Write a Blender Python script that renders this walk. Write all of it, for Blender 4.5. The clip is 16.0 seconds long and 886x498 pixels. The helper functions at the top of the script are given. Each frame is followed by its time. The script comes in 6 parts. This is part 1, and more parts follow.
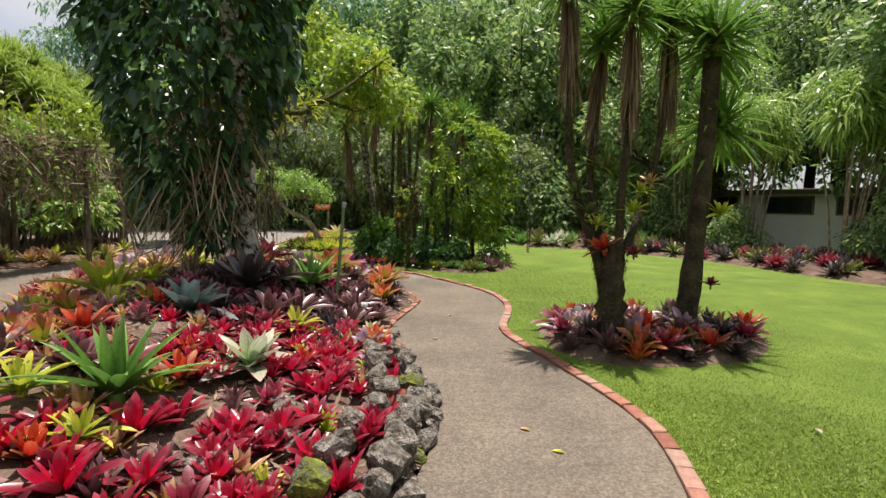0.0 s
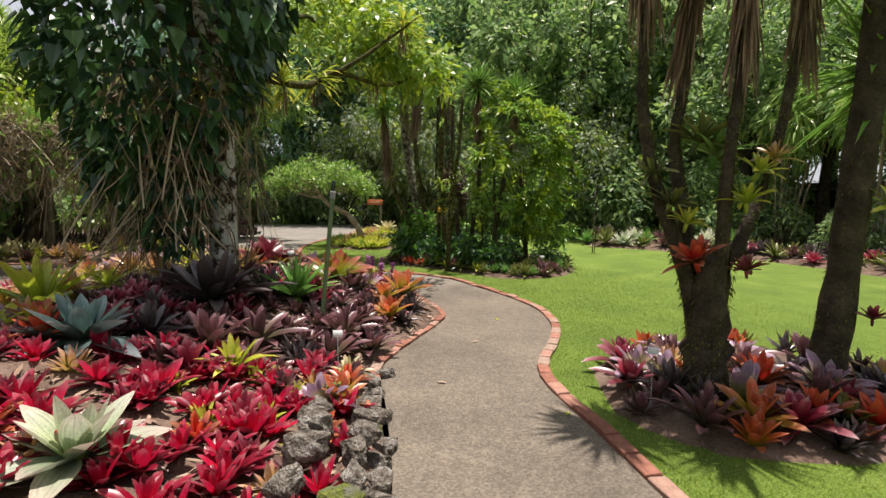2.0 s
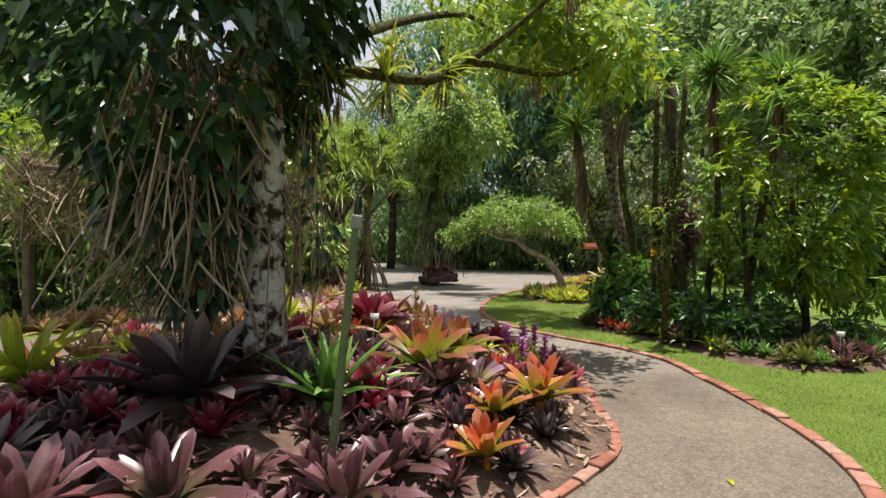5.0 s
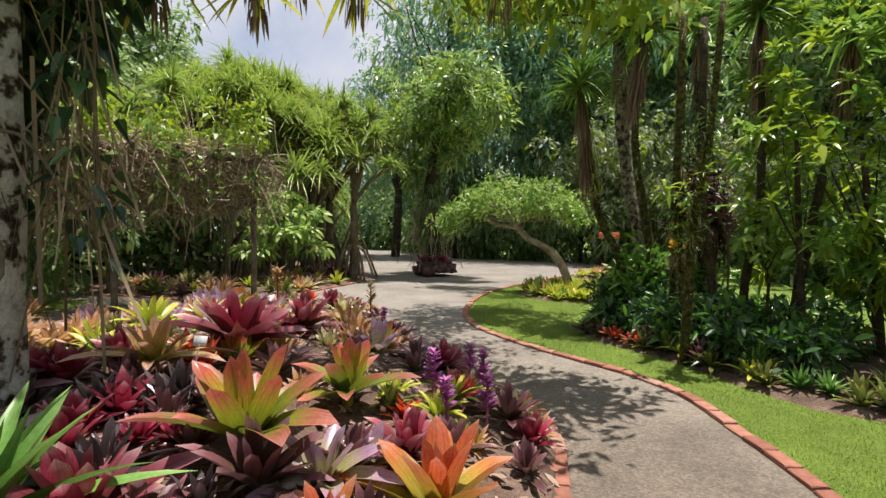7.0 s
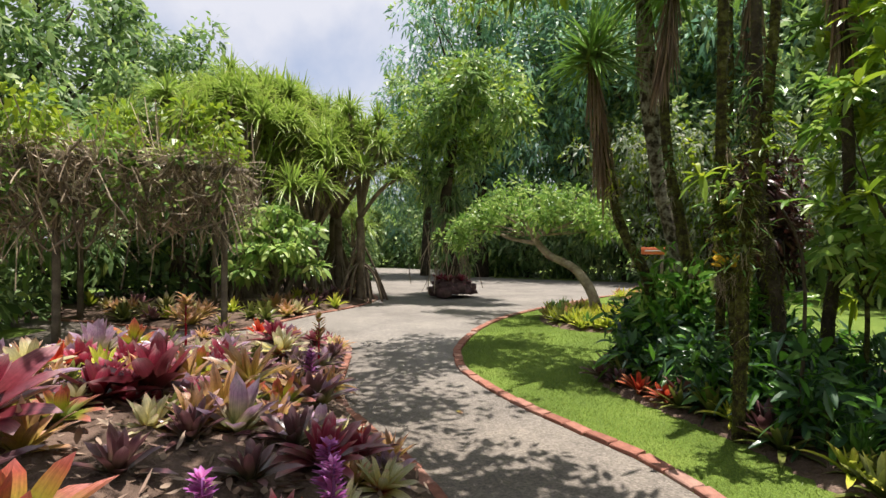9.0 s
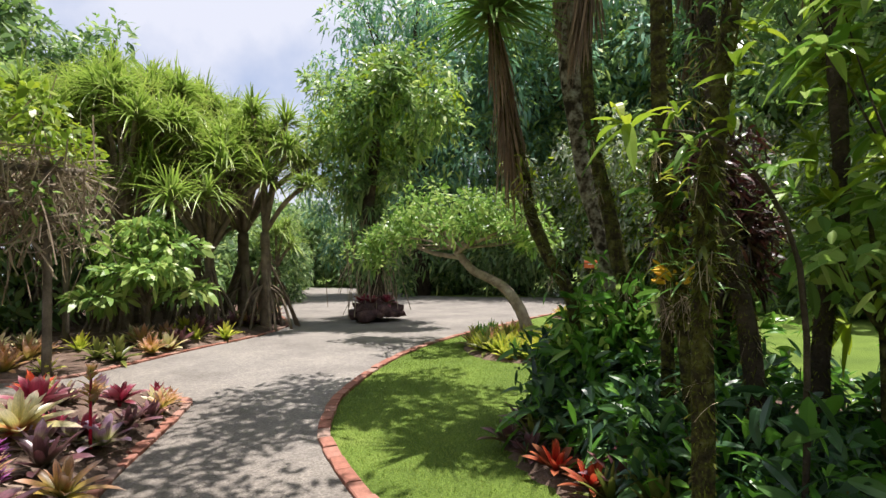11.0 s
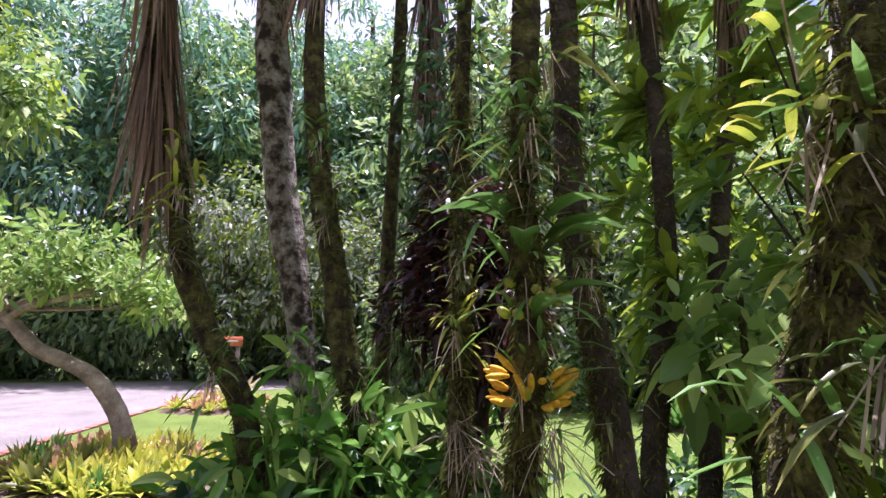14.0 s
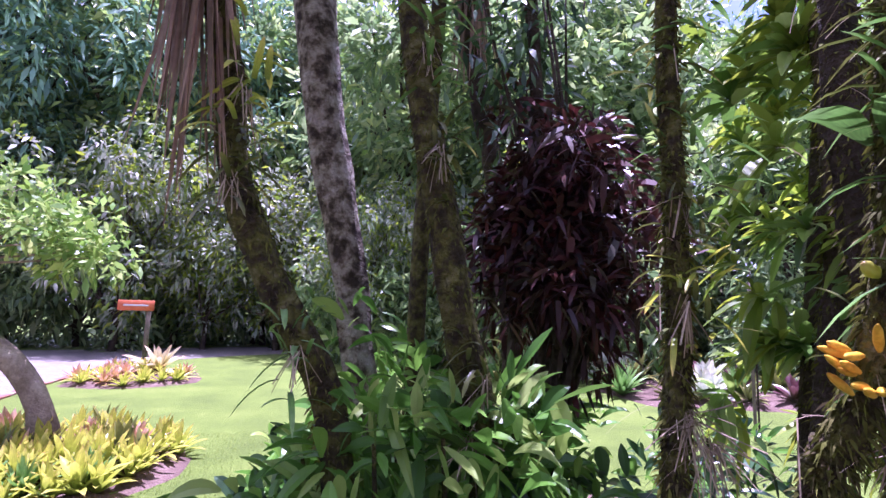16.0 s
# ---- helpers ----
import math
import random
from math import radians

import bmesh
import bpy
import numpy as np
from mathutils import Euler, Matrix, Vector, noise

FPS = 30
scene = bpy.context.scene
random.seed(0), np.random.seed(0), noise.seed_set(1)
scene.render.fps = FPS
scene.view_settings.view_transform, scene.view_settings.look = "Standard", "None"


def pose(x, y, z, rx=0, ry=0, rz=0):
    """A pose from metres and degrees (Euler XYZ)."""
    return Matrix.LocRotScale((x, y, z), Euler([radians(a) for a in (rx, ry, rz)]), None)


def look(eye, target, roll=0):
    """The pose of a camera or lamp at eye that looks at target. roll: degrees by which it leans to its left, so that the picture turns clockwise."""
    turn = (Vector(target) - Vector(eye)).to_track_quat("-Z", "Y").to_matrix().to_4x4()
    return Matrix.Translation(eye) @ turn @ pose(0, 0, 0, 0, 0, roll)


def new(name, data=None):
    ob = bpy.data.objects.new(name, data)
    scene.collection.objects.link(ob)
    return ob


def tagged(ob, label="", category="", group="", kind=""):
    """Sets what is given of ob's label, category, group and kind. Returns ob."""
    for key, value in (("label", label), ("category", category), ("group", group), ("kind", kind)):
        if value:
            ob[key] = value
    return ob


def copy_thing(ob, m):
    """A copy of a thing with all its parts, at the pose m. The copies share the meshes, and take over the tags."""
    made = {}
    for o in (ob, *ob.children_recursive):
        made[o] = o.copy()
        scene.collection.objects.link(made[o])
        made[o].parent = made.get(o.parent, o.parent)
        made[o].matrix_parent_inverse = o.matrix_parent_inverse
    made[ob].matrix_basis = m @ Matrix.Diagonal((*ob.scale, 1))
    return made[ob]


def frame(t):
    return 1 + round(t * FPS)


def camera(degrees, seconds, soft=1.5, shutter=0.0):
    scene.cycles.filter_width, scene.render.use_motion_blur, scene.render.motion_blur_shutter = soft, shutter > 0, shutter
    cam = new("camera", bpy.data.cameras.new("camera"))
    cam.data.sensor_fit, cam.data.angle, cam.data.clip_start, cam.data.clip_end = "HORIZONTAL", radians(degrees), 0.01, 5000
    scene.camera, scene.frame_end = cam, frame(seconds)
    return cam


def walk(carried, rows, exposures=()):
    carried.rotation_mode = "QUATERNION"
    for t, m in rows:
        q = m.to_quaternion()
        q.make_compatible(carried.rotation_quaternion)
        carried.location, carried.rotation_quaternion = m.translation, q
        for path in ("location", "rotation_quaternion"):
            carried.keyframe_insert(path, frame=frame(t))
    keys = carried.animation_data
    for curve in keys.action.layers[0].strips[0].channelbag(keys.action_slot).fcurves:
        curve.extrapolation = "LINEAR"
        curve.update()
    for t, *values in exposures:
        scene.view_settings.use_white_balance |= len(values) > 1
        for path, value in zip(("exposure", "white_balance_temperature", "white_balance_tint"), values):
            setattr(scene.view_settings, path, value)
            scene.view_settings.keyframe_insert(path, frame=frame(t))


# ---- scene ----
cam = camera(83.0, 16.0, 1.5)
METRES, EYE, TILT, LEAN, TURN = 12.4, 1.48, -5.0, -0.7, 0.0
ROWS = [
    (0.0, 0.0, 0.0, 0.0, -0.0, 0.0, -0.0),
    (0.5, 0.0077, 0.033, 0.0026, -2.18, 0.26, -0.9),
    (1.0, 0.019, 0.068, 0.0033, -0.25, -0.2, -1.65),
    (1.5, 0.026, 0.0984, 0.0031, 4.26, -0.59, -1.41),
    (2.0, 0.0352, 0.1337, 0.007, 7.7, -0.48, -0.66),
    (2.5, 0.0449, 0.1679, 0.0094, 12.59, 0.62, -1.16),
    (3.0, 0.0487, 0.2015, 0.0134, 17.47, 2.42, -1.95),
    (3.5, 0.0506, 0.2396, 0.0145, 22.64, 4.18, -1.59),
    (4.0, 0.0489, 0.2764, 0.016, 27.92, 4.78, -1.26),
    (6.5, 0.0272, 0.4621, 0.0266, 37.16, 2.92, -3.27),
    (7.0, 0.0195, 0.4945, 0.0304, 36.65, 2.64, -3.13),
    (7.5, 0.0172, 0.527, 0.0321, 39.1, 2.86, -3.36),
    (8.0, 0.0122, 0.5596, 0.0349, 41.0, 3.47, -3.36),
    (10.5, -0.0235, 0.7328, 0.0494, 42.1, 5.18, -2.94),
    (11.0, -0.0319, 0.7622, 0.0517, 37.08, 6.56, -1.4),
    (11.5, -0.0453, 0.7905, 0.0568, 33.96, 8.99, -1.41),
    (12.0, -0.0608, 0.8134, 0.0603, 27.72, 11.71, -1.66),
    (12.5, -0.073, 0.8354, 0.0619, 19.92, 13.55, -1.39),
    (13.0, -0.084, 0.8546, 0.0641, 12.36, 14.09, 0.08),
    (13.5, -0.0967, 0.8688, 0.0663, 2.91, 14.79, 0.96),
    (14.0, -0.107, 0.8851, 0.0672, -4.28, 15.52, 0.45),
    (14.5, -0.1197, 0.8983, 0.0683, -9.94, 14.57, 0.04),
    (15.0, -0.1382, 0.9073, 0.0683, -14.05, 11.88, 0.95),
    (15.5, -0.1539, 0.9196, 0.0685, -14.85, 11.46, 1.1),
    (16.0, -0.1661, 0.9316, 0.0703, -14.91, 11.91, 0.58),
]
walk(cam, [(t, pose(0, 0, EYE, TILT, LEAN, TURN) @ pose(METRES * x, METRES * y, METRES * z, 90 + pitch, roll, yaw)) for t, x, y, z, yaw, pitch, roll in ROWS],
     [(0.0, 0.62, 6600, 14), (8.0, 0.72, 6500, 14), (11.5, 0.84, 6200, 16), (12.5, 0.92, 6100, 18), (13.4, 1.22, 5750, 30), (14.7, 1.52, 5350, 62), (16.0, 1.66, 5100, 70)])

# ---- world, sun ----
SUN_SLIDE = Vector((-0.05, -0.17, -1.0)).normalized()   # the way sunlight travels
elev = math.asin(-SUN_SLIDE.z)
azim = math.atan2(-SUN_SLIDE.x, -SUN_SLIDE.y)
world = bpy.data.worlds.new("world")
scene.world = world
world.use_nodes = True
wn, wl = world.node_tree.nodes, world.node_tree.links
wn.clear()
sky = wn.new("ShaderNodeTexSky")
sky.sky_type, sky.sun_disc, sky.sun_elevation, sky.sun_rotation = "NISHITA", False, elev, azim
sky.air_density, sky.dust_density = 1.0, 2.0
wtc, wno = wn.new("ShaderNodeTexCoord"), wn.new("ShaderNodeTexNoise")
wno.inputs["Scale"].default_value, wno.inputs["Detail"].default_value = 2.2, 8.0
wrp = wn.new("ShaderNodeValToRGB")
wrp.color_ramp.elements[0].position, wrp.color_ramp.elements[1].position = 0.33, 0.52
wmx = wn.new("ShaderNodeMixRGB")
wmx.inputs[2].default_value = (5.3, 5.5, 5.9, 1)
wbg, wout = wn.new("ShaderNodeBackground"), wn.new("ShaderNodeOutputWorld")
wbg.inputs["Strength"].default_value = 0.088
wl.new(wtc.outputs["Generated"], wno.inputs["Vector"])
wl.new(wno.outputs["Fac"], wrp.inputs["Fac"])
wl.new(wrp.outputs["Color"], wmx.inputs[0])
wl.new(sky.outputs["Color"], wmx.inputs[1])
wl.new(wmx.outputs["Color"], wbg.inputs["Color"])
wl.new(wbg.outputs["Background"], wout.inputs["Surface"])
sun = new("sun", bpy.data.lights.new("sun", "SUN"))
sun.data.energy, sun.data.angle, sun.data.color = 5.0, radians(0.55), (1.0, 0.95, 0.86)
sun.matrix_world = look((0, 0, 30), Vector((0, 0, 30)) + SUN_SLIDE)


# ---- materials ----
class Mat:
    """A node material under construction."""
    def __init__(self, name):
        self.m = bpy.data.materials.new(name)
        self.m.use_nodes = True
        self.n, self.l = self.m.node_tree.nodes, self.m.node_tree.links
        self.n.clear()
        self.out = self.n.new("ShaderNodeOutputMaterial")
        self.bsdf = self.n.new("ShaderNodeBsdfPrincipled")
        self.l.new(self.bsdf.outputs[0], self.out.inputs["Surface"])

    def noise(self, scale, detail=4.0, rough=0.55, coord="Object"):
        tc, nz = self.n.new("ShaderNodeTexCoord"), self.n.new("ShaderNodeTexNoise")
        nz.inputs["Scale"].default_value, nz.inputs["Detail"].default_value, nz.inputs["Roughness"].default_value = scale, detail, rough
        self.l.new(tc.outputs[coord], nz.inputs["Vector"])
        return nz.outputs["Fac"]

    def ramp(self, fac, stops):
        r = self.n.new("ShaderNodeValToRGB")
        e = r.color_ramp.elements
        while len(e) < len(stops):
            e.new(0.5)
        for el, (p, c) in zip(e, stops):
            el.position, el.color = p, (*c, 1) if len(c) == 3 else c
        self.l.new(fac, r.inputs["Fac"])
        return r.outputs["Color"]

    def mix(self, fac, a, b, mode="MIX"):
        x = self.n.new("ShaderNodeMixRGB")
        x.blend_type = mode
        for i, v in enumerate((fac, a, b)):
            if isinstance(v, (int, float)):
                x.inputs[i].default_value = v if i == 0 else (v, v, v, 1)
            elif isinstance(v, tuple):
                x.inputs[i].default_value = (*v, 1)
            else:
                self.l.new(v, x.inputs[i])
        return x.outputs["Color"]

    def bump(self, fac, strength, distance=0.02):
        b = self.n.new("ShaderNodeBump")
        b.inputs["Strength"].default_value, b.inputs["Distance"].default_value = strength, distance
        self.l.new(fac, b.inputs["Height"])
        self.l.new(b.outputs[0], self.bsdf.inputs["Normal"])
        return self

    def finish(self, color, rough=0.7, spec=0.4, through_light=0.0, metal=0.0):
        self.l.new(color, self.bsdf.inputs["Base Color"])
        self.bsdf.inputs["Roughness"].default_value = rough
        self.bsdf.inputs["Metallic"].default_value = metal
        self.bsdf.inputs["Specular IOR Level"].default_value = spec
        if through_light:
            t, x = self.n.new("ShaderNodeBsdfTranslucent"), self.n.new("ShaderNodeMixShader")
            x.inputs[0].default_value = through_light
            self.l.new(color, t.inputs["Color"])
            self.l.new(self.bsdf.outputs[0], x.inputs[1])
            self.l.new(t.outputs[0], x.inputs[2])
            self.l.new(x.outputs[0], self.out.inputs["Surface"])
        return self.m


def surface(name, stops, scale, rough=0.85, bump=0.3, dist=0.02, fine=None, spec=0.25):
    """Mottled surface: a ramp on noise, broken by a finer noise."""
    k = Mat(name)
    c = k.ramp(k.noise(scale, 6.0, 0.6), stops)
    f = k.noise(fine or scale * 9, 3.0, 0.6)
    c = k.mix(0.55, c, k.ramp(f, [(0.3, (0.45, 0.45, 0.45)), (0.7, (1.0, 1.0, 1.0))]), "MULTIPLY")
    k.bump(f, bump, dist)
    return k.finish(c, rough, spec)


def foliage(name, cols, rough=0.38, through_light=0.38, spec=0.45):
    """Small leaves: each leaf takes its own tone between the given colours."""
    k = Mat(name)
    g = k.n.new("ShaderNodeNewGeometry")
    n = len(cols) - 1
    c = k.ramp(g.outputs["Random Per Island"], [(i / n, col) for i, col in enumerate(cols)])
    big = k.noise(0.9, 3.0)
    c = k.mix(0.5, c, k.ramp(big, [(0.35, (0.55, 0.6, 0.55)), (0.65, (1.25, 1.2, 1.05))]), "MULTIPLY")
    return k.finish(c, rough, spec, through_light)


def strap(name, stops, rough=0.35, through_light=0.28, jitter=0.5, band=0.0, spec=0.45):
    """Long leaves: colour runs from base to tip; every leaf differs a little."""
    k = Mat(name)
    uv = k.n.new("ShaderNodeUVMap")
    sp = k.n.new("ShaderNodeSeparateXYZ")
    k.l.new(uv.outputs[0], sp.inputs[0])
    oi, ge = k.n.new("ShaderNodeObjectInfo"), k.n.new("ShaderNodeNewGeometry")
    ad = k.n.new("ShaderNodeMath")
    ad.operation = "ADD"
    k.l.new(oi.outputs["Random"], ad.inputs[0])
    k.l.new(ge.outputs["Random Per Island"], ad.inputs[1])
    fr = k.n.new("ShaderNodeMath")
    fr.operation = "FRACT"
    k.l.new(ad.outputs[0], fr.inputs[0])
    c = k.ramp(sp.outputs["Y"], stops)
    mp = k.n.new("ShaderNodeMapping")
    mp.inputs["Scale"].default_value = (9.0, 1.1, 1.0)
    k.l.new(uv.outputs[0], mp.inputs["Vector"])
    sn = k.n.new("ShaderNodeTexNoise")
    sn.inputs["Scale"].default_value, sn.inputs["Detail"].default_value = 1.6, 5.0
    k.l.new(mp.outputs[0], sn.inputs["Vector"])
    c = k.mix(0.6, c, k.ramp(sn.outputs["Fac"], [(0.32, (0.5, 0.52, 0.5)), (0.5, (0.95, 0.95, 0.95)), (0.68, (1.4, 1.35, 1.3))]), "MULTIPLY")
    rim = k.ramp(sp.outputs["X"], [(0.0, (0.3, 0.3, 0.3)), (0.12, (0.0, 0.0, 0.0)), (0.88, (0.0, 0.0, 0.0)), (1.0, (0.3, 0.3, 0.3))])
    c = k.mix(rim, c, (0.62, 0.5, 0.42), "OVERLAY")
    c = k.mix(jitter, c, k.ramp(fr.outputs[0], [(0.0, (0.55, 0.6, 0.55)), (0.5, (1.0, 0.95, 0.9)), (1.0, (1.35, 1.25, 1.15))]), "MULTIPLY")
    c = k.mix(0.35, c, k.ramp(k.noise(38.0, 4.0), [(0.35, (0.5, 0.5, 0.5)), (0.65, (1.15, 1.15, 1.15))]), "MULTIPLY")
    if band:
        w = k.n.new("ShaderNodeTexWave")
        w.bands_direction = "Y"
        w.inputs["Scale"].default_value, w.inputs["Distortion"].default_value = band, 1.5
        k.l.new(uv.outputs[0], w.inputs["Vector"])
        c = k.mix(0.35, c, w.outputs["Color"], "MULTIPLY")
    return k.finish(c, rough, spec, through_light)


def lawn_material():
    k = Mat("lawn")
    a = k.ramp(k.noise(1.1, 7.0, 0.65), [(0.3, (0.105, 0.16, 0.026)), (0.55, (0.16, 0.235, 0.037)), (0.75, (0.235, 0.3, 0.062))])
    f = k.noise(55.0, 4.0, 0.7)
    c = k.mix(0.7, a, k.ramp(f, [(0.34, (0.25, 0.32, 0.22)), (0.66, (1.25, 1.25, 1.1))]), "MULTIPLY")
    k.bump(f, 0.9, 0.03)
    return k.finish(c, 0.75, 0.2)


def aggregate_material(name, tone):
    """Washed concrete with small pebbles, stains and worn light patches."""
    k = Mat(name)
    tc, vo = k.n.new("ShaderNodeTexCoord"), k.n.new("ShaderNodeTexVoronoi")
    vo.inputs["Scale"].default_value = 75.0
    k.l.new(tc.outputs["Object"], vo.inputs["Vector"])
    peb = k.ramp(vo.outputs["Color"], [(0.15, tuple(0.75 * t for t in tone)), (0.5, tone), (0.9, tuple(1.35 * t for t in tone))])
    # pebbles turn paler and bluer along y, from 9 to 13 m
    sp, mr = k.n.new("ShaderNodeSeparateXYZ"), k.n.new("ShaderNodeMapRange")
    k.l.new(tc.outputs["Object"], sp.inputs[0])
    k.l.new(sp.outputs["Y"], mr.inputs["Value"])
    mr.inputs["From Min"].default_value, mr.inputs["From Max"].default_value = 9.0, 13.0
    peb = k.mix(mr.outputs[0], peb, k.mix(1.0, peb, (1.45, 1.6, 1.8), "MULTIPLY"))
    stain = k.ramp(k.noise(0.9, 6.0, 0.65), [(0.3, (0.62, 0.6, 0.57)), (0.5, (0.95, 0.93, 0.9)), (0.72, (1.25, 1.22, 1.15))])
    c = k.mix(0.85, peb, stain, "MULTIPLY")
    c = k.mix(0.45, c, k.ramp(k.noise(14.0, 5.0), [(0.35, (0.7, 0.7, 0.68)), (0.65, (1.12, 1.1, 1.08))]), "MULTIPLY")
    k.bump(vo.outputs["Distance"], 0.5, 0.006)
    return k.finish(c, 0.82, 0.3)


def brick_material():
    k = Mat("brick")
    oi = k.n.new("ShaderNodeObjectInfo")
    c = k.ramp(oi.outputs["Random"], [(0.0, (0.24, 0.1, 0.07)), (0.35, (0.33, 0.145, 0.1)), (0.7, (0.38, 0.2, 0.15)), (1.0, (0.33, 0.24, 0.19))])
    c = k.mix(0.6, c, k.ramp(k.noise(16.0, 5.0, 0.7), [(0.3, (0.45, 0.42, 0.4)), (0.6, (1.05, 1.0, 1.0))]), "MULTIPLY")
    c = k.mix(k.ramp(k.noise(5.0, 4.0), [(0.52, (0, 0, 0)), (0.75, (0.6, 0.6, 0.6))]), c, (0.28, 0.25, 0.2))
    k.bump(k.noise(60.0, 4.0), 0.35, 0.01)
    return k.finish(c, 0.85, 0.25)


LAWN = lawn_material()
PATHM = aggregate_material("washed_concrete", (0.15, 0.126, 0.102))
BRICK = brick_material()
SOIL = surface("soil", [(0.3, (0.075, 0.048, 0.034)), (0.55, (0.18, 0.12, 0.09)), (0.75, (0.29, 0.21, 0.165))], 3.0, 0.95, 0.8, 0.04, 40.0)
ROCK = surface("lichen_rock", [(0.3, (0.06, 0.05, 0.04)), (0.42, (0.18, 0.15, 0.125)), (0.52, (0.3, 0.265, 0.225)), (0.66, (0.52, 0.48, 0.44))], 16.0, 1.0, 1.0, 0.05, 70.0, 0.08)
MOSSROCK = surface("mossy_rock", [(0.35, (0.15, 0.14, 0.12)), (0.5, (0.13, 0.15, 0.03)), (0.7, (0.3, 0.33, 0.06))], 9.0, 0.95, 0.8, 0.03, 60.0)
PURPLEROCK = surface("purple_rock", [(0.3, (0.05, 0.035, 0.035)), (0.6, (0.16, 0.09, 0.085)), (0.8, (0.24, 0.17, 0.14))], 6.0, 0.95, 0.8, 0.04, 40.0)
BARK = surface("dark_bark", [(0.3, (0.025, 0.02, 0.014)), (0.55, (0.08, 0.06, 0.042)), (0.8, (0.15, 0.12, 0.085))], 6.0, 0.95, 0.9, 0.03, 34.0)
MOSSBARK = surface("mossy_bark", [(0.3, (0.02, 0.015, 0.009)), (0.45, (0.055, 0.043, 0.02)), (0.57, (0.115, 0.115, 0.022)), (0.72, (0.2, 0.18, 0.09))], 18.0, 0.95, 1.0, 0.03, 45.0)
PALEBARK = surface("lichen_bark", [(0.41, (0.035, 0.022, 0.015)), (0.46, (0.16, 0.13, 0.1)), (0.5, (0.5, 0.48, 0.45)), (0.62, (0.7, 0.69, 0.66)), (0.8, (0.55, 0.55, 0.5))], 9.0, 0.9, 0.6, 0.02, 60.0)
TANBARK = surface("tan_bark", [(0.3, (0.16, 0.11, 0.075)), (0.6, (0.42, 0.33, 0.25)), (0.8, (0.58, 0.48, 0.38))], 6.0, 0.85, 0.6, 0.02, 40.0)
GREYBARK = surface("grey_lichen_bark", [(0.4, (0.05, 0.038, 0.024)), (0.47, (0.16, 0.13, 0.085)), (0.53, (0.34, 0.3, 0.22)), (0.68, (0.56, 0.53, 0.43))], 13.0, 0.92, 1.0, 0.03, 60.0)
WOOD = surface("weathered_wood", [(0.3, (0.09, 0.075, 0.055)), (0.7, (0.24, 0.2, 0.15))], 5.0, 0.9, 0.5, 0.01, 60.0)
WALLM = surface("white_render", [(0.3, (0.66, 0.66, 0.65)), (0.7, (0.8, 0.8, 0.79))], 1.5, 0.9, 0.15, 0.01, 60.0)
ROOFM = surface("roof_sheet", [(0.3, (0.08, 0.065, 0.055)), (0.7, (0.15, 0.125, 0.105))], 2.0, 0.85, 0.3, 0.01, 30.0)
DARKM = surface("dark_glass", [(0.3, (0.012, 0.014, 0.016)), (0.7, (0.03, 0.034, 0.038))], 1.0, 0.15, 0.0, 0.01, 8.0, 0.5)
ORANGE = surface("orange_paint", [(0.3, (0.62, 0.14, 0.05)), (0.7, (0.72, 0.2, 0.08))], 9.0, 0.6, 0.1, 0.01, 50.0)
PIPEM = surface("green_pipe", [(0.3, (0.11, 0.17, 0.075)), (0.7, (0.17, 0.24, 0.11))], 8.0, 0.5, 0.15, 0.005, 50.0, 0.4)
STEEL = surface("dull_steel", [(0.3, (0.25, 0.25, 0.24)), (0.7, (0.4, 0.4, 0.39))], 20.0, 0.4, 0.1, 0.005, 80.0, 0.5)
ROOTM = surface("aerial_root", [(0.3, (0.10, 0.075, 0.05)), (0.6, (0.26, 0.2, 0.14)), (0.8, (0.4, 0.33, 0.25))], 4.0, 0.9, 0.4, 0.01, 50.0)
YELLOW = surface("orchid_yellow", [(0.3, (0.72, 0.36, 0.01)), (0.7, (0.82, 0.55, 0.03))], 20.0, 0.5, 0.2, 0.005, 80.0)

DARKLEAF = foliage("forest_leaf", [(0.083, 0.146, 0.065), (0.156, 0.265, 0.102), (0.244, 0.367, 0.144), (0.403, 0.504, 0.228)], 0.45, 0.46)
MIDLEAF = foliage("mid_leaf", [(0.116, 0.213, 0.055), (0.220, 0.377, 0.088), (0.360, 0.520, 0.132), (0.534, 0.620, 0.209)], 0.38, 0.44)
LIMELEAF = foliage("sunny_leaf", [(0.132, 0.224, 0.022), (0.242, 0.358, 0.028), (0.374, 0.448, 0.033)], 0.4, 0.45)
BLUELEAF = foliage("bamboo_leaf", [(0.111, 0.232, 0.166), (0.203, 0.396, 0.265), (0.315, 0.529, 0.331)], 0.5, 0.35)
VINELEAF = foliage("vine_leaf", [(0.018, 0.0488, 0.0279), (0.0375, 0.0907, 0.0418), (0.06, 0.14, 0.0465), (0.105, 0.209, 0.0581)], 0.3, 0.25, 0.5)
MAROONLEAF = foliage("maroon_leaf", [(0.024, 0.015, 0.015), (0.06, 0.021, 0.021), (0.112, 0.027, 0.024), (0.045, 0.045, 0.021)], 0.4, 0.2)
PALELEAF = foliage("pale_shrub_leaf", [(0.182, 0.254, 0.151), (0.324, 0.399, 0.272), (0.567, 0.562, 0.484)], 0.5, 0.35)
FRESHLEAF = foliage("fresh_leaf", [(0.081, 0.180, 0.030), (0.161, 0.312, 0.045), (0.276, 0.432, 0.075), (0.391, 0.516, 0.140)], 0.35, 0.4)
NEARLEAF = foliage("glossy_green_leaf", [(0.05, 0.15, 0.018), (0.1, 0.27, 0.03), (0.18, 0.38, 0.045)], 0.35, 0.42)
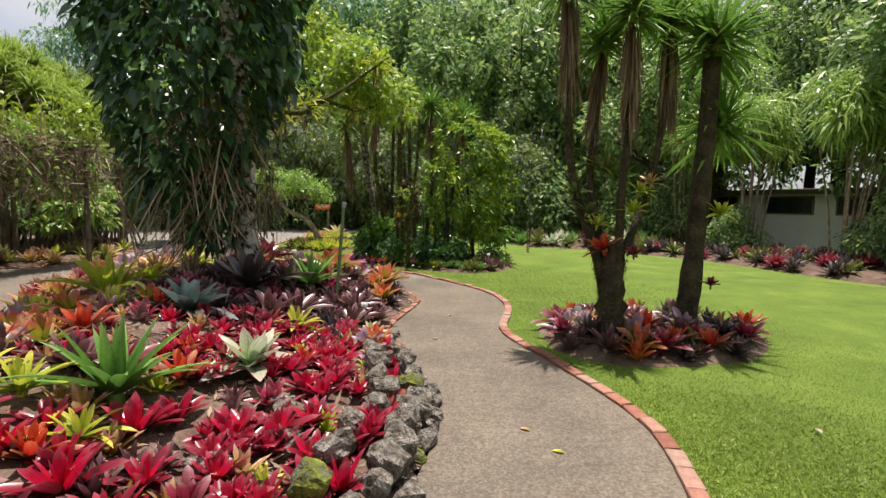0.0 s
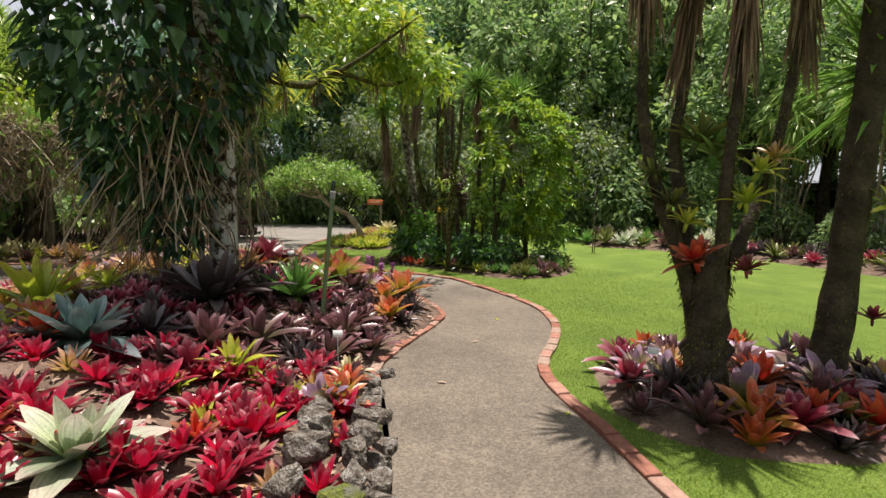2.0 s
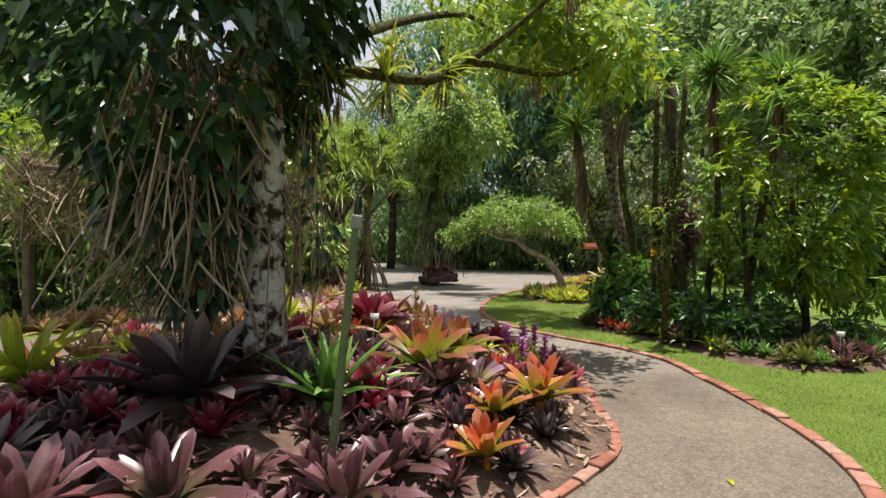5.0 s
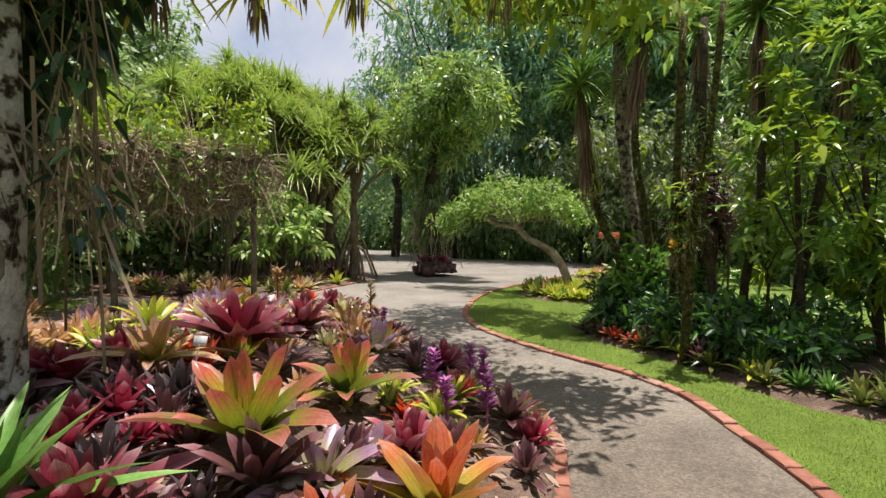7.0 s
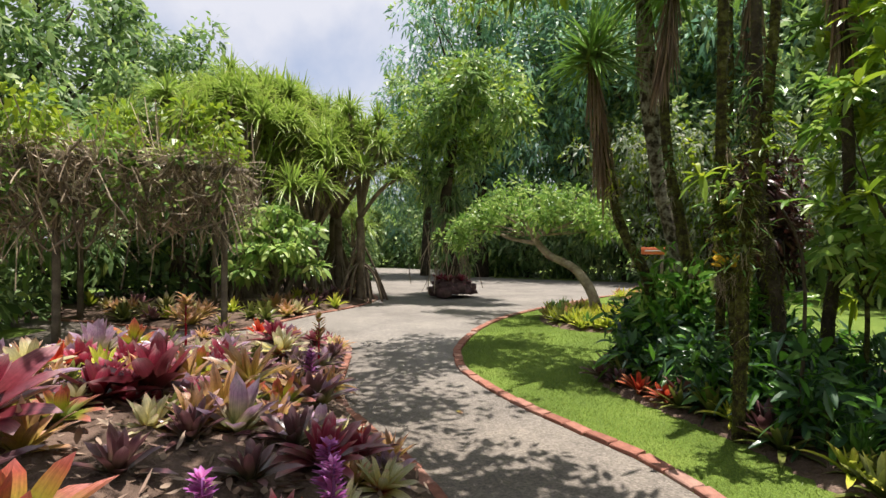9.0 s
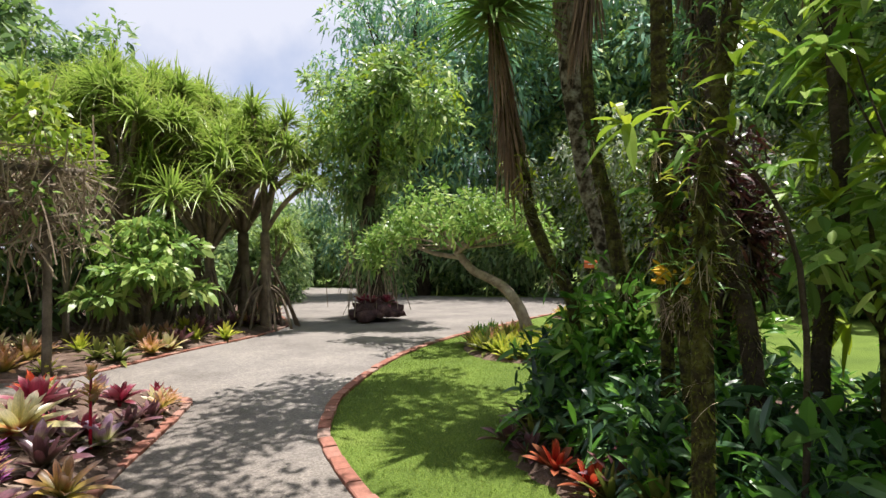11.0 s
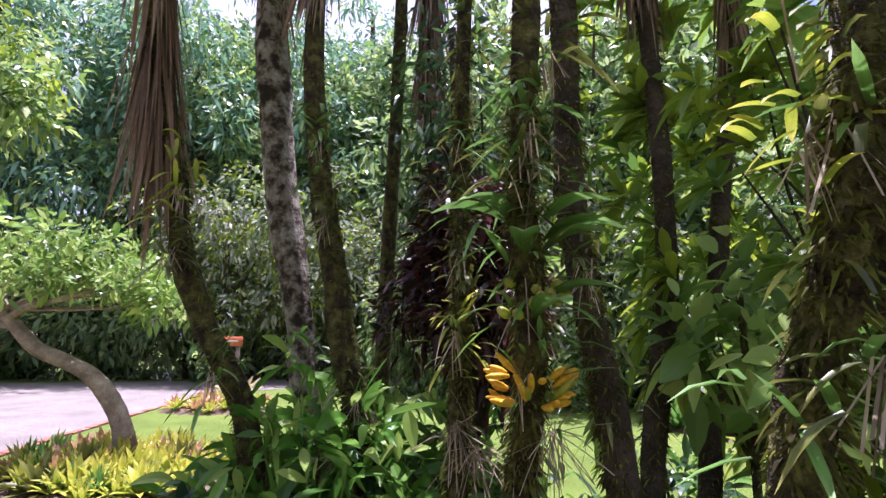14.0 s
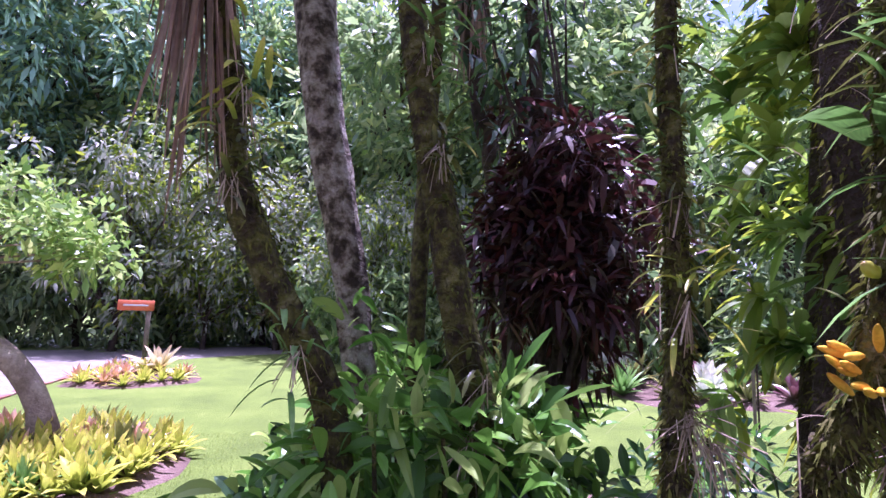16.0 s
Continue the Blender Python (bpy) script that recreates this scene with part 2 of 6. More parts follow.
GRASSM = foliage("grass_blade", [(0.108, 0.176, 0.022), (0.180, 0.273, 0.035), (0.270, 0.361, 0.062), (0.378, 0.422, 0.114)], 0.5, 0.4)
LITTER = foliage("dry_litter", [(0.13, 0.085, 0.06), (0.28, 0.19, 0.145), (0.44, 0.33, 0.26), (0.22, 0.12, 0.1)], 0.8, 0.1, 0.2)
TWIGM = foliage("dead_fibre", [(0.15, 0.11, 0.08), (0.34, 0.265, 0.19), (0.52, 0.43, 0.33)], 0.85, 0.12, 0.2)


# ---- mesh tools ----
UPV = np.array((0.0, 0.0, 1.0))
rng = np.random.default_rng(7)


def unit(a):
    return a / np.maximum(np.linalg.norm(a, axis=-1, keepdims=True), 1e-9)


def mesh_of(name, geos, mats, smooth=True):
    """One mesh from parts (verts, quads, v coordinate), one material a part."""
    V = np.concatenate([g[0] for g in geos])
    off, F, MI, T = 0, [], [], []
    for i, g in enumerate(geos):
        F.append(g[1] + off)
        T.append(g[2])
        MI.append(np.full(len(g[1]), min(i, len(mats) - 1)))
        off += len(g[0])
    F, T, MI = np.concatenate(F).astype(np.int32), np.concatenate(T), np.concatenate(MI).astype(np.int32)
    me = bpy.data.meshes.new(name)
    n = len(F)
    me.vertices.add(len(V))
    me.vertices.foreach_set("co", V.astype(np.float32).ravel())
    me.loops.add(n * 4)
    me.loops.foreach_set("vertex_index", F.ravel())
    me.polygons.add(n)
    me.polygons.foreach_set("loop_start", np.arange(0, n * 4, 4, dtype=np.int32))
    me.polygons.foreach_set("material_index", MI)
    me.polygons.foreach_set("use_smooth", np.full(n, smooth))
    uv = me.uv_layers.new(name="UVMap")
    co = np.zeros((n * 4, 2), np.float32)
    co[:, 1] = T.real[F.ravel()]
    co[:, 0] = T.imag[F.ravel()]
    uv.data.foreach_set("uv", co.ravel())
    for m in mats:
        me.materials.append(m)
    me.update(calc_edges=True)
    me.validate()
    return me


def thing(name, me, label, category, group="", kind="", at=None):
    ob = new(name, me)
    if at is not None:
        ob.matrix_basis = at
    return tagged(ob, label, category, group, kind)


def part(name, me, parent, label="", at=None, kind=""):
    ob = new(name, me)
    ob.parent = parent
    if at is not None:
        ob.matrix_basis = at
    return tagged(ob, label, kind=kind)


def blades(base, way, length, width, droop=0.3, segs=4, prof="strap", fold=0.2, roll=0.0, cols=3):
    """Many bent leaves at once: strips from base along way, bending down, narrowing to the tip."""
    base, way = np.atleast_2d(base).astype(float), unit(np.atleast_2d(way).astype(float))
    n = len(base)
    L, W = np.broadcast_to(length, n).astype(float), np.broadcast_to(width, n).astype(float)
    D, R = np.broadcast_to(droop, n).astype(float), np.broadcast_to(roll, n).astype(float)
    s = np.linspace(0, 1, segs + 1)
    side = np.cross(way, UPV)
    flat = np.linalg.norm(side, axis=1) < 0.05
    side[flat] = np.array((1.0, 0.2, 0.0))
    side = unit(side)
    other = np.cross(side, way)
    side = side * np.cos(R)[:, None] + other * np.sin(R)[:, None]
    c = base[:, None] + way[:, None] * (L[:, None] * s)[..., None] - UPV * ((D * L)[:, None] * s ** 2)[..., None]
    tan = unit(way[:, None] * np.ones_like(s)[None, :, None] - UPV * (2 * D[:, None] * s)[..., None])
    nor = unit(np.cross(side[:, None], tan))
    p = {"strap": np.minimum(1, 0.7 + s * 0.9) * np.sqrt(np.clip(1 - s ** 3.2, 0, 1)) + 0.02,
         "spike": (1 - s) ** 0.8 * (0.75 + 0.5 * np.minimum(1, s * 4)) + 0.01,
         "oval": np.sin(np.pi * np.clip(s * 0.93 + 0.05, 0, 1)) ** 0.8,
         "spoon": np.clip(0.55 + 0.75 * np.sin(np.pi * s ** 1.3 * 0.9), 0, 1.2) * np.sqrt(np.clip(1 - s ** 6, 0, 1)) + 0.02,
         "heart": np.sin(np.pi * np.clip(s + 0.12, 0, 1) ** 0.55) ** 0.8,
         "fibre": np.ones_like(s)}[prof]
    hw = (0.5 * W[:, None] * p)[..., None]
    lift = nor * hw * fold
    if cols == 3:
        V = np.stack([c - side[:, None] * hw + lift, c - lift * 0.5, c + side[:, None] * hw + lift], 2)
    else:
        V = np.stack([c - side[:, None] * hw, c + side[:, None] * hw], 2)
    k = (segs + 1) * cols
    i, j = np.meshgrid(np.arange(segs), np.arange(cols - 1), indexing="ij")
    q = np.stack([i * cols + j, i * cols + j + 1, (i + 1) * cols + j + 1, (i + 1) * cols + j], -1).reshape(-1, 4)
    F = (q[None] + (np.arange(n) * k)[:, None, None]).reshape(-1, 4)
    T = np.broadcast_to(s[None, :, None] + 1j * np.linspace(0, 1, cols)[None, None, :], (n, segs + 1, cols)).ravel()
    return V.reshape(-1, 3), F, T.copy()


def tube(pts, radii, sides=8, rough=0.0, seed=0, cap=True):
    """A tapered, bent, slightly uneven stem through the points."""
    P = np.array(pts, float)
    r = np.interp(np.linspace(0, 1, len(P)), np.linspace(0, 1, len(np.atleast_1d(radii))), np.atleast_1d(radii))
    m = max(len(P) * 3, 4)
    u = np.linspace(0, len(P) - 1, m)
    k = np.minimum(u.astype(int), len(P) - 2)
    f = (u - k)[:, None]
    A, B = P[np.maximum(k - 1, 0)], P[k]
    C, E = P[k + 1], P[np.minimum(k + 2, len(P) - 1)]
    c = 0.5 * (2 * B + (C - A) * f + (2 * A - 5 * B + 4 * C - E) * f ** 2 + (3 * B - A - 3 * C + E) * f ** 3)
    rr = np.interp(u, np.arange(len(P)), r)
    t = unit(np.gradient(c, axis=0))
    ref = np.where(np.abs(t[:, 2:3]) > 0.9, np.array((1.0, 0, 0)), UPV)
    a = unit(np.cross(t, ref))
    b = np.cross(t, a)
    g = np.random.default_rng(seed)
    ang = np.linspace(0, 2 * np.pi, sides, endpoint=False)
    jit = 1 + rough * g.standard_normal((m, sides))
    V = c[:, None] + (a[:, None] * np.cos(ang)[None, :, None] + b[:, None] * np.sin(ang)[None, :, None]) * (rr[:, None] * jit)[..., None]
    i, j = np.meshgrid(np.arange(m - 1), np.arange(sides), indexing="ij")
    F = np.stack([i * sides + j, i * sides + (j + 1) % sides, (i + 1) * sides + (j + 1) % sides, (i + 1) * sides + j], -1).reshape(-1, 4)
    V = V.reshape(-1, 3)
    if cap:
        e = np.arange(sides // 2 - 1)
        top = (m - 1) * sides
        F = np.concatenate([F, np.stack([top + e, top + e + 1, top + sides - 2 - e, top + sides - 1 - e], -1), np.stack([e, sides - 1 - e, sides - 2 - e, e + 1], -1)])
    return V, F, np.repeat(np.linspace(0, 1, m), sides) + 0.5j


def box(sx, sy, sz, at=(0, 0, 0), bevel=0.0):
    """A box on its base with chamfered top and side edges."""
    hx, hy, b = sx / 2, sy / 2, bevel
    def ring(ix, iy, z):
        x, y = hx - ix, hy - iy
        c = min(b, x * 0.4, y * 0.4)
        return [(x - c, -y, z), (x, -y + c, z), (x, y - c, z), (x - c, y, z), (-x + c, y, z), (-x, y - c, z), (-x, -y + c, z), (-x + c, -y, z)]
    V = np.array(ring(b, b, 0) + ring(0, 0, b) + ring(0, 0, sz - b) + ring(b, b, sz)) + np.array(at)
    F = []
    for k in range(3):
        for j in range(8):
            F.append((k * 8 + j, k * 8 + (j + 1) % 8, (k + 1) * 8 + (j + 1) % 8, (k + 1) * 8 + j))
    for o, s in ((24, 1), (0, -1)):
        for q in ((0, 1, 2, 3), (0, 3, 4, 7), (7, 4, 5, 6)):
            F.append(tuple(o + v for v in q[::s]))
    return V, np.array(F), np.zeros(len(V))


def stone(r, seed, squash=0.75, detail=2, edge=0.35):
    """An angular stone: a rounded cube with planes knocked off."""
    g = np.random.default_rng(seed)
    bm = bmesh.new()
    bmesh.ops.create_cube(bm, size=1.4)
    bmesh.ops.subdivide_edges(bm, edges=bm.edges[:], cuts=3 if detail > 1 else 1, use_grid_fill=True)
    V = np.array([v.co for v in bm.verts])
    F = np.array([[v.index for v in f.verts] for f in bm.faces])
    bm.free()
    V = V * (1 - edge) + unit(V) * edge
    for _ in range(9):
        d = unit(g.standard_normal(3))
        h = g.uniform(0.55, 0.8)
        over = np.maximum(V @ d - h, 0)
        V = V - over[:, None] * d * 0.95
    V = V * (1 + 0.06 * g.standard_normal((len(V), 1))) * np.array((1, g.uniform(0.75, 1.1), squash)) * r
    return V, F, np.zeros(len(V))


def scatter_leaves(cent, spread, count, size, aspect=0.42, droop=0.35, seed=1, prof="oval", segs=2, cols=2, down=0.25, flat=(1, 1, 1)):
    """Leaves in clumps round the centres, facing outward and hanging a little."""
    g = np.random.default_rng(seed)
    cent = np.atleast_2d(cent)
    which = g.integers(0, len(cent), count)
    d = unit(g.standard_normal((count, 3)) + np.array((0, 0, 0.35)))
    sp = np.broadcast_to(spread, len(cent))[which]
    pos = cent[which] + d * np.array(flat) * (sp * g.uniform(0.35, 1.0, count) ** 0.6)[:, None]
    way = unit(d + 0.7 * g.standard_normal((count, 3)) - np.array((0, 0, down)))
    L = size * g.uniform(0.6, 1.35, count)
    return blades(pos, way, L, L * aspect * g.uniform(0.75, 1.2, count), droop * g.uniform(0.3, 1.5, count), segs, prof, 0.15, g.uniform(-1.2, 1.2, count), cols)


def whorl_leaves(tips, origin, per, size, aspect, droop, seed, segs=4):
    """Leaves in whorls at branch tips, spreading round each tip's own direction and hanging."""
    g = np.random.default_rng(seed)
    tips = np.atleast_2d(tips).astype(float)
    axis = unit(tips - np.asarray(origin, float) + np.array((0, 0, 0.5)) + 0.25 * g.standard_normal(tips.shape))
    n = len(tips) * per
    ax = np.repeat(axis, per, 0)
    ref = unit(np.cross(ax, unit(g.standard_normal((len(tips), 3))).repeat(per, 0)))
    oth = np.cross(ax, ref)
    phi = np.tile(np.arange(per), len(tips)) * 2.39996 + g.uniform(-0.3, 0.3, n)
    open_ = np.radians(np.tile(np.linspace(25, 88, per), len(tips)) + g.uniform(-10, 10, n))
    way = ax * np.cos(open_)[:, None] + (ref * np.cos(phi)[:, None] + oth * np.sin(phi)[:, None]) * np.sin(open_)[:, None]
    base = np.repeat(tips, per, 0) + ax * g.uniform(-0.03, 0.02, (n, 1))
    L = size * np.repeat(g.uniform(0.75, 1.25, len(tips)), per) * g.uniform(0.65, 1.15, n)
    return blades(base, way, L, L * aspect * g.uniform(0.85, 1.15, n), droop * g.uniform(0.5, 1.3, n), segs, "oval", 0.3, g.uniform(-0.25, 0.25, n))


def blob_centres(count, rx, ry, rz, seed, shell=0.55):
    """Clump centres filling an uneven ellipsoid, denser near its skin."""
    g = np.random.default_rng(seed)
    d = unit(g.standard_normal((count, 3)))
    lump = 1 + 0.22 * np.sin(3 * d[:, 0] + seed) + 0.18 * np.sin(5 * d[:, 1] + 2 * seed) + 0.15 * np.cos(4 * d[:, 2] + seed)
    return d * (lump * g.uniform(shell, 1.0, count))[:, None] * np.array((rx, ry, rz))


def arc(pts_xy, step=0.1):
    """A smooth curve through plan points, evenly stepped."""
    P = np.array(pts_xy, float)
    u = np.linspace(0, len(P) - 1, len(P) * 40)
    k = np.minimum(u.astype(int), len(P) - 2)
    f = (u - k)[:, None]
    A, B = P[np.maximum(k - 1, 0)], P[k]
    C, E = P[k + 1], P[np.minimum(k + 2, len(P) - 1)]
    c = 0.5 * (2 * B + (C - A) * f + (2 * A - 5 * B + 4 * C - E) * f ** 2 + (3 * B - A - 3 * C + E) * f ** 3)
    s = np.concatenate([[0], np.cumsum(np.linalg.norm(np.diff(c, axis=0), axis=1))])
    t = np.arange(0, s[-1], step)
    return np.stack([np.interp(t, s, c[:, 0]), np.interp(t, s, c[:, 1])], 1)


def edge_distance(x, y, loop):
    """Signed distance to a closed plan outline: positive inside."""
    P = np.asarray(loop, float)
    Q = np.roll(P, -1, 0)
    x, y = np.atleast_1d(x).astype(float), np.atleast_1d(y).astype(float)
    best, inside = np.full(x.shape, 1e9), np.zeros(x.shape, bool)
    for a, b in zip(P, Q):
        d = b - a
        t = np.clip(((x - a[0]) * d[0] + (y - a[1]) * d[1]) / max(d @ d, 1e-9), 0, 1)
        best = np.minimum(best, np.hypot(x - a[0] - t * d[0], y - a[1] - t * d[1]))
        cross = ((a[1] > y) != (b[1] > y))
        with np.errstate(divide="ignore", invalid="ignore"):
            xi = a[0] + (y - a[1]) * d[0] / (d[1] if d[1] else 1e-9)
        inside ^= cross & (x < xi)
    return np.where(inside, best, -best)


# ---- plan ----
RIGHT_EDGE = [(0.35, -3.0), (0.75, 0.0), (1.05, 1.4), (1.27, 2.44), (1.37, 3.0), (1.36, 3.42), (1.24, 3.96), (0.99, 4.78), (0.75, 5.49), (0.70, 6.01), (0.84, 6.7), (0.92, 7.3), (0.90, 7.8), (0.78, 8.35), (0.43, 9.08), (-0.22, 10.05), (-0.63, 10.58), (-1.18, 10.94), (-1.75, 11.14), (-2.54, 11.44), (-3.43, 11.92), (-3.9, 12.33), (-4.42, 12.95), (-5.12, 14.2), (-5.65, 15.6), (-5.95, 17.2), (-6.1, 19.4), (-6.2, 22.0), (-6.0, 24.4), (-3.2, 27.0), (2.0, 28.3)]
LEFT_EDGE = [(-0.75, -3.0), (-0.45, -0.5), (-0.30, 1.2), (-0.16, 2.4), (-0.04, 3.1), (-0.10, 3.9), (-0.35, 4.8), (-0.60, 5.6), (-0.58, 6.1), (-0.50, 6.55), (-0.38, 7.15), (-0.33, 7.6), (-0.42, 8.0), (-0.70, 8.5), (-1.0, 9.1), (-1.38, 9.55), (-2.1, 9.95), (-3.0, 10.25), (-3.5, 10.45), (-3.95, 10.75), (-4.47, 11.2), (-5.0, 11.65), (-5.5, 11.98), (-6.0, 11.75)]
WEST_EDGE = [(-6.0, 11.75), (-6.4, 11.0), (-6.6, 9.6), (-6.3, 8.0), (-5.7, 6.4), (-5.1, 4.0), (-4.7, 1.0), (-4.6, -3.0)]
BED2_EDGE = [(-13.5, 9.0), (-10.5, 10.3), (-8.6, 10.9), (-7.9, 11.6), (-8.2, 12.5), (-8.75, 13.7), (-9.3, 15.2), (-10.2, 16.5), (-11.4, 17.4), (-13.0, 18.3), (-16.0, 20.4), (-22.0, 25.0), (-29.0, 30.0)]
right_line, left_line, west_line = arc(RIGHT_EDGE), arc(LEFT_EDGE), arc(WEST_EDGE)
LEFT_BED = np.concatenate([left_line, west_line[1:]])[::2]
CLUMP_BED = arc([(-2.65, 13.9), (-2.5, 13.0), (-2.1, 12.4), (-1.6, 12.1), (-0.93, 11.75), (-0.25, 11.2), (0.3, 10.9), (0.9, 10.98), (1.55, 11.6), (1.85, 12.8), (1.7, 14.2), (0.6, 15.0), (-1.2, 15.1), (-2.3, 14.7), (-2.65, 13.9)], 0.15)
ISLE_BED = arc([(1.12, 5.9), (1.2, 5.0), (1.7, 4.56), (2.5, 4.6), (3.25, 4.95), (3.75, 5.7), (3.5, 6.5), (2.6, 6.9), (1.6, 6.6), (1.12, 5.9)], 0.12)
BONSAI_BED = arc([(-5.35, 16.6), (-4.9, 15.9), (-4.2, 15.4), (-3.4, 15.5), (-2.95, 16.1), (-3.1, 16.9), (-3.9, 17.4), (-4.9, 17.3), (-5.35, 16.6)], 0.15)
SIGN_BED = arc([(-5.9, 21.0), (-4.9, 20.7), (-3.9, 21.3), (-4.1, 22.4), (-5.2, 23.2), (-5.9, 22.6), (-5.9, 21.0)], 0.2)
BED2 = np.concatenate([arc(BED2_EDGE, 0.3), np.array([(-31.0, 27.0), (-24.0, 19.0), (-18.0, 12.0), (-13.8, 8.8)])])


def smooth01(t):
    t = np.clip(t, 0, 1)
    return t * t * (3 - 2 * t)


def left_height(x, y):
    d = edge_distance(x, y, LEFT_BED)
    y = np.asarray(y, float)
    south = 0.48 * smooth01(d / 3.0) + 0.1 * smooth01((5.7 - y) / 1.1) * smooth01(d / 0.22)
    north = 0.6 * (1 - np.exp(-np.maximum(d, 0) / 1.15))
    h = south + (north - south) * smooth01((y - 4.6) / 2.2)
    return np.where(d > 0, h, np.maximum(d * 1.2, -0.08) - 0.004)


def low_height(x, y, loop, top):
    d = edge_distance(x, y, loop)
    return np.where(d > 0, top * (1 - np.exp(-d / 0.35)), np.maximum(d * 1.2, -0.08) - 0.004)


def mound(name, loop, height, label, cell=0.12):
    """A bed of soil over a plan outline, sinking under the ground at its rim."""
    lo, hi = loop.min(0) - 0.3, loop.max(0) + 0.3
    nx, ny = (np.ceil((hi - lo) / cell)).astype(int) + 1
    X, Y = np.meshgrid(np.linspace(lo[0], hi[0], nx), np.linspace(lo[1], hi[1], ny), indexing="ij")
    d = edge_distance(X.ravel(), Y.ravel(), loop)
    Z = height(X.ravel(), Y.ravel()) + np.where(d > 0.1, 0.018 * rng.standard_normal(nx * ny), 0)
    i, j = np.meshgrid(np.arange(nx - 1), np.arange(ny - 1), indexing="ij")
    F = np.stack([i * ny + j, (i + 1) * ny + j, (i + 1) * ny + j + 1, i * ny + j + 1], -1).reshape(-1, 4)
    F = F[(d[F] > -0.25).any(1)]
    me = mesh_of(name, [(np.stack([X.ravel(), Y.ravel(), Z], 1), F, np.zeros(nx * ny))], [SOIL])
    return thing(name, me, label, "flower bed", kind="structure")


# ---- ground, path, road ----
def sheet(name, loop, z, material, label, category):
    bm = bmesh.new()
    vs = [bm.verts.new((p[0], p[1], z)) for p in loop]
    f = bm.faces.new(vs)
    bmesh.ops.triangulate(bm, faces=[f])
    bmesh.ops.recalc_face_normals(bm, faces=bm.faces[:])
    if bm.faces[:][0].normal.z < 0:
        bmesh.ops.reverse_faces(bm, faces=bm.faces[:])
    me = bpy.data.meshes.new(name)
    bm.to_mesh(me)
    bm.free()
    me.materials.append(material)
    return thing(name, me, label, category, kind="structure")


gx = np.concatenate([[-400, -120, -60], np.linspace(-34, 22, 29), [60, 120, 400]])
GX, GY = np.meshgrid(gx, gx + 12, indexing="ij")
gi, gj = np.meshgrid(np.arange(len(gx) - 1), np.arange(len(gx) - 1), indexing="ij")
gn = len(gx)
thing("ground", mesh_of("ground", [(np.stack([GX.ravel(), GY.ravel(), 0 * GX.ravel()], 1), np.stack([gi * gn + gj, (gi + 1) * gn + gj, (gi + 1) * gn + gj + 1, gi * gn + gj + 1], -1).reshape(-1, 4), np.zeros(gn * gn))], [LAWN]),
      "wide mown green lawn with lighter and darker patches", "lawn", kind="structure")
join_i = int(np.argmin(np.hypot(right_line[:, 0] + 3.9, right_line[:, 1] - 12.33)))
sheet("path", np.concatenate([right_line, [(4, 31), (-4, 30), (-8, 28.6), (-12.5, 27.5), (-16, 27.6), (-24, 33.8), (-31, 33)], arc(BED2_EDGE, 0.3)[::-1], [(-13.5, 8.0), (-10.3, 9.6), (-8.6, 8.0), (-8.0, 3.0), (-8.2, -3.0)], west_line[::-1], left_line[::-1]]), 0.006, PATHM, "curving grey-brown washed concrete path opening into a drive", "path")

mound("soil_bed", LEFT_BED, left_height, "mounded brown soil bed with dry leaf litter")
mound("soil_bed", CLUMP_BED, lambda x, y: low_height(x, y, CLUMP_BED, 0.12), "dark soil bed under a clump of trees")
mound("soil_bed", ISLE_BED, lambda x, y: low_height(x, y, ISLE_BED, 0.13), "round dark soil bed cut into the lawn")
mound("soil_bed", BONSAI_BED, lambda x, y: low_height(x, y, BONSAI_BED, 0.1), "small soil bed under a leaning tree")
mound("soil_bed", SIGN_BED, lambda x, y: low_height(x, y, SIGN_BED, 0.08), "small soil bed beside the drive")
mound("soil_bed", BED2, lambda x, y: low_height(x, y, BED2, 0.12), "brown soil bed along the drive", 0.3)


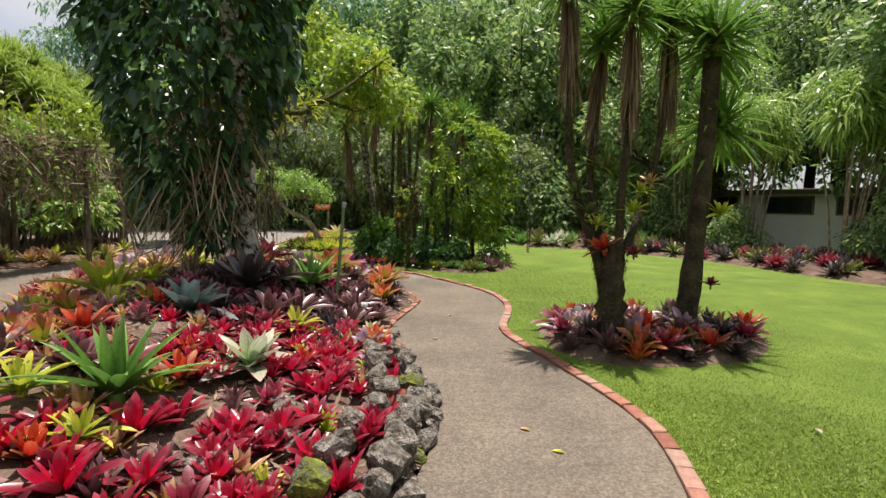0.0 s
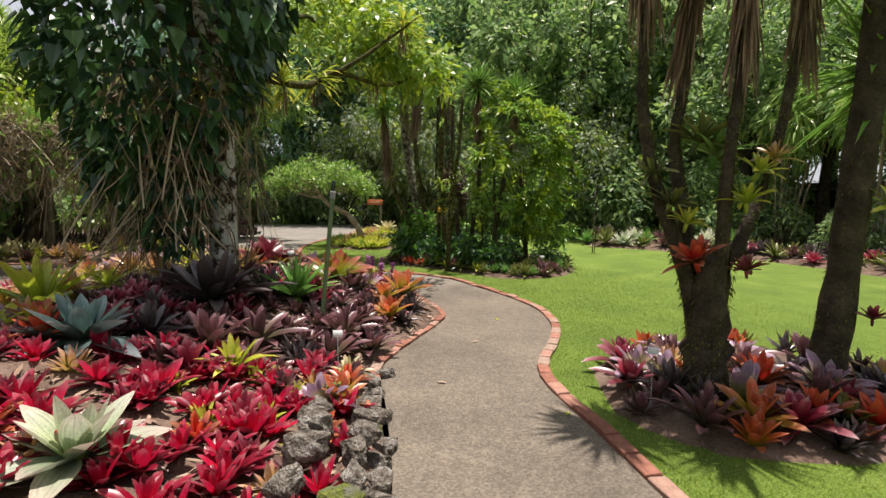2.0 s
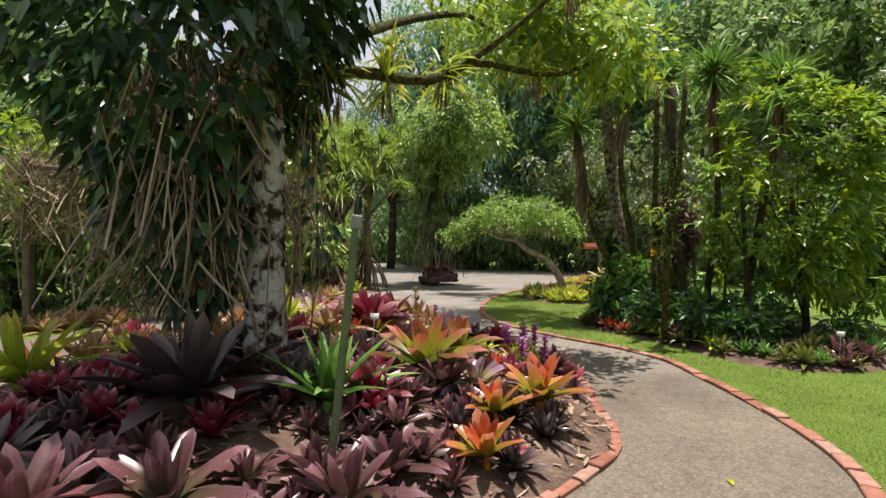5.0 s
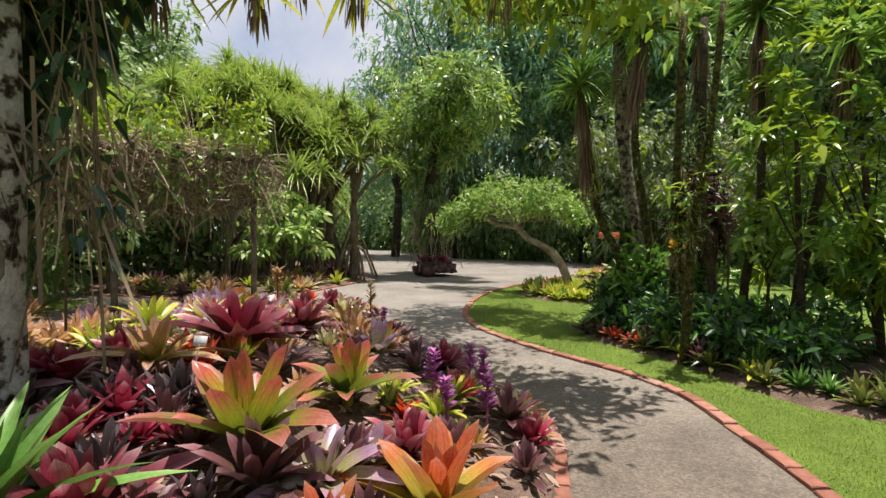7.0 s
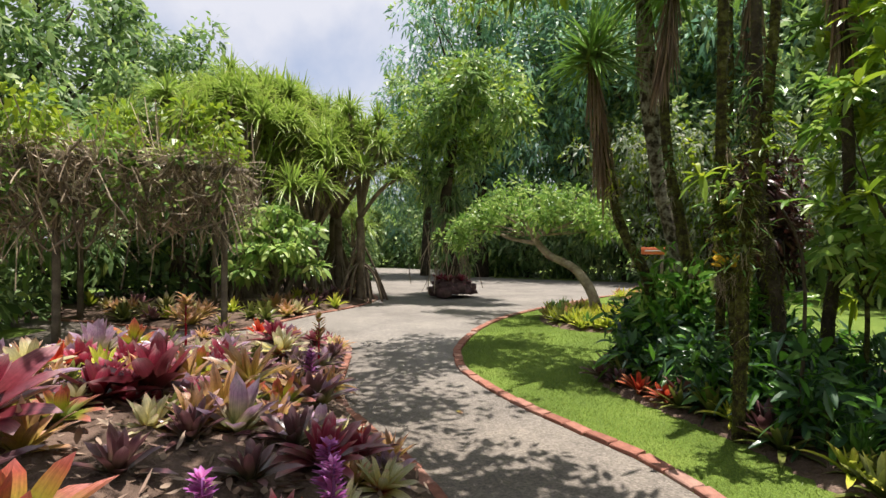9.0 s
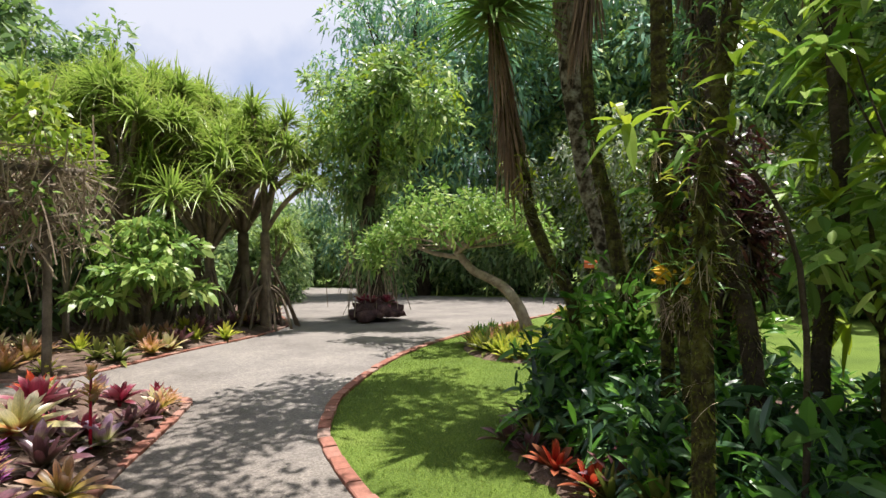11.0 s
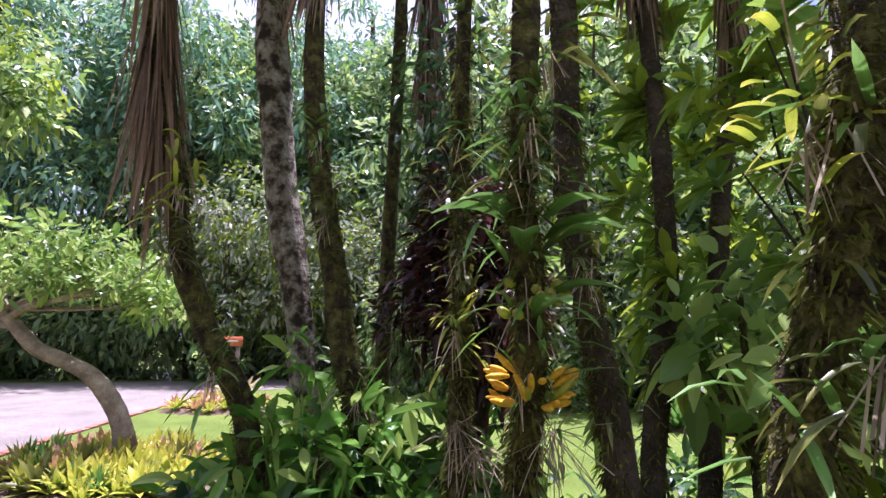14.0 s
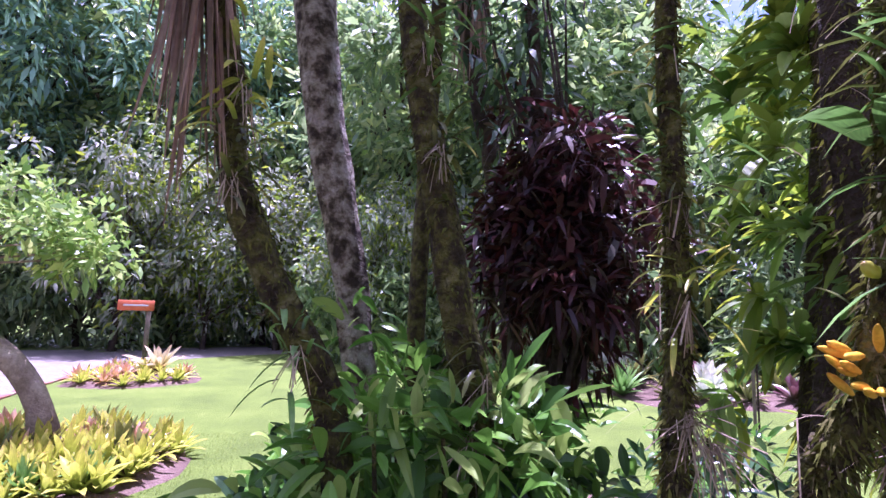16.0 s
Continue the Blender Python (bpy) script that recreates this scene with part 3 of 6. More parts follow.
# ---- bromeliads ----
STRAPS = {
    "red": strap("red_bract", [(0.0, (0.36, 0.005, 0.025)), (0.3, (0.68, 0.01, 0.05)), (0.7, (0.55, 0.015, 0.07)), (1.0, (0.5, 0.14, 0.18))], 0.3, 0.32),
    "green": strap("green_strap", [(0.0, (0.06, 0.13, 0.025)), (0.5, (0.14, 0.32, 0.06)), (1.0, (0.24, 0.42, 0.13))]),
    "silver": strap("silver_strap", [(0.0, (0.2, 0.42, 0.08)), (0.35, (0.4, 0.52, 0.3)), (0.8, (0.62, 0.66, 0.55)), (1.0, (0.66, 0.62, 0.55))]),
    "blue": strap("blue_strap", [(0.0, (0.09, 0.18, 0.1)), (0.5, (0.13, 0.23, 0.23)), (1.0, (0.24, 0.33, 0.34))], 0.4, 0.2),
    "lime": strap("lime_strap", [(0.0, (0.2, 0.3, 0.03)), (0.45, (0.44, 0.52, 0.045)), (0.85, (0.6, 0.6, 0.1)), (1.0, (0.56, 0.42, 0.14))], 0.35, 0.38),
    "redorange": strap("scarlet_strap", [(0.0, (0.2, 0.02, 0.01)), (0.4, (0.6, 0.035, 0.02)), (1.0, (0.68, 0.16, 0.07))], 0.33, 0.32),
    "amber": strap("amber_strap", [(0.0, (0.3, 0.32, 0.06)), (0.35, (0.5, 0.36, 0.09)), (0.7, (0.56, 0.32, 0.18)), (1.0, (0.64, 0.46, 0.38))], 0.35, 0.35),
    "dark": strap("dark_plum_strap", [(0.0, (0.03, 0.028, 0.022)), (0.5, (0.06, 0.045, 0.048)), (1.0, (0.17, 0.14, 0.155))], 0.28, 0.1, 0.5, 0.0, 0.6),
    "plum": strap("plum_strap", [(0.0, (0.07, 0.08, 0.03)), (0.4, (0.11, 0.06, 0.05)), (0.75, (0.17, 0.07, 0.09)), (1.0, (0.3, 0.18, 0.2))], 0.3, 0.2, 0.6, 0.0, 0.55),
    "orange": strap("orange_strap", [(0.0, (0.3, 0.34, 0.03)), (0.2, (0.5, 0.34, 0.03)), (0.42, (0.6, 0.18, 0.04)), (0.75, (0.6, 0.13, 0.06)), (0.93, (0.64, 0.22, 0.14)), (1.0, (0.68, 0.42, 0.32))], 0.33, 0.38),
    "orangegreen": strap("olive_pink_strap", [(0.0, (0.16, 0.22, 0.02)), (0.45, (0.34, 0.36, 0.03)), (0.65, (0.44, 0.26, 0.05)), (0.85, (0.5, 0.12, 0.08)), (1.0, (0.56, 0.17, 0.16))], 0.33, 0.36),
    "crimson": strap("crimson_strap", [(0.0, (0.08, 0.008, 0.012)), (0.45, (0.28, 0.018, 0.045)), (0.8, (0.4, 0.07, 0.12)), (1.0, (0.62, 0.38, 0.42))], 0.28, 0.28, 0.5, 0.0, 0.55),
    "lilac": strap("lilac_strap", [(0.0, (0.3, 0.36, 0.05)), (0.4, (0.36, 0.32, 0.2)), (0.7, (0.36, 0.22, 0.34)), (1.0, (0.5, 0.4, 0.52))], 0.32, 0.32),
    "cream": strap("cream_red_strap", [(0.0, (0.5, 0.02, 0.04)), (0.3, (0.55, 0.5, 0.16)), (0.8, (0.66, 0.62, 0.4)), (1.0, (0.62, 0.4, 0.34))], 0.35, 0.34),
    "agave": strap("agave_leaf", [(0.0, (0.07, 0.2, 0.07)), (0.6, (0.08, 0.26, 0.14)), (1.0, (0.16, 0.34, 0.22))], 0.4, 0.25),
    "olive": strap("olive_strap", [(0.0, (0.05, 0.07, 0.015)), (0.5, (0.12, 0.15, 0.03)), (1.0, (0.26, 0.27, 0.07))], 0.35, 0.25),
}
OUTER = {
    "red": strap("maroon_outer", [(0.0, (0.05, 0.02, 0.01)), (0.4, (0.17, 0.008, 0.02)), (0.8, (0.3, 0.02, 0.05)), (1.0, (0.36, 0.14, 0.14))], 0.3, 0.25),
    "orange": strap("olive_orange_outer", [(0.0, (0.12, 0.16, 0.02)), (0.4, (0.34, 0.26, 0.03)), (0.75, (0.52, 0.18, 0.07)), (1.0, (0.6, 0.3, 0.22))], 0.33, 0.33),
    "orangegreen": strap("olive_outer", [(0.0, (0.07, 0.11, 0.015)), (0.45, (0.2, 0.23, 0.03)), (0.75, (0.4, 0.14, 0.09)), (1.0, (0.55, 0.22, 0.2))], 0.33, 0.33),
    "crimson": strap("dusky_outer", [(0.0, (0.06, 0.03, 0.015)), (0.5, (0.18, 0.03, 0.045)), (0.8, (0.3, 0.1, 0.13)), (1.0, (0.5, 0.34, 0.36))], 0.28, 0.25),
    "redorange": strap("bronze_outer", [(0.0, (0.08, 0.05, 0.015)), (0.5, (0.3, 0.06, 0.03)), (1.0, (0.5, 0.2, 0.1))], 0.33, 0.28),
    "silver": strap("grey_outer", [(0.0, (0.16, 0.24, 0.12)), (0.5, (0.34, 0.38, 0.28)), (1.0, (0.5, 0.42, 0.38))], 0.4, 0.25),
    "blue": strap("slate_outer", [(0.0, (0.05, 0.08, 0.05)), (0.5, (0.09, 0.14, 0.14)), (1.0, (0.2, 0.22, 0.24))], 0.4, 0.15),
}
WORDS = {"red": "small glossy crimson bromeliad rosette on brown soil", "green": "large green bromeliad with long pointed leaves", "silver": "pale silver-green star-shaped bromeliad on soil",
         "blue": "blue-grey agave-like bromeliad with broad leaves", "lime": "yellow-green bromeliad with bright strap leaves", "redorange": "scarlet bromeliad with orange leaf tips",
         "amber": "amber and pink bromeliad with arching leaves", "dark": "very large dark purple bromeliad with spreading leaves", "plum": "plum and olive bromeliad with glossy leaves",
         "orange": "orange bromeliad with upright sunlit leaves", "orangegreen": "olive bromeliad with pink leaf tips", "crimson": "crimson bromeliad with broad pink-edged leaves",
         "lilac": "lilac and yellow-green bromeliad", "cream": "cream-leaved bromeliad with a red heart", "olive": "olive-green bromeliad at the edge of a bed", "agave": "broad-leaved green agave at the foot of the trees"}
# leaves, width over length, steepest and flattest leaf, droop, outline
SHAPES = {"red": (18, 0.25, 82, 26, 0.2, "strap"), "green": (28, 0.15, 87, 30, 0.26, "spike"), "silver": (22, 0.32, 76, 8, 0.16, "oval"), "blue": (24, 0.31, 76, 0, 0.15, "oval"),
          "lime": (18, 0.15, 80, 30, 0.4, "strap"), "redorange": (18, 0.23, 76, 28, 0.25, "strap"), "amber": (22, 0.18, 78, 22, 0.35, "strap"), "dark": (24, 0.19, 80, 14, 0.22, "strap"),
          "plum": (18, 0.22, 80, 28, 0.28, "strap"), "orange": (18, 0.27, 82, 32, 0.22, "strap"), "orangegreen": (17, 0.25, 85, 30, 0.3, "strap"), "crimson": (21, 0.26, 82, 24, 0.26, "strap"),
          "lilac": (14, 0.30, 74, 22, 0.28, "strap"), "cream": (20, 0.23, 74, 18, 0.28, "strap"), "olive": (18, 0.16, 78, 20, 0.4, "strap"),
          "agave": (22, 0.34, 82, 4, 0.1, "oval")}
made_rosettes = {}


def rosette(kind, variant):
    """A bromeliad one metre in leaf length: a short stem and leaves, each leaf a part. Built once a variant."""
    if (kind, variant) in made_rosettes:
        return made_rosettes[kind, variant]
    n, w, hi, lo, droop, prof = SHAPES[kind]
    g = np.random.default_rng(100 * len(made_rosettes) + 3)
    core = mesh_of("rosette_stem", [tube([(0, 0, -0.25), (0, 0, 0.0), (0, 0, 0.12)], [0.05, 0.07, 0.03], 8)], [STRAPS[kind]])
    leaf_meshes = []
    for k in range(4):
        a = radians(hi + (lo - hi) * k / 3)
        leaf_meshes.append(mesh_of("leaf", [blades([(0.05, 0, 0.06)], [(math.cos(a), 0, math.sin(a))], 0.72 + 0.28 * k / 3, w * (0.8 + 0.07 * k), droop * (0.35 + 0.65 * k / 3), 6, prof, 0.32)], [OUTER.get(kind, STRAPS[kind]) if k > 1 else STRAPS[kind]]))
    root = new("bromeliad", core)
    tagged(root, WORDS[kind], "bromeliad")
    for i in range(n):
        k = min(3, int(4 * ((i + 0.5) / n) ** 0.9))
        m = pose(0, 0, 0, 0, 0, math.degrees(i * 2.39996) + g.uniform(-14, 14)) @ pose(0, 0, 0, g.uniform(-14, 14), g.uniform(-9, 9), 0)
        part("leaf", leaf_meshes[k], root, "", m @ Matrix.Scale(g.uniform(0.82, 1.1), 4))
    made_rosettes[kind, variant] = [root, False]
    return made_rosettes[kind, variant]


def plant(kind, x, y, L, z, group="bromeliads in the beds", tilt=7.0):
    """Stand a bromeliad of leaf length L at a place."""
    g = random.Random(int(x * 977 + y * 3571 + L * 100))
    entry = rosette(kind, g.randrange(2))
    m = pose(x, y, z, g.uniform(-tilt, tilt), g.uniform(-tilt, tilt), g.uniform(0, 360)) @ Matrix.Scale(L * g.uniform(0.94, 1.06), 4)
    if not entry[1]:
        entry[1] = True
        entry[0].matrix_basis = m
        return tagged(entry[0], group=group)
    ob = copy_thing(entry[0], Matrix.Identity(4))
    ob.matrix_basis = m
    return ob


def lz(x, y):
    return max(float(left_height(x, y)[0]), 0.0)


HERO = {
    "green": [(-1.78, 2.66, 0.5), (-1.7, 6.45, 0.5)], "silver": [(-1.33, 3.42, 0.3)], "blue": [(-2.3, 4.5, 0.36)], "dark": [(-2.3, 5.95, 0.6)],
    "lime": [(-1.4, 4.75, 0.27), (-2.16, 2.5, 0.28), (-1.68, 2.24, 0.22), (-3.6, 6.2, 0.3), (-3.9, 7.9, 0.33), (-1.4, 8.3, 0.2), (-1.5, 8.6, 0.22), (-1.7, 8.3, 0.18), (-3.6, 4.5, 0.25), (-3.74, 5.56, 0.66)],
    "redorange": [(-1.6, 3.0, 0.22), (-0.55, 4.1, 0.16), (-0.65, 4.9, 0.18)], "cream": [(-4.5, 10.4, 0.32), (-0.75, 5.25, 0.17)],
    "amber": [(-4.0, 7.0, 0.35), (-3.4, 6.7, 0.3), (-4.3, 6.2, 0.3), (-2.74, 7.42, 0.35), (-3.42, 9.55, 0.4), (-5.04, 11.5, 0.2), (-3.67, 10.4, 0.25)],
    "plum": [(-1.75, 5.0, 0.36), (-1.6, 5.45, 0.36), (-1.01, 6.44, 0.2), (-1.06, 5.95, 0.34), (-1.27, 5.64, 0.22), (-1.21, 8.77, 0.26), (-4.61, 11.08, 0.2), (-3.17, 9.91, 0.28), (-3.98, 10.4, 0.24), (-1.5, 5.75, 0.2), (-1.27, 6.56, 0.2)],
    "orange": [(-0.86, 7.6, 0.36), (-0.8, 6.75, 0.27), (-0.97, 7.17, 0.25), (-0.6, 4.6, 0.2)], "orangegreen": [(-1.62, 7.3, 0.42), (-1.78, 8.0, 0.36)],
    "crimson": [(-2.85, 8.0, 0.42), (-3.3, 8.9, 0.38), (-4.9, 10.6, 0.28), (-5.1, 11.2, 0.2), (-2.9, 5.4, 0.18)], "lilac": [(-1.25, 7.4, 0.25), (-3.12, 9.97, 0.25), (-0.69, 4.5, 0.2)],
}
taken = []
for kind, spots in HERO.items():
    for x, y, L in spots:
        plant(kind, x, y, L * 1.25, lz(x, y) + 0.03)
        taken.append((x, y, L * 0.62))


def fill(kinds, count, x0, x1, y0, y1, L0, L1, seed, gap=0.75, bed=LEFT_BED, height=lz, rim=0.12, group="bromeliads in the beds"):
    """Fill a stretch of bed with smaller bromeliads that keep clear of one another."""
    g = random.Random(seed)
    tries = 0
    while count and tries < 4000:
        tries += 1
        x, y, L = g.uniform(x0, x1), g.uniform(y0, y1), g.uniform(L0, L1)
        if edge_distance(x, y, bed)[0] < rim or any(math.hypot(x - a, y - b) < (r + L * 0.6) * gap for a, b, r in taken):
            continue
        taken.append((x, y, L * 0.6))
        plant(g.choice(kinds), x, y, L, height(x, y), group)
        count -= 1


fill(["red"] * 11 + ["redorange"], 78, -1.9, -0.15, 1.2, 5.3, 0.18, 0.25, 11, 0.42, rim=0.25)
fill(["red", "red", "red", "crimson"], 30, -2.7, -0.4, 1.0, 2.5, 0.21, 0.29, 16, 0.44, rim=0.25)
fill(["crimson", "redorange", "amber", "lime", "plum", "orangegreen"], 20, -3.4, -1.6, 1.4, 4.6, 0.28, 0.38, 12, 0.52)
fill(["dark", "plum", "plum", "crimson"], 16, -2.9, -0.7, 4.6, 7.2, 0.28, 0.42, 13, 0.48)
fill(["plum", "crimson", "amber", "lilac", "orangegreen", "cream"], 22, -4.6, -1.1, 7.8, 11.4, 0.24, 0.34, 15, 0.6, rim=0.2)


def low_rosette(kind, seed):
    """A bromeliad seen from afar: its leaves in one mesh."""
    n, w, hi, lo, droop, prof = SHAPES[kind]
    g = np.random.default_rng(seed)
    el = np.radians(np.linspace(hi, lo, n) + g.uniform(-8, 8, n))
    az = np.arange(n) * 2.39996 + g.uniform(-0.2, 0.2, n)
    way = np.stack([np.cos(el) * np.cos(az), np.cos(el) * np.sin(az), np.sin(el)], 1)
    return blades(way * 0.05, way, g.uniform(0.75, 1.05, n), w, np.linspace(0.3, 1, n) * droop, 4, prof, 0.3)


def low_fill(kinds, count, x0, x1, y0, y1, L0, L1, seed, bed, height, gap, rim, label, far=99.0):
    """A bank of small plants too crowded to tell apart, as one object; far keeps them to the bed's rim."""
    r = random.Random(seed)
    forms = {k: low_rosette(k, 5 + i) for i, k in enumerate(sorted(set(kinds)))}
    heap = {k: [] for k in forms}
    tries = 0
    while count and tries < 6000:
        tries += 1
        x, y, L = r.uniform(x0, x1), r.uniform(y0, y1), r.uniform(L0, L1)
        d = edge_distance(x, y, bed)[0]
        if d < rim or d > far or any(math.hypot(x - a, y - b) < (q + L * 0.6) * gap for a, b, q in taken):
            continue
        taken.append((x, y, L * 0.6))
        kind = r.choice(kinds)
        m = np.array(pose(x, y, max(float(height(x, y)), 0) - 0.02, r.uniform(-9, 9), r.uniform(-9, 9), r.uniform(0, 360)) @ Matrix.Scale(L, 4))
        v, f, t = forms[kind]
        heap[kind].append((v @ m[:3, :3].T + m[:3, 3], f, t))
        count -= 1
    geos, mats = [], []
    for kind, items in heap.items():
        if items:
            off = np.cumsum([0] + [len(v) for v, _, _ in items[:-1]])
            geos.append((np.concatenate([v for v, _, _ in items]), np.concatenate([f + o for (_, f, _), o in zip(items, off)]), np.concatenate([t for _, _, t in items])))
            mats.append(STRAPS[kind])
    thing("small_bromeliads", mesh_of("small_bromeliads", geos, mats), label, "bromeliads", kind="stuff")


low_fill(["red", "crimson", "amber", "plum", "lime"], 110, -3.6, -0.3, 1.0, 5.0, 0.14, 0.22, 21, LEFT_BED, lz, 0.36, 0.25, "low mixed red and green bromeliads between larger ones")
low_fill(["plum", "dark", "crimson"], 90, -3.4, -0.5, 4.8, 7.6, 0.17, 0.27, 22, LEFT_BED, lz, 0.36, 0.2, "low plum bromeliads crowding the bed")
low_fill(["amber", "lime", "crimson", "orangegreen", "amber", "lilac"], 60, -5.8, -2.6, 3.4, 9.4, 0.26, 0.38, 23, LEFT_BED, lz, 0.5, 0.15, "amber and lime bromeliads crowding the bed's far side")
low_fill(["plum", "crimson", "amber", "lilac", "redorange", "cream", "olive"], 90, -5.9, -0.9, 7.6, 11.8, 0.17, 0.25, 24, LEFT_BED, lz, 0.38, 0.15, "mixed small bromeliads crowding the bed's end")


# ---- trees and shrubs ----
def tree(name, label, category, trunk_pts, radii, bark, limbs, crown_geo, leaf_mats, group="", at=None, sides=9):
    """A tree: tapered trunk, limbs and a crown of many leaves, each a part."""
    root = new(name)
    tagged(root, label, category, group)
    if at is not None:
        root.matrix_basis = at
    part("trunk", mesh_of("trunk", [tube(trunk_pts, radii, sides, 0.06, 5)], [bark]), root)
    for pts, r in limbs:
        part("limb", mesh_of("limb", [tube(pts, r, 6, 0.05, 6)], [bark]), root)
    if crown_geo:
        part("crown", mesh_of("crown", crown_geo, leaf_mats, False), root)
    return root


def spread_limbs(cent, start, r, n, seed):
    g = np.random.default_rng(seed)
    out = []
    for c in cent[g.choice(len(cent), min(n, len(cent)), replace=False)]:
        a = np.array(start, float)
        mid = a * 0.5 + c * 0.5 + g.uniform(-0.2, 0.2, 3) * np.linalg.norm(c - a) * 0.4
        out.append(([tuple(a), tuple(mid), tuple(c)], [r, r * 0.6, r * 0.2]))
    return out


def forest_tree(kind, seed):
    """One of the tall background trees, standing at the origin."""
    if kind == "broad":
        cen = blob_centres(70, 3.4, 3.4, 4.0, seed) + np.array((0, 0, 7.2))
        geo = [scatter_leaves(cen, 0.8, 6200, 0.32, 0.42, 0.3, seed), scatter_leaves(cen * np.array((1, 1, 1.02)), 0.85, 2200, 0.3, 0.4, 0.3, seed + 1)]
        return tree("forest_tree", "tall broad-leaved forest tree with a dense dark crown", "tree", [(0, 0, -0.1), (0.15, 0.1, 3), (0, 0.2, 6.5), (0.2, 0, 9.5)], [0.32, 0.24, 0.17, 0.06], BARK, spread_limbs(cen, (0, 0.1, 4.2), 0.12, 9, seed), geo, [DARKLEAF, MIDLEAF], "forest trees")
    if kind == "fine":
        cen = blob_centres(95, 2.9, 2.9, 5.0, seed, 0.35) + np.array((0, 0, 6.2))
        geo = [scatter_leaves(cen, 0.62, 6800, 0.22, 0.34, 0.5, seed, down=0.6), scatter_leaves(cen, 0.7, 2600, 0.2, 0.36, 0.4, seed + 1)]
        return tree("forest_tree", "tall fine-leaved tree with drooping green sprays", "tree", [(0, 0, -0.1), (-0.1, 0.1, 3), (0.1, 0, 7), (0, 0, 10)], [0.24, 0.2, 0.13, 0.05], BARK, spread_limbs(cen, (0, 0, 3.5), 0.09, 9, seed), geo, [BLUELEAF, MIDLEAF], "forest trees")
    if kind == "pale":
        cen = blob_centres(80, 1.9, 1.9, 2.4, seed, 0.3) + np.array((0, 0, 3.0))
        geo = [scatter_leaves(cen, 0.5, 4200, 0.17, 0.4, 0.35, seed), scatter_leaves(cen, 0.52, 3200, 0.16, 0.4, 0.35, seed + 2)]
        return tree("pale_tree", "airy pale grey-green and yellowish small tree", "tree", [(0, 0, -0.05), (0.1, 0, 1.2), (0, 0.1, 3.4)], [0.1, 0.07, 0.03], BARK, spread_limbs(cen, (0, 0, 0.8), 0.05, 10, seed), geo, [PALELEAF, LIMELEAF], "trees behind the far lawn")
    cen = blob_centres(60, 1.5, 1.5, 1.7, seed, 0.4) + np.array((0, 0, 1.45))
    geo = [scatter_leaves(cen, 0.5, 5200, 0.2, 0.4, 0.35, seed), scatter_leaves(cen, 0.52, 900, 0.2, 0.4, 0.35, seed + 2)]
    return tree("shrub", "dense dark green shrub at the edge of the wood", "shrub", [(0, 0, -0.05), (0.05, 0, 0.8), (0, 0.05, 1.7)], [0.08, 0.06, 0.03], BARK, spread_limbs(cen, (0, 0, 0.4), 0.04, 4, seed), geo, [DARKLEAF, MIDLEAF], "woodland shrubs")


protos = {}


def stand(kind, x, y, s, turn, seed=0, tall=1.0):
    """A copy of a background tree or shrub at a place, scaled."""
    m = pose(x, y, 0, 0, 0, turn) @ Matrix.Diagonal((s, s, s * tall, 1))
    if (kind, seed) not in protos:
        protos[kind, seed] = forest_tree(kind, 21 + 7 * seed + len(kind))
        protos[kind, seed].matrix_basis = m
        return
    ob = copy_thing(protos[kind, seed], Matrix.Identity(4))
    ob.matrix_basis = m


g = random.Random(5)
# behind the drive and the far lawn
for x, y, kind, s in [(-17, 30, "fine", 1.25), (-14, 33, "fine", 1.5), (-11.5, 30.5, "fine", 1.35), (-8.5, 32.5, "broad", 1.25), (-5.5, 33, "fine", 1.4), (-2.5, 33.5, "broad", 1.3), (1.0, 32.5, "broad", 1.2), (-9, 44, "broad", 1.7), (-2, 45, "broad", 1.7), (5, 43, "broad", 1.8), (12, 41, "broad", 1.8)]:
    stand(kind, x, y, s * 1.0, g.uniform(0, 360), g.randrange(2))
for x, y, kind, s in [(3.2, 24.5, "broad", 0.95), (6.0, 26.0, "broad", 1.15), (1.0, 26.5, "broad", 1.1), (8.5, 28, "broad", 1.3), (11.5, 30, "broad", 1.4), (15, 27, "fine", 1.3), (17.5, 22, "broad", 1.3), (19, 17, "fine", 1.2), (20, 12, "broad", 1.3), (21, 6, "broad", 1.3), (20, 0, "broad", 1.2), (15.0, 20.5, "broad", 0.8), (16.2, 16.0, "broad", 0.85), (13.6, 24.6, "broad", 0.9)]:
    stand(kind, x, y, s, g.uniform(0, 360), g.randrange(2))
for x, y, kind, s in [(-24, 15, "broad", 1.1), (-22, 10, "broad", 1.15), (-20, 4, "broad", 1.0), (-17, -2, "fine", 1.0), (-12, -8, "broad", 1.1), (-4, -11, "broad", 1.1), (5, -10, "fine", 1.1), (13, -7, "broad", 1.2), (-27, 20, "broad", 1.0)]:
    stand(kind, x, y, s, g.uniform(0, 360), g.randrange(2))
for x, y, s in [(-36, 42, 0.6), (-32, 44, 0.5), (-28, 46, 0.55), (-40, 36, 0.55), (-23, 44, 0.6)]:
    stand("broad", x, y, s, g.uniform(0, 360), 0)
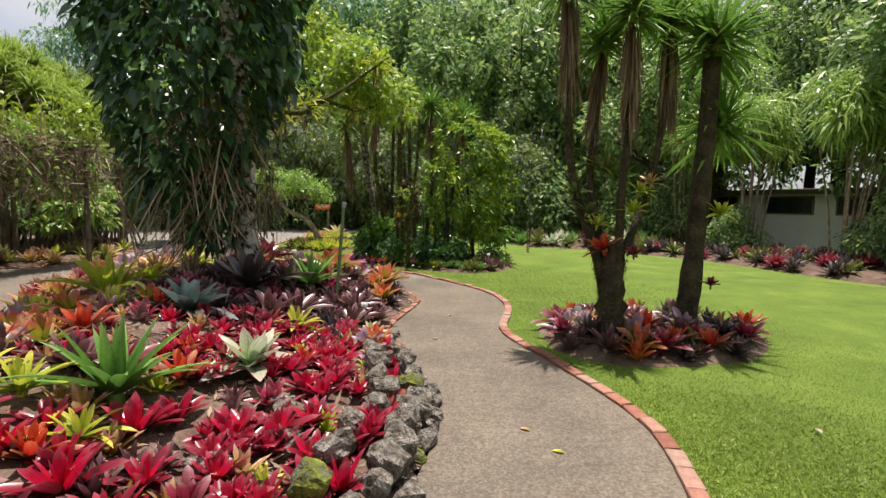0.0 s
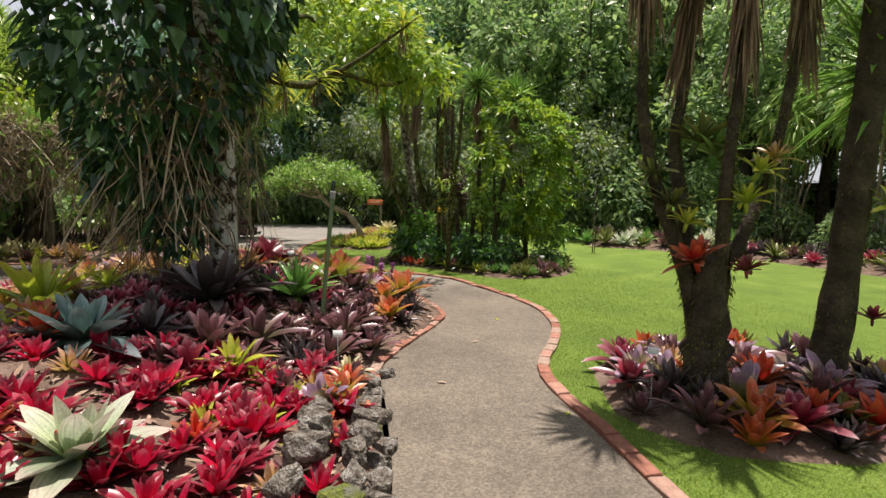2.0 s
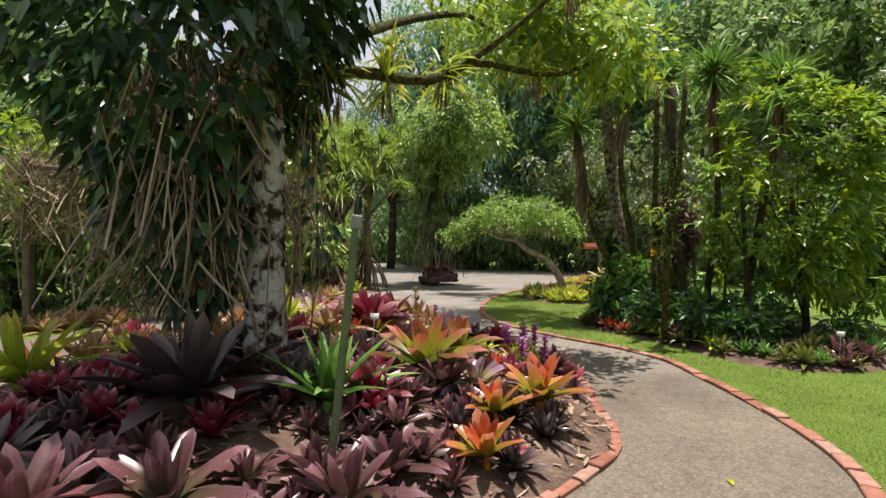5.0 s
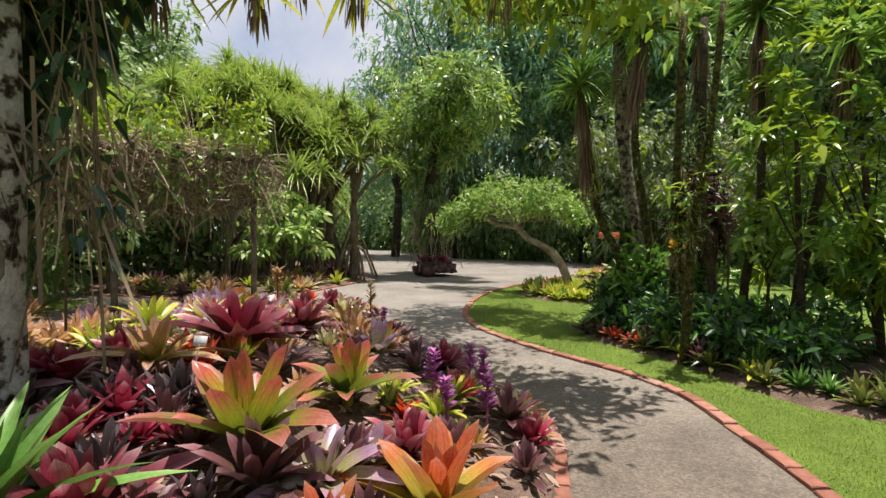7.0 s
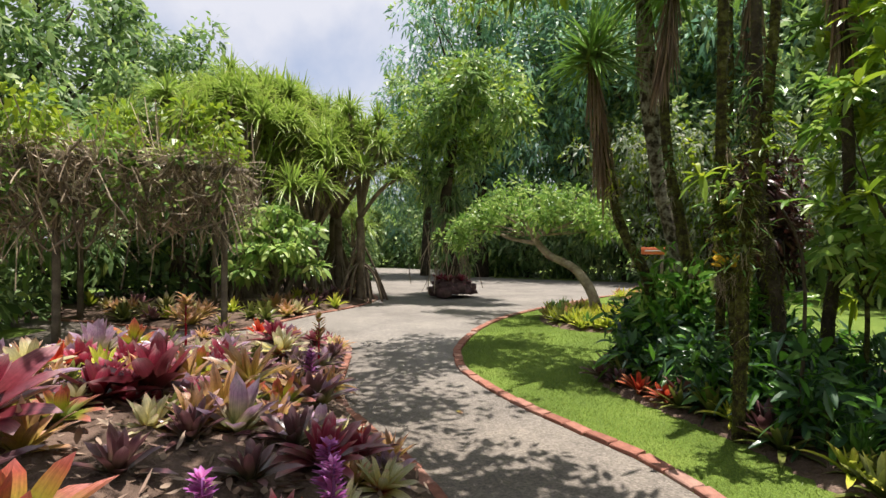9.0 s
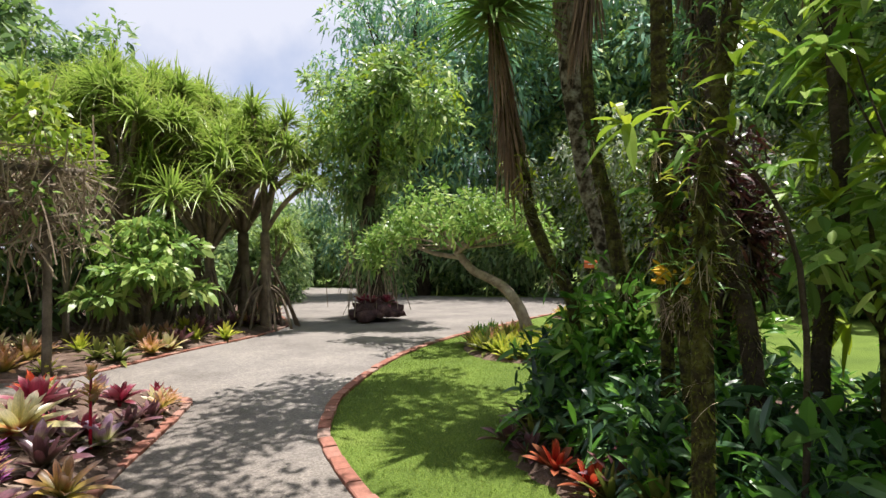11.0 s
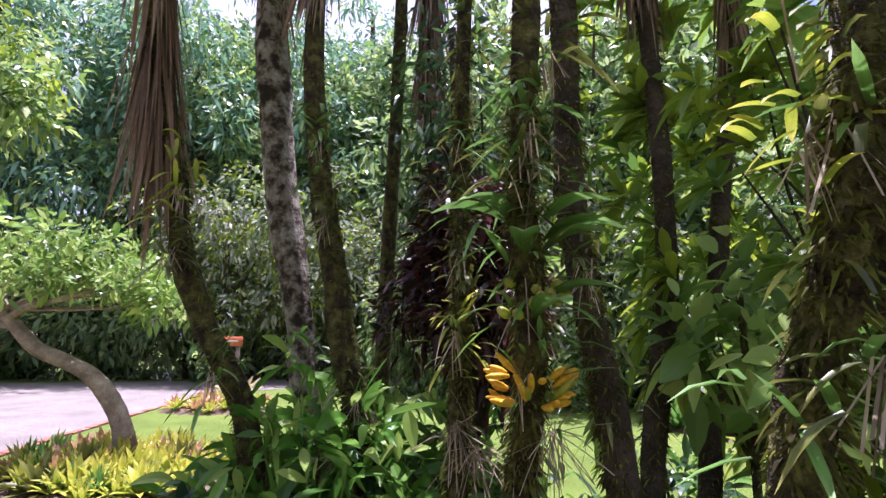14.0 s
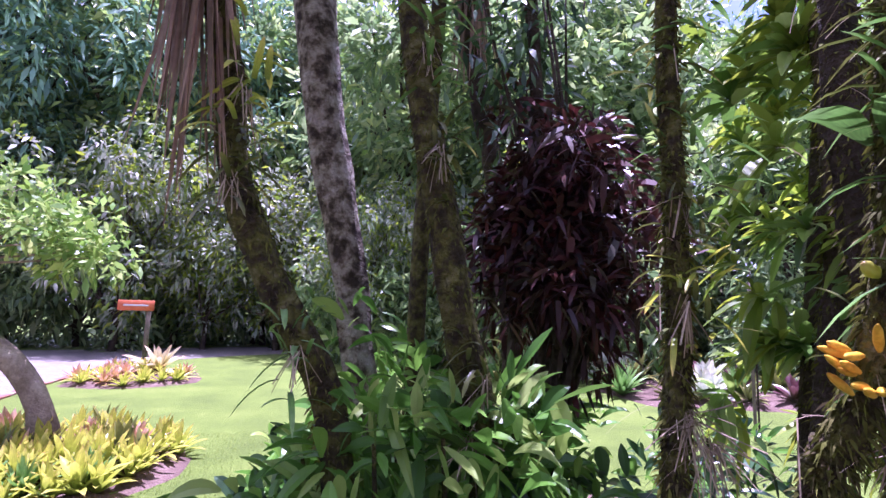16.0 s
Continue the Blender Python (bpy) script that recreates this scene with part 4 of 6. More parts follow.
# undergrowth along the wood's edge
for x, y, s in [(-30, 36, 1.6), (-27, 35.5, 1.5), (-24, 36, 1.7), (-21, 33, 1.5), (-18.5, 31, 1.4), (-16, 29, 1.4), (-13.5, 29, 1.5), (-11, 29, 1.3), (-9, 29.8, 1.4), (-6.5, 30.6, 1.5), (-4, 31.6, 1.5), (-1.5, 31.8, 1.5), (1, 31.8, 1.6), (3.5, 31, 1.7), (0.5, 23.6, 0.95), (2.2, 22.5, 1.05), (4.2, 22.0, 1.2), (6.2, 22.6, 1.1), (7.6, 24.0, 1.3), (-0.5, 25.5, 1.2), (5.2, 24.5, 1.6), (9.2, 26.0, 1.4), (11.5, 26.5, 1.4), (15.5, 14, 1.3), (16.0, 10.5, 1.4), (16.5, 7.0, 1.4)]:
    stand("shrub", x, y, s, g.uniform(0, 360), g.randrange(2), g.uniform(0.9, 1.2))
for x, y, s in [(-12.8, 8.0, 1.2), (-14, 10.5, 1.3), (-15.5, 13, 1.4), (-14.5, 5.5, 1.4), (-12.5, 2.5, 1.4), (-11.5, -1, 1.4), (-17.5, 17, 1.3), (-21, 21, 1.4), (-26, 26, 1.4), (-30, 29, 1.4), (-21.5, 23.6, 1.2), (-25, 26.0, 1.3), (-32, 34.5, 1.9), (-36, 37, 2.2), (-17.8, 20.4, 0.9), (-29, 37.5, 2.0)]:
    stand("shrub", x, y, s, g.uniform(0, 360), g.randrange(2), g.uniform(0.9, 1.2))

# paler trees that catch the sun beyond the drive and the lawn
for x, y, s in [(-7.4, 28.0, 1.15), (-3.0, 28.6, 1.2), (0.4, 27.0, 1.0), (3.4, 21.8, 0.95), (8.4, 24.6, 0.95), (-5.2, 28.8, 0.9), (-6.4, 30.2, 1.2), (-3.6, 31.0, 1.25), (-1.0, 31.2, 1.2), (0.8, 24.6, 0.9), (-0.6, 24.2, 0.75)]:
    stand("pale", x, y, s, x * 57, 0, 1.1)

# tall sprays of bamboo-like trees over the drive's far side
for x, y, s in [(-15.5, 27.8, 1.6), (-12.2, 31.2, 1.75), (-8.0, 34.5, 1.85), (-3.5, 36.0, 1.9), (-18.5, 26.8, 1.1)]:
    stand("fine", x, y, s, x * 83, 1)

# ---- yuccas, pandanus, palms ----
YUCCA = strap("yucca_leaf", [(0.0, (0.18, 0.22, 0.07)), (0.3, (0.12, 0.25, 0.04)), (0.9, (0.2, 0.38, 0.07)), (1.0, (0.32, 0.34, 0.14))], 0.35, 0.3)
PANDAN = strap("pandanus_leaf", [(0.0, (0.26, 0.32, 0.1)), (0.4, (0.24, 0.38, 0.06)), (0.85, (0.36, 0.48, 0.09)), (1.0, (0.46, 0.4, 0.2))], 0.35, 0.42)
SKIRT = strap("dead_leaf", [(0.0, (0.16, 0.11, 0.08)), (0.5, (0.24, 0.165, 0.12)), (1.0, (0.33, 0.25, 0.19))], 0.85, 0.12, 0.9, 0.0, 0.2)


def head_of_leaves(at, n, L, w, seed, lo=-35, hi=85, droop=0.18, prof="spike", segs=4):
    """A tuft of sword leaves round a point."""
    g = np.random.default_rng(seed)
    el = np.radians(hi + (lo - hi) * g.uniform(0, 1, n) ** 0.8)
    az = g.uniform(0, 2 * np.pi, n)
    way = np.stack([np.cos(el) * np.cos(az), np.cos(el) * np.sin(az), np.sin(el)], 1)
    ln = L * g.uniform(0.75, 1.1, n)
    return blades(np.array(at) + way * 0.04 + g.normal(0, 0.03, (n, 3)) * np.array((1, 1, 2.5)), way, ln, w * g.uniform(0.8, 1.2, n), droop * g.uniform(0.3, 1.7, n), segs, prof, 0.3)


def dead_skirt(top, length, n, spread, seed, lean=(0, 0)):
    """Hanging dead leaves below a head."""
    g = np.random.default_rng(seed)
    az = g.uniform(0, 2 * np.pi, n)
    r = spread * g.uniform(0.3, 1, n)
    f = g.uniform(0, 0.75, n)
    base = np.array(top) + np.stack([r * np.cos(az) * 0.55 - lean[0] * f * length, r * np.sin(az) * 0.55 - lean[1] * f * length, -f * length], 1)
    way = np.stack([0.09 * np.cos(az) - lean[0] * 0.7, 0.09 * np.sin(az) - lean[1] * 0.7, -np.ones(n)], 1) + g.normal(0, 0.06, (n, 3))
    return blades(base, way, length * g.uniform(0.3, 0.55, n), 0.017 * g.uniform(0.6, 1.3, n), -0.03, 3, "strap", 0.3, g.uniform(-1.5, 1.5, n))


MOSSFUZZ = foliage("moss_tuft", [(0.035, 0.027, 0.013), (0.085, 0.095, 0.016), (0.17, 0.19, 0.026), (0.1, 0.075, 0.04)], 0.8, 0.3, 0.2)


def stem_fuzz(pts, radii, n, seed):
    """Short ragged tufts all over a stem."""
    g = np.random.default_rng(seed + 900)
    P = np.array(pts, float)
    u = g.uniform(0.02, len(P) - 1.02, n)
    k = u.astype(int)
    c = P[k] + (P[k + 1] - P[k]) * (u - k)[:, None]
    r = np.interp(u / (len(P) - 1), np.linspace(0, 1, len(radii)), radii)
    az = g.uniform(0, 2 * np.pi, n)
    o = np.stack([np.cos(az), np.sin(az), 0 * az], 1)
    return blades(c + o * (r * 0.92)[:, None], o + g.normal(0, 0.5, (n, 3)) - np.array((0, 0, 0.5)), 0.008 + 0.032 * g.uniform(0, 1, n) ** 3, g.uniform(0.004, 0.011, n), 0.5, 2, "oval", 0.2, g.uniform(-1.5, 1.5, n), 2)


def yucca(label, trunk_pts, radii, bark, heads, skirt=None, group="yuccas", L=0.5, W=0.036):
    """A tree yucca: mossy trunk, tufts of sword leaves, and a hanging skirt of dead ones."""
    root = new("yucca")
    tagged(root, label, "yucca", group)
    part("trunk", mesh_of("trunk", [tube(trunk_pts, radii, 10, 0.08, 4)], [bark]), root)
    if bark is not GREYBARK:
        part("moss", mesh_of("moss", [stem_fuzz(trunk_pts, radii, 2600, int(abs(trunk_pts[0][0]) * 100))], [MOSSFUZZ], False), root, "shaggy moss and old leaf bases", kind="stuff")
    for i, h in enumerate(heads):
        part("leaf_head", mesh_of("leaf_head", [head_of_leaves(h, 140, L, W * 1.2, 31 + i + int(abs(h[0]) * 100))], [YUCCA]), root)
    if skirt:
        top, ln, sp = skirt
        d = np.array(trunk_pts[-1]) - np.array(trunk_pts[-2])
        part("dead_skirt", mesh_of("dead_skirt", [dead_skirt(top, ln, 190, sp * 0.45, 17 + int(abs(top[0]) * 50), (d[0] / d[2], d[1] / d[2]))], [SKIRT]), root, "skirt of hanging brown dead leaves", kind="stuff")
    return root


# island in the lawn: four slim yuccas from one mossy foot, and a dark stout one
SLIM = "slim mossy yucca with hanging dead leaves"
yucca(SLIM, [(1.78, 5.3, 0.4), (1.64, 5.3, 0.95), (1.45, 5.4, 1.55), (1.35, 5.45, 2.06), (1.33, 5.45, 2.71), (1.29, 5.45, 3.6)], [0.065, 0.053, 0.043, 0.038, 0.032, 0.030], BARK, [(1.28, 5.45, 3.85)], ((1.29, 5.45, 3.75), 1.15, 0.32), "yuccas in the lawn bed")
yucca(SLIM, [(1.8, 5.38, 0.4), (1.69, 5.45, 1.2), (1.62, 5.6, 1.83), (1.68, 5.65, 2.31), (1.71, 5.7, 2.84), (1.75, 5.7, 3.2)], [0.061, 0.050, 0.040, 0.035, 0.030, 0.030], BARK, [(1.76, 5.7, 3.3)], ((1.75, 5.7, 3.22), 0.95, 0.26), "yuccas in the lawn bed")
yucca(SLIM, [(1.82, 5.25, 0.4), (1.85, 5.25, 0.92), (1.86, 5.25, 1.67), (1.91, 5.25, 2.35), (1.91, 5.25, 2.77), (1.9, 5.25, 3.3)], [0.065, 0.049, 0.038, 0.033, 0.030, 0.030], BARK, [(1.9, 5.25, 3.45)], ((1.9, 5.25, 3.35), 1.1, 0.3), "yuccas in the lawn bed")
yucca("leaning mossy yucca with hanging dead leaves", [(1.84, 5.28, 0.4), (1.92, 5.3, 0.97), (2.23, 5.5, 1.64), (2.38, 5.6, 2.28), (2.46, 5.65, 2.86), (2.46, 5.65, 3.35)], [0.061, 0.047, 0.036, 0.032, 0.029, 0.029], BARK, [(2.46, 5.65, 3.5)], ((2.46, 5.65, 3.4), 1.1, 0.3), "yuccas in the lawn bed")
yucca("stout dark-trunked yucca with two green heads", [(2.74, 5.6, -0.05), (2.77, 5.6, 0.3), (2.82, 5.6, 0.91), (2.87, 5.6, 1.83), (2.9, 5.6, 2.4), (2.9, 5.58, 3.1)], [0.15, 0.125, 0.105, 0.1, 0.092, 0.085], BARK, [(2.91, 5.55, 3.25), (3.2, 5.9, 2.42)], None, "yuccas in the lawn bed", 0.72, 0.05)

# clump beside the path
yucca("leaning yucca with a long brown skirt", [(-1.8, 13.3, -0.05), (-1.93, 13.27, 0.7), (-2.0, 13.25, 1.09), (-2.16, 13.23, 1.37), (-2.3, 13.22, 1.72), (-2.35, 13.18, 2.1), (-2.44, 13.08, 2.65), (-2.48, 13.0, 3.3)], [0.058, 0.054, 0.052, 0.05, 0.048, 0.044, 0.04, 0.038], MOSSBARK, [(-2.48, 13.0, 3.45)], ((-2.48, 13.0, 3.4), 1.5, 0.24), "yuccas in the clump", 0.62)
yucca("tall pale-barked yucca with hanging dead leaves", [(-1.62, 13.8, -0.05), (-1.75, 13.78, 0.6), (-1.84, 13.77, 1.1), (-1.9, 13.77, 1.5), (-2.03, 13.77, 2.15), (-2.13, 13.76, 2.9), (-2.2, 13.8, 3.8), (-2.25, 13.85, 4.3)], [0.075, 0.07, 0.068, 0.072, 0.088, 0.095, 0.09, 0.08], GREYBARK, [(-2.25, 13.85, 4.45)], ((-2.25, 13.85, 4.35), 1.2, 0.3), "yuccas in the clump", 0.65)
yucca("tall mossy yucca with hanging dead leaves", [(-1.36, 13.25, -0.05), (-1.48, 13.22, 0.9), (-1.56, 13.2, 1.23), (-1.65, 13.2, 1.7), (-1.71, 13.2, 2.0), (-1.77, 13.2, 2.45), (-1.8, 13.25, 3.3), (-1.75, 13.4, 4.1)], [0.07, 0.062, 0.058, 0.054, 0.05, 0.048, 0.044, 0.04], MOSSBARK, [(-1.75, 13.4, 4.25)], ((-1.75, 13.4, 4.15), 1.3, 0.28), "yuccas in the clump", 0.65)
yucca("mossy yucca with hanging dead leaves", [(-0.45, 12.9, -0.05), (-0.41, 12.9, 0.83), (-0.36, 12.9, 1.2), (-0.29, 12.9, 1.67), (-0.3, 12.9, 2.6), (-0.35, 12.95, 3.8)], [0.055, 0.046, 0.043, 0.04, 0.038, 0.036], BARK, [(-0.35, 12.95, 3.95)], ((-0.35, 12.95, 3.85), 1.1, 0.26), "yuccas in the clump", 0.65)
yucca("leaning dark yucca with hanging dead leaves", [(0.0, 13.35, -0.05), (0.1, 13.36, 0.85), (0.2, 13.37, 1.5), (0.27, 13.38, 2.0), (0.45, 13.4, 3.0), (0.5, 13.45, 3.6)], [0.06, 0.052, 0.048, 0.045, 0.042, 0.04], BARK, [(0.5, 13.45, 3.75)], ((0.5, 13.45, 3.65), 1.0, 0.26), "yuccas in the clump", 0.65)
yucca("yucca with hanging dead leaves at the back", [(-0.9, 14.2, -0.05), (-1.0, 14.2, 1.6), (-1.2, 14.3, 3.0), (-1.2, 14.3, 4.3)], [0.072, 0.060, 0.054, 0.048], BARK, [(-1.2, 14.3, 4.45)], ((-1.2, 14.3, 4.35), 1.5, 0.3), "yuccas in the clump", 0.65)


def post_tree(label, pts, radii, bark, seed, fern=0):
    """A mossy stem with small epiphytes clinging to it."""
    root = new("mossy_tree")
    tagged(root, label, "tree trunk", "mossy stems in the clump")
    part("trunk", mesh_of("trunk", [tube(pts, radii, 12, 0.1, seed)], [bark]), root)
    g = np.random.default_rng(seed)
    P = np.array(pts)
    for i in range(fern):
        t = g.uniform(0.3, 0.85) * (len(P) - 1)
        k = int(t)
        c = P[k] + (P[min(k + 1, len(P) - 1)] - P[k]) * (t - k)
        az = g.uniform(3.6, 5.6)
        c = c + np.array((math.cos(az), math.sin(az), 0)) * 0.06
        part("epiphyte", mesh_of("epiphyte", [head_of_leaves(tuple(c), 14, g.uniform(0.07, 0.13), 0.014, seed * 10 + i, -30, 80, 0.4, "strap", 3)], [STRAPS["green" if i % 2 else "olive"]]), root, "small green epiphyte on the bark", kind="stuff")
    part("moss", mesh_of("moss", [stem_fuzz(pts, radii, 3600, seed)], [MOSSFUZZ], False), root, "shaggy moss and lichen tufts", kind="stuff")
    wisps = np.repeat(P[1:], 6, 0) + g.normal(0, 0.03, ((len(P) - 1) * 6, 3)) * np.array((1, 1, 5))
    part("root_tangle", mesh_of("root_tangle", [blades(wisps, g.normal(0, 0.6, wisps.shape) - np.array((0, 0, 0.6)), 0.13, 0.003, 0.4, 4, "fibre", 0, 0, 2)], [TWIGM], False), root, "thin dry air roots", kind="stuff")
    return root


post_tree("slim mossy stem wrapped in air roots", [(-1.16, 12.72, -0.05), (-1.15, 12.7, 0.9), (-1.14, 12.69, 1.2), (-1.14, 12.68, 1.6), (-1.14, 12.69, 2.2), (-1.1, 12.7, 3.8)], [0.044, 0.036, 0.032, 0.029, 0.028, 0.027], MOSSBARK, 41, 7)
post_tree("thick mossy stem with yellow orchids", [(-0.96, 12.52, -0.05), (-1.0, 12.45, 0.94), (-1.0, 12.4, 1.07), (-1.0, 12.3, 1.28), (-1.02, 12.24, 1.5), (-1.045, 12.21, 1.71), (-1.03, 12.2, 2.05), (-1.0, 12.15, 3.8)], [0.052, 0.042, 0.041, 0.042, 0.04, 0.037, 0.036, 0.034], MOSSBARK, 42, 8)
post_tree("mossy stem covered in ferns beside the path", [(-0.82, 11.75, -0.05), (-0.79, 11.72, 1.0), (-0.76, 11.68, 1.3), (-0.74, 11.6, 1.52), (-0.7, 11.6, 1.75), (-0.62, 11.65, 2.4), (-0.55, 11.7, 3.6)], [0.046, 0.038, 0.036, 0.035, 0.034, 0.03, 0.026], MOSSBARK, 43, 9)
post_tree("dark leaning mossy tree stem", [(-0.65, 12.5, -0.05), (-0.7, 12.47, 0.9), (-0.76, 12.46, 1.3), (-0.82, 12.46, 1.7), (-0.83, 12.46, 2.25), (-0.85, 12.5, 3.8)], [0.055, 0.046, 0.044, 0.042, 0.04, 0.036], BARK, 44, 5)

# tufts of strap leaves and dead straw perched on the stems
for i, (x, y, z, L, kind) in enumerate([(-2.27, 13.08, 1.96, 0.2, "lime"), (-2.3, 13.1, 1.7, 0.16, "olive"), (-2.08, 13.12, 1.2, 0.17, "green"), (-1.68, 13.1, 1.85, 0.14, "olive"), (-1.72, 13.1, 2.2, 0.17, "green"), (-1.52, 13.1, 1.12, 0.14, "olive"), (-1.16, 12.62, 1.36, 0.12, "lime"), (-1.15, 12.64, 1.62, 0.09, "olive"), (-1.05, 12.12, 1.85, 0.15, "green"), (-0.98, 12.18, 2.1, 0.18, "olive"), (-0.82, 12.38, 1.55, 0.14, "olive"), (-0.74, 11.58, 1.32, 0.13, "olive"), (-0.78, 11.6, 1.62, 0.11, "lime")]):
    tuft = tagged(new("epiphyte_tuft"), "tuft of green strap leaves perched on a mossy stem", "air plant", "air plants on the stems")
    part("leaf_head", mesh_of("leaf_head", [head_of_leaves((x, y, z), 22, L * 0.7, 0.012 + 0.035 * L, 700 + i, -25, 85, 0.45, "strap", 5)], [STRAPS[kind]]), tuft, kind="stuff")
    part("root_wisp", mesh_of("root_wisp", [blades(np.array((x, y, z)) + np.random.default_rng(720 + i).normal(0, 0.012, (14, 3)), np.random.default_rng(740 + i).normal(0, 0.35, (14, 3)) - np.array((0, 0, 1)), 0.12, 0.004, 0.0, 4, "fibre", 0, 0.3, 2)], [TWIGM], False), tuft, "thin dry roots", kind="stuff")
gt = np.random.default_rng(57)
for x, y, z in [(-1.16, 12.63, 1.08), (-1.1, 12.63, 1.02), (-0.95, 12.3, 1.12), (-1.55, 13.1, 0.95)]:
    n = 46
    wisp = tagged(new("air_roots"), "spray of pale dry air roots on a mossy stem", "air roots", "air roots on the stems")
    part("root_spray", mesh_of("root_spray", [blades(np.array((x, y, z)) + gt.normal(0, 0.012, (n, 3)), gt.normal(0, 0.8, (n, 3)) - np.array((0, 0.2, 0.9)), gt.uniform(0.06, 0.17, n), 0.003, gt.uniform(-0.2, 0.5, n), 6, "fibre", 0, gt.uniform(-1.5, 1.5, n), 2)], [TWIGM], False), wisp, kind="stuff")

# thin high crown added over the stems, mostly out of view, to dapple the lawn
cen = np.concatenate([blob_centres(34, 1.5, 1.6, 0.45, 61, 0.2) + np.array((-3.7, 13.9, 5.5))])
tree("canopy_tree", "added slender tree, its thin high leafy crown dappling the lawn", "tree", [(-1.5, 14.4, -0.05), (-1.45, 14.35, 2.0), (-1.4, 14.1, 4.2), (-1.5, 13.9, 5.0)], [0.06, 0.05, 0.04, 0.03], MOSSBARK, spread_limbs(cen, (-1.3, 13.8, 4.2), 0.03, 10, 61), [scatter_leaves(cen, 0.32, 2100, 0.14, 0.4, 0.3, 61), scatter_leaves(cen, 0.32, 1200, 0.14, 0.4, 0.3, 62)], [MIDLEAF, FRESHLEAF])
# hanging broad-leaved bush among the stems
cen = blob_centres(26, 0.42, 0.4, 0.3, 63, 0.3) + np.array((-0.22, 12.6, 1.3))
tree("hanging_bush", "broad-leaved dark green bush hanging among the stems", "shrub", [(-0.2, 12.7, -0.05), (-0.17, 12.67, 0.8), (-0.2, 12.62, 1.5)], [0.02, 0.016, 0.01], MOSSBARK, spread_limbs(cen, (-0.18, 12.65, 0.95), 0.01, 8, 63), [scatter_leaves(cen, 0.16, 190, 0.11, 0.46, 0.3, 63, segs=4, cols=3, down=0.3), scatter_leaves(cen, 0.16, 90, 0.13, 0.5, 0.3, 64, segs=4, cols=3, down=0.3)], [MIDLEAF, FRESHLEAF])

# leafy shrub of the clump, its fresh leaves hanging in whorls
hub = np.array((0.55, 12.85, 1.4))
cen = np.concatenate([blob_centres(340, 1.25, 0.95, 1.3, 3, 0.7) + np.array((0.78, 12.9, 2.35)), blob_centres(70, 0.95, 0.75, 0.6, 33, 0.5) + np.array((1.0, 13.0, 0.95))])
tree("leafy_shrub", "tall light green shrub with drooping lance leaves in whorls", "shrub", [(0.8, 13.0, -0.05), (0.75, 13.0, 0.8), (0.6, 12.9, 2.2)], [0.06, 0.05, 0.025], BARK, spread_limbs(cen, (0.72, 12.97, 1.1), 0.014, 12, 3), [whorl_leaves(cen[::2], hub, 12, 0.2, 0.27, 0.42, 3), whorl_leaves(cen[1::2], hub, 12, 0.19, 0.27, 0.42, 4)], [FRESHLEAF, LIMELEAF])
hub = np.array((0.1, 12.3, 1.9))
cen = blob_centres(15, 0.55, 0.45, 0.5, 8, 0.5) + np.array((-0.1, 12.2, 2.35))
tree("leafy_shrub", "shrub with large fresh green leaves hanging in whorls", "shrub", [(0.2, 12.35, -0.05), (0.12, 12.3, 0.9), (0.05, 12.3, 2.3)], [0.04, 0.034, 0.02], BARK, spread_limbs(cen, (0.1, 12.3, 1.2), 0.009, 7, 8), [whorl_leaves(cen[::2], hub, 10, 0.19, 0.28, 0.5, 8, 5), whorl_leaves(cen[1::2], hub, 10, 0.18, 0.28, 0.5, 9, 5)], [FRESHLEAF, LIMELEAF])
cen = np.array([(-0.92, 11.24, 1.78), (-0.84, 11.28, 1.7), (-0.78, 11.34, 1.82), (-0.74, 11.4, 1.7), (-0.62, 11.45, 1.78), (-0.5, 11.5, 1.6), (-0.6, 11.42, 1.95), (-0.42, 11.6, 1.85), (-0.55, 11.6, 2.15), (-0.35, 11.7, 2.05)])
tree("leaf_spray", "spray of large bright green hanging leaves", "shrub", [(-0.5, 11.85, -0.02), (-0.45, 11.75, 1.2), (-0.62, 11.5, 1.68), (-0.86, 11.28, 1.76)], [0.014, 0.011, 0.007, 0.004], BARK, [], [whorl_leaves(cen[::2], (-0.5, 11.75, 1.5), 7, 0.145, 0.27, 0.55, 18, 7), whorl_leaves(cen[1::2], (-0.5, 11.75, 1.5), 7, 0.13, 0.28, 0.55, 19, 7)], [LIMELEAF, FRESHLEAF])
# dark maroon mass at the back of the clump
cen = np.concatenate([blob_centres(90, 0.36, 0.34, 0.72, 13, 0.25) + np.array((-1.04, 13.65, 1.62)), blob_centres(34, 0.42, 0.35, 0.9, 14, 0.2) + np.array((-1.12, 13.75, 2.7))])
tree("maroon_shrub", "dense dark maroon shrub with narrow leaves", "shrub", [(-1.0, 13.7, -0.05), (-1.0, 13.7, 1.0), (-1.08, 13.72, 3.2)], [0.06, 0.05, 0.02], BARK, spread_limbs(cen, (-1.0, 13.7, 0.7), 0.02, 16, 13), [scatter_leaves(cen[:90], 0.17, 7400, 0.085, 0.24, 0.4, 13, segs=3, prof="strap"), scatter_leaves(cen[90:], 0.2, 700, 0.085, 0.3, 0.4, 14)], [MAROONLEAF, VINELEAF])
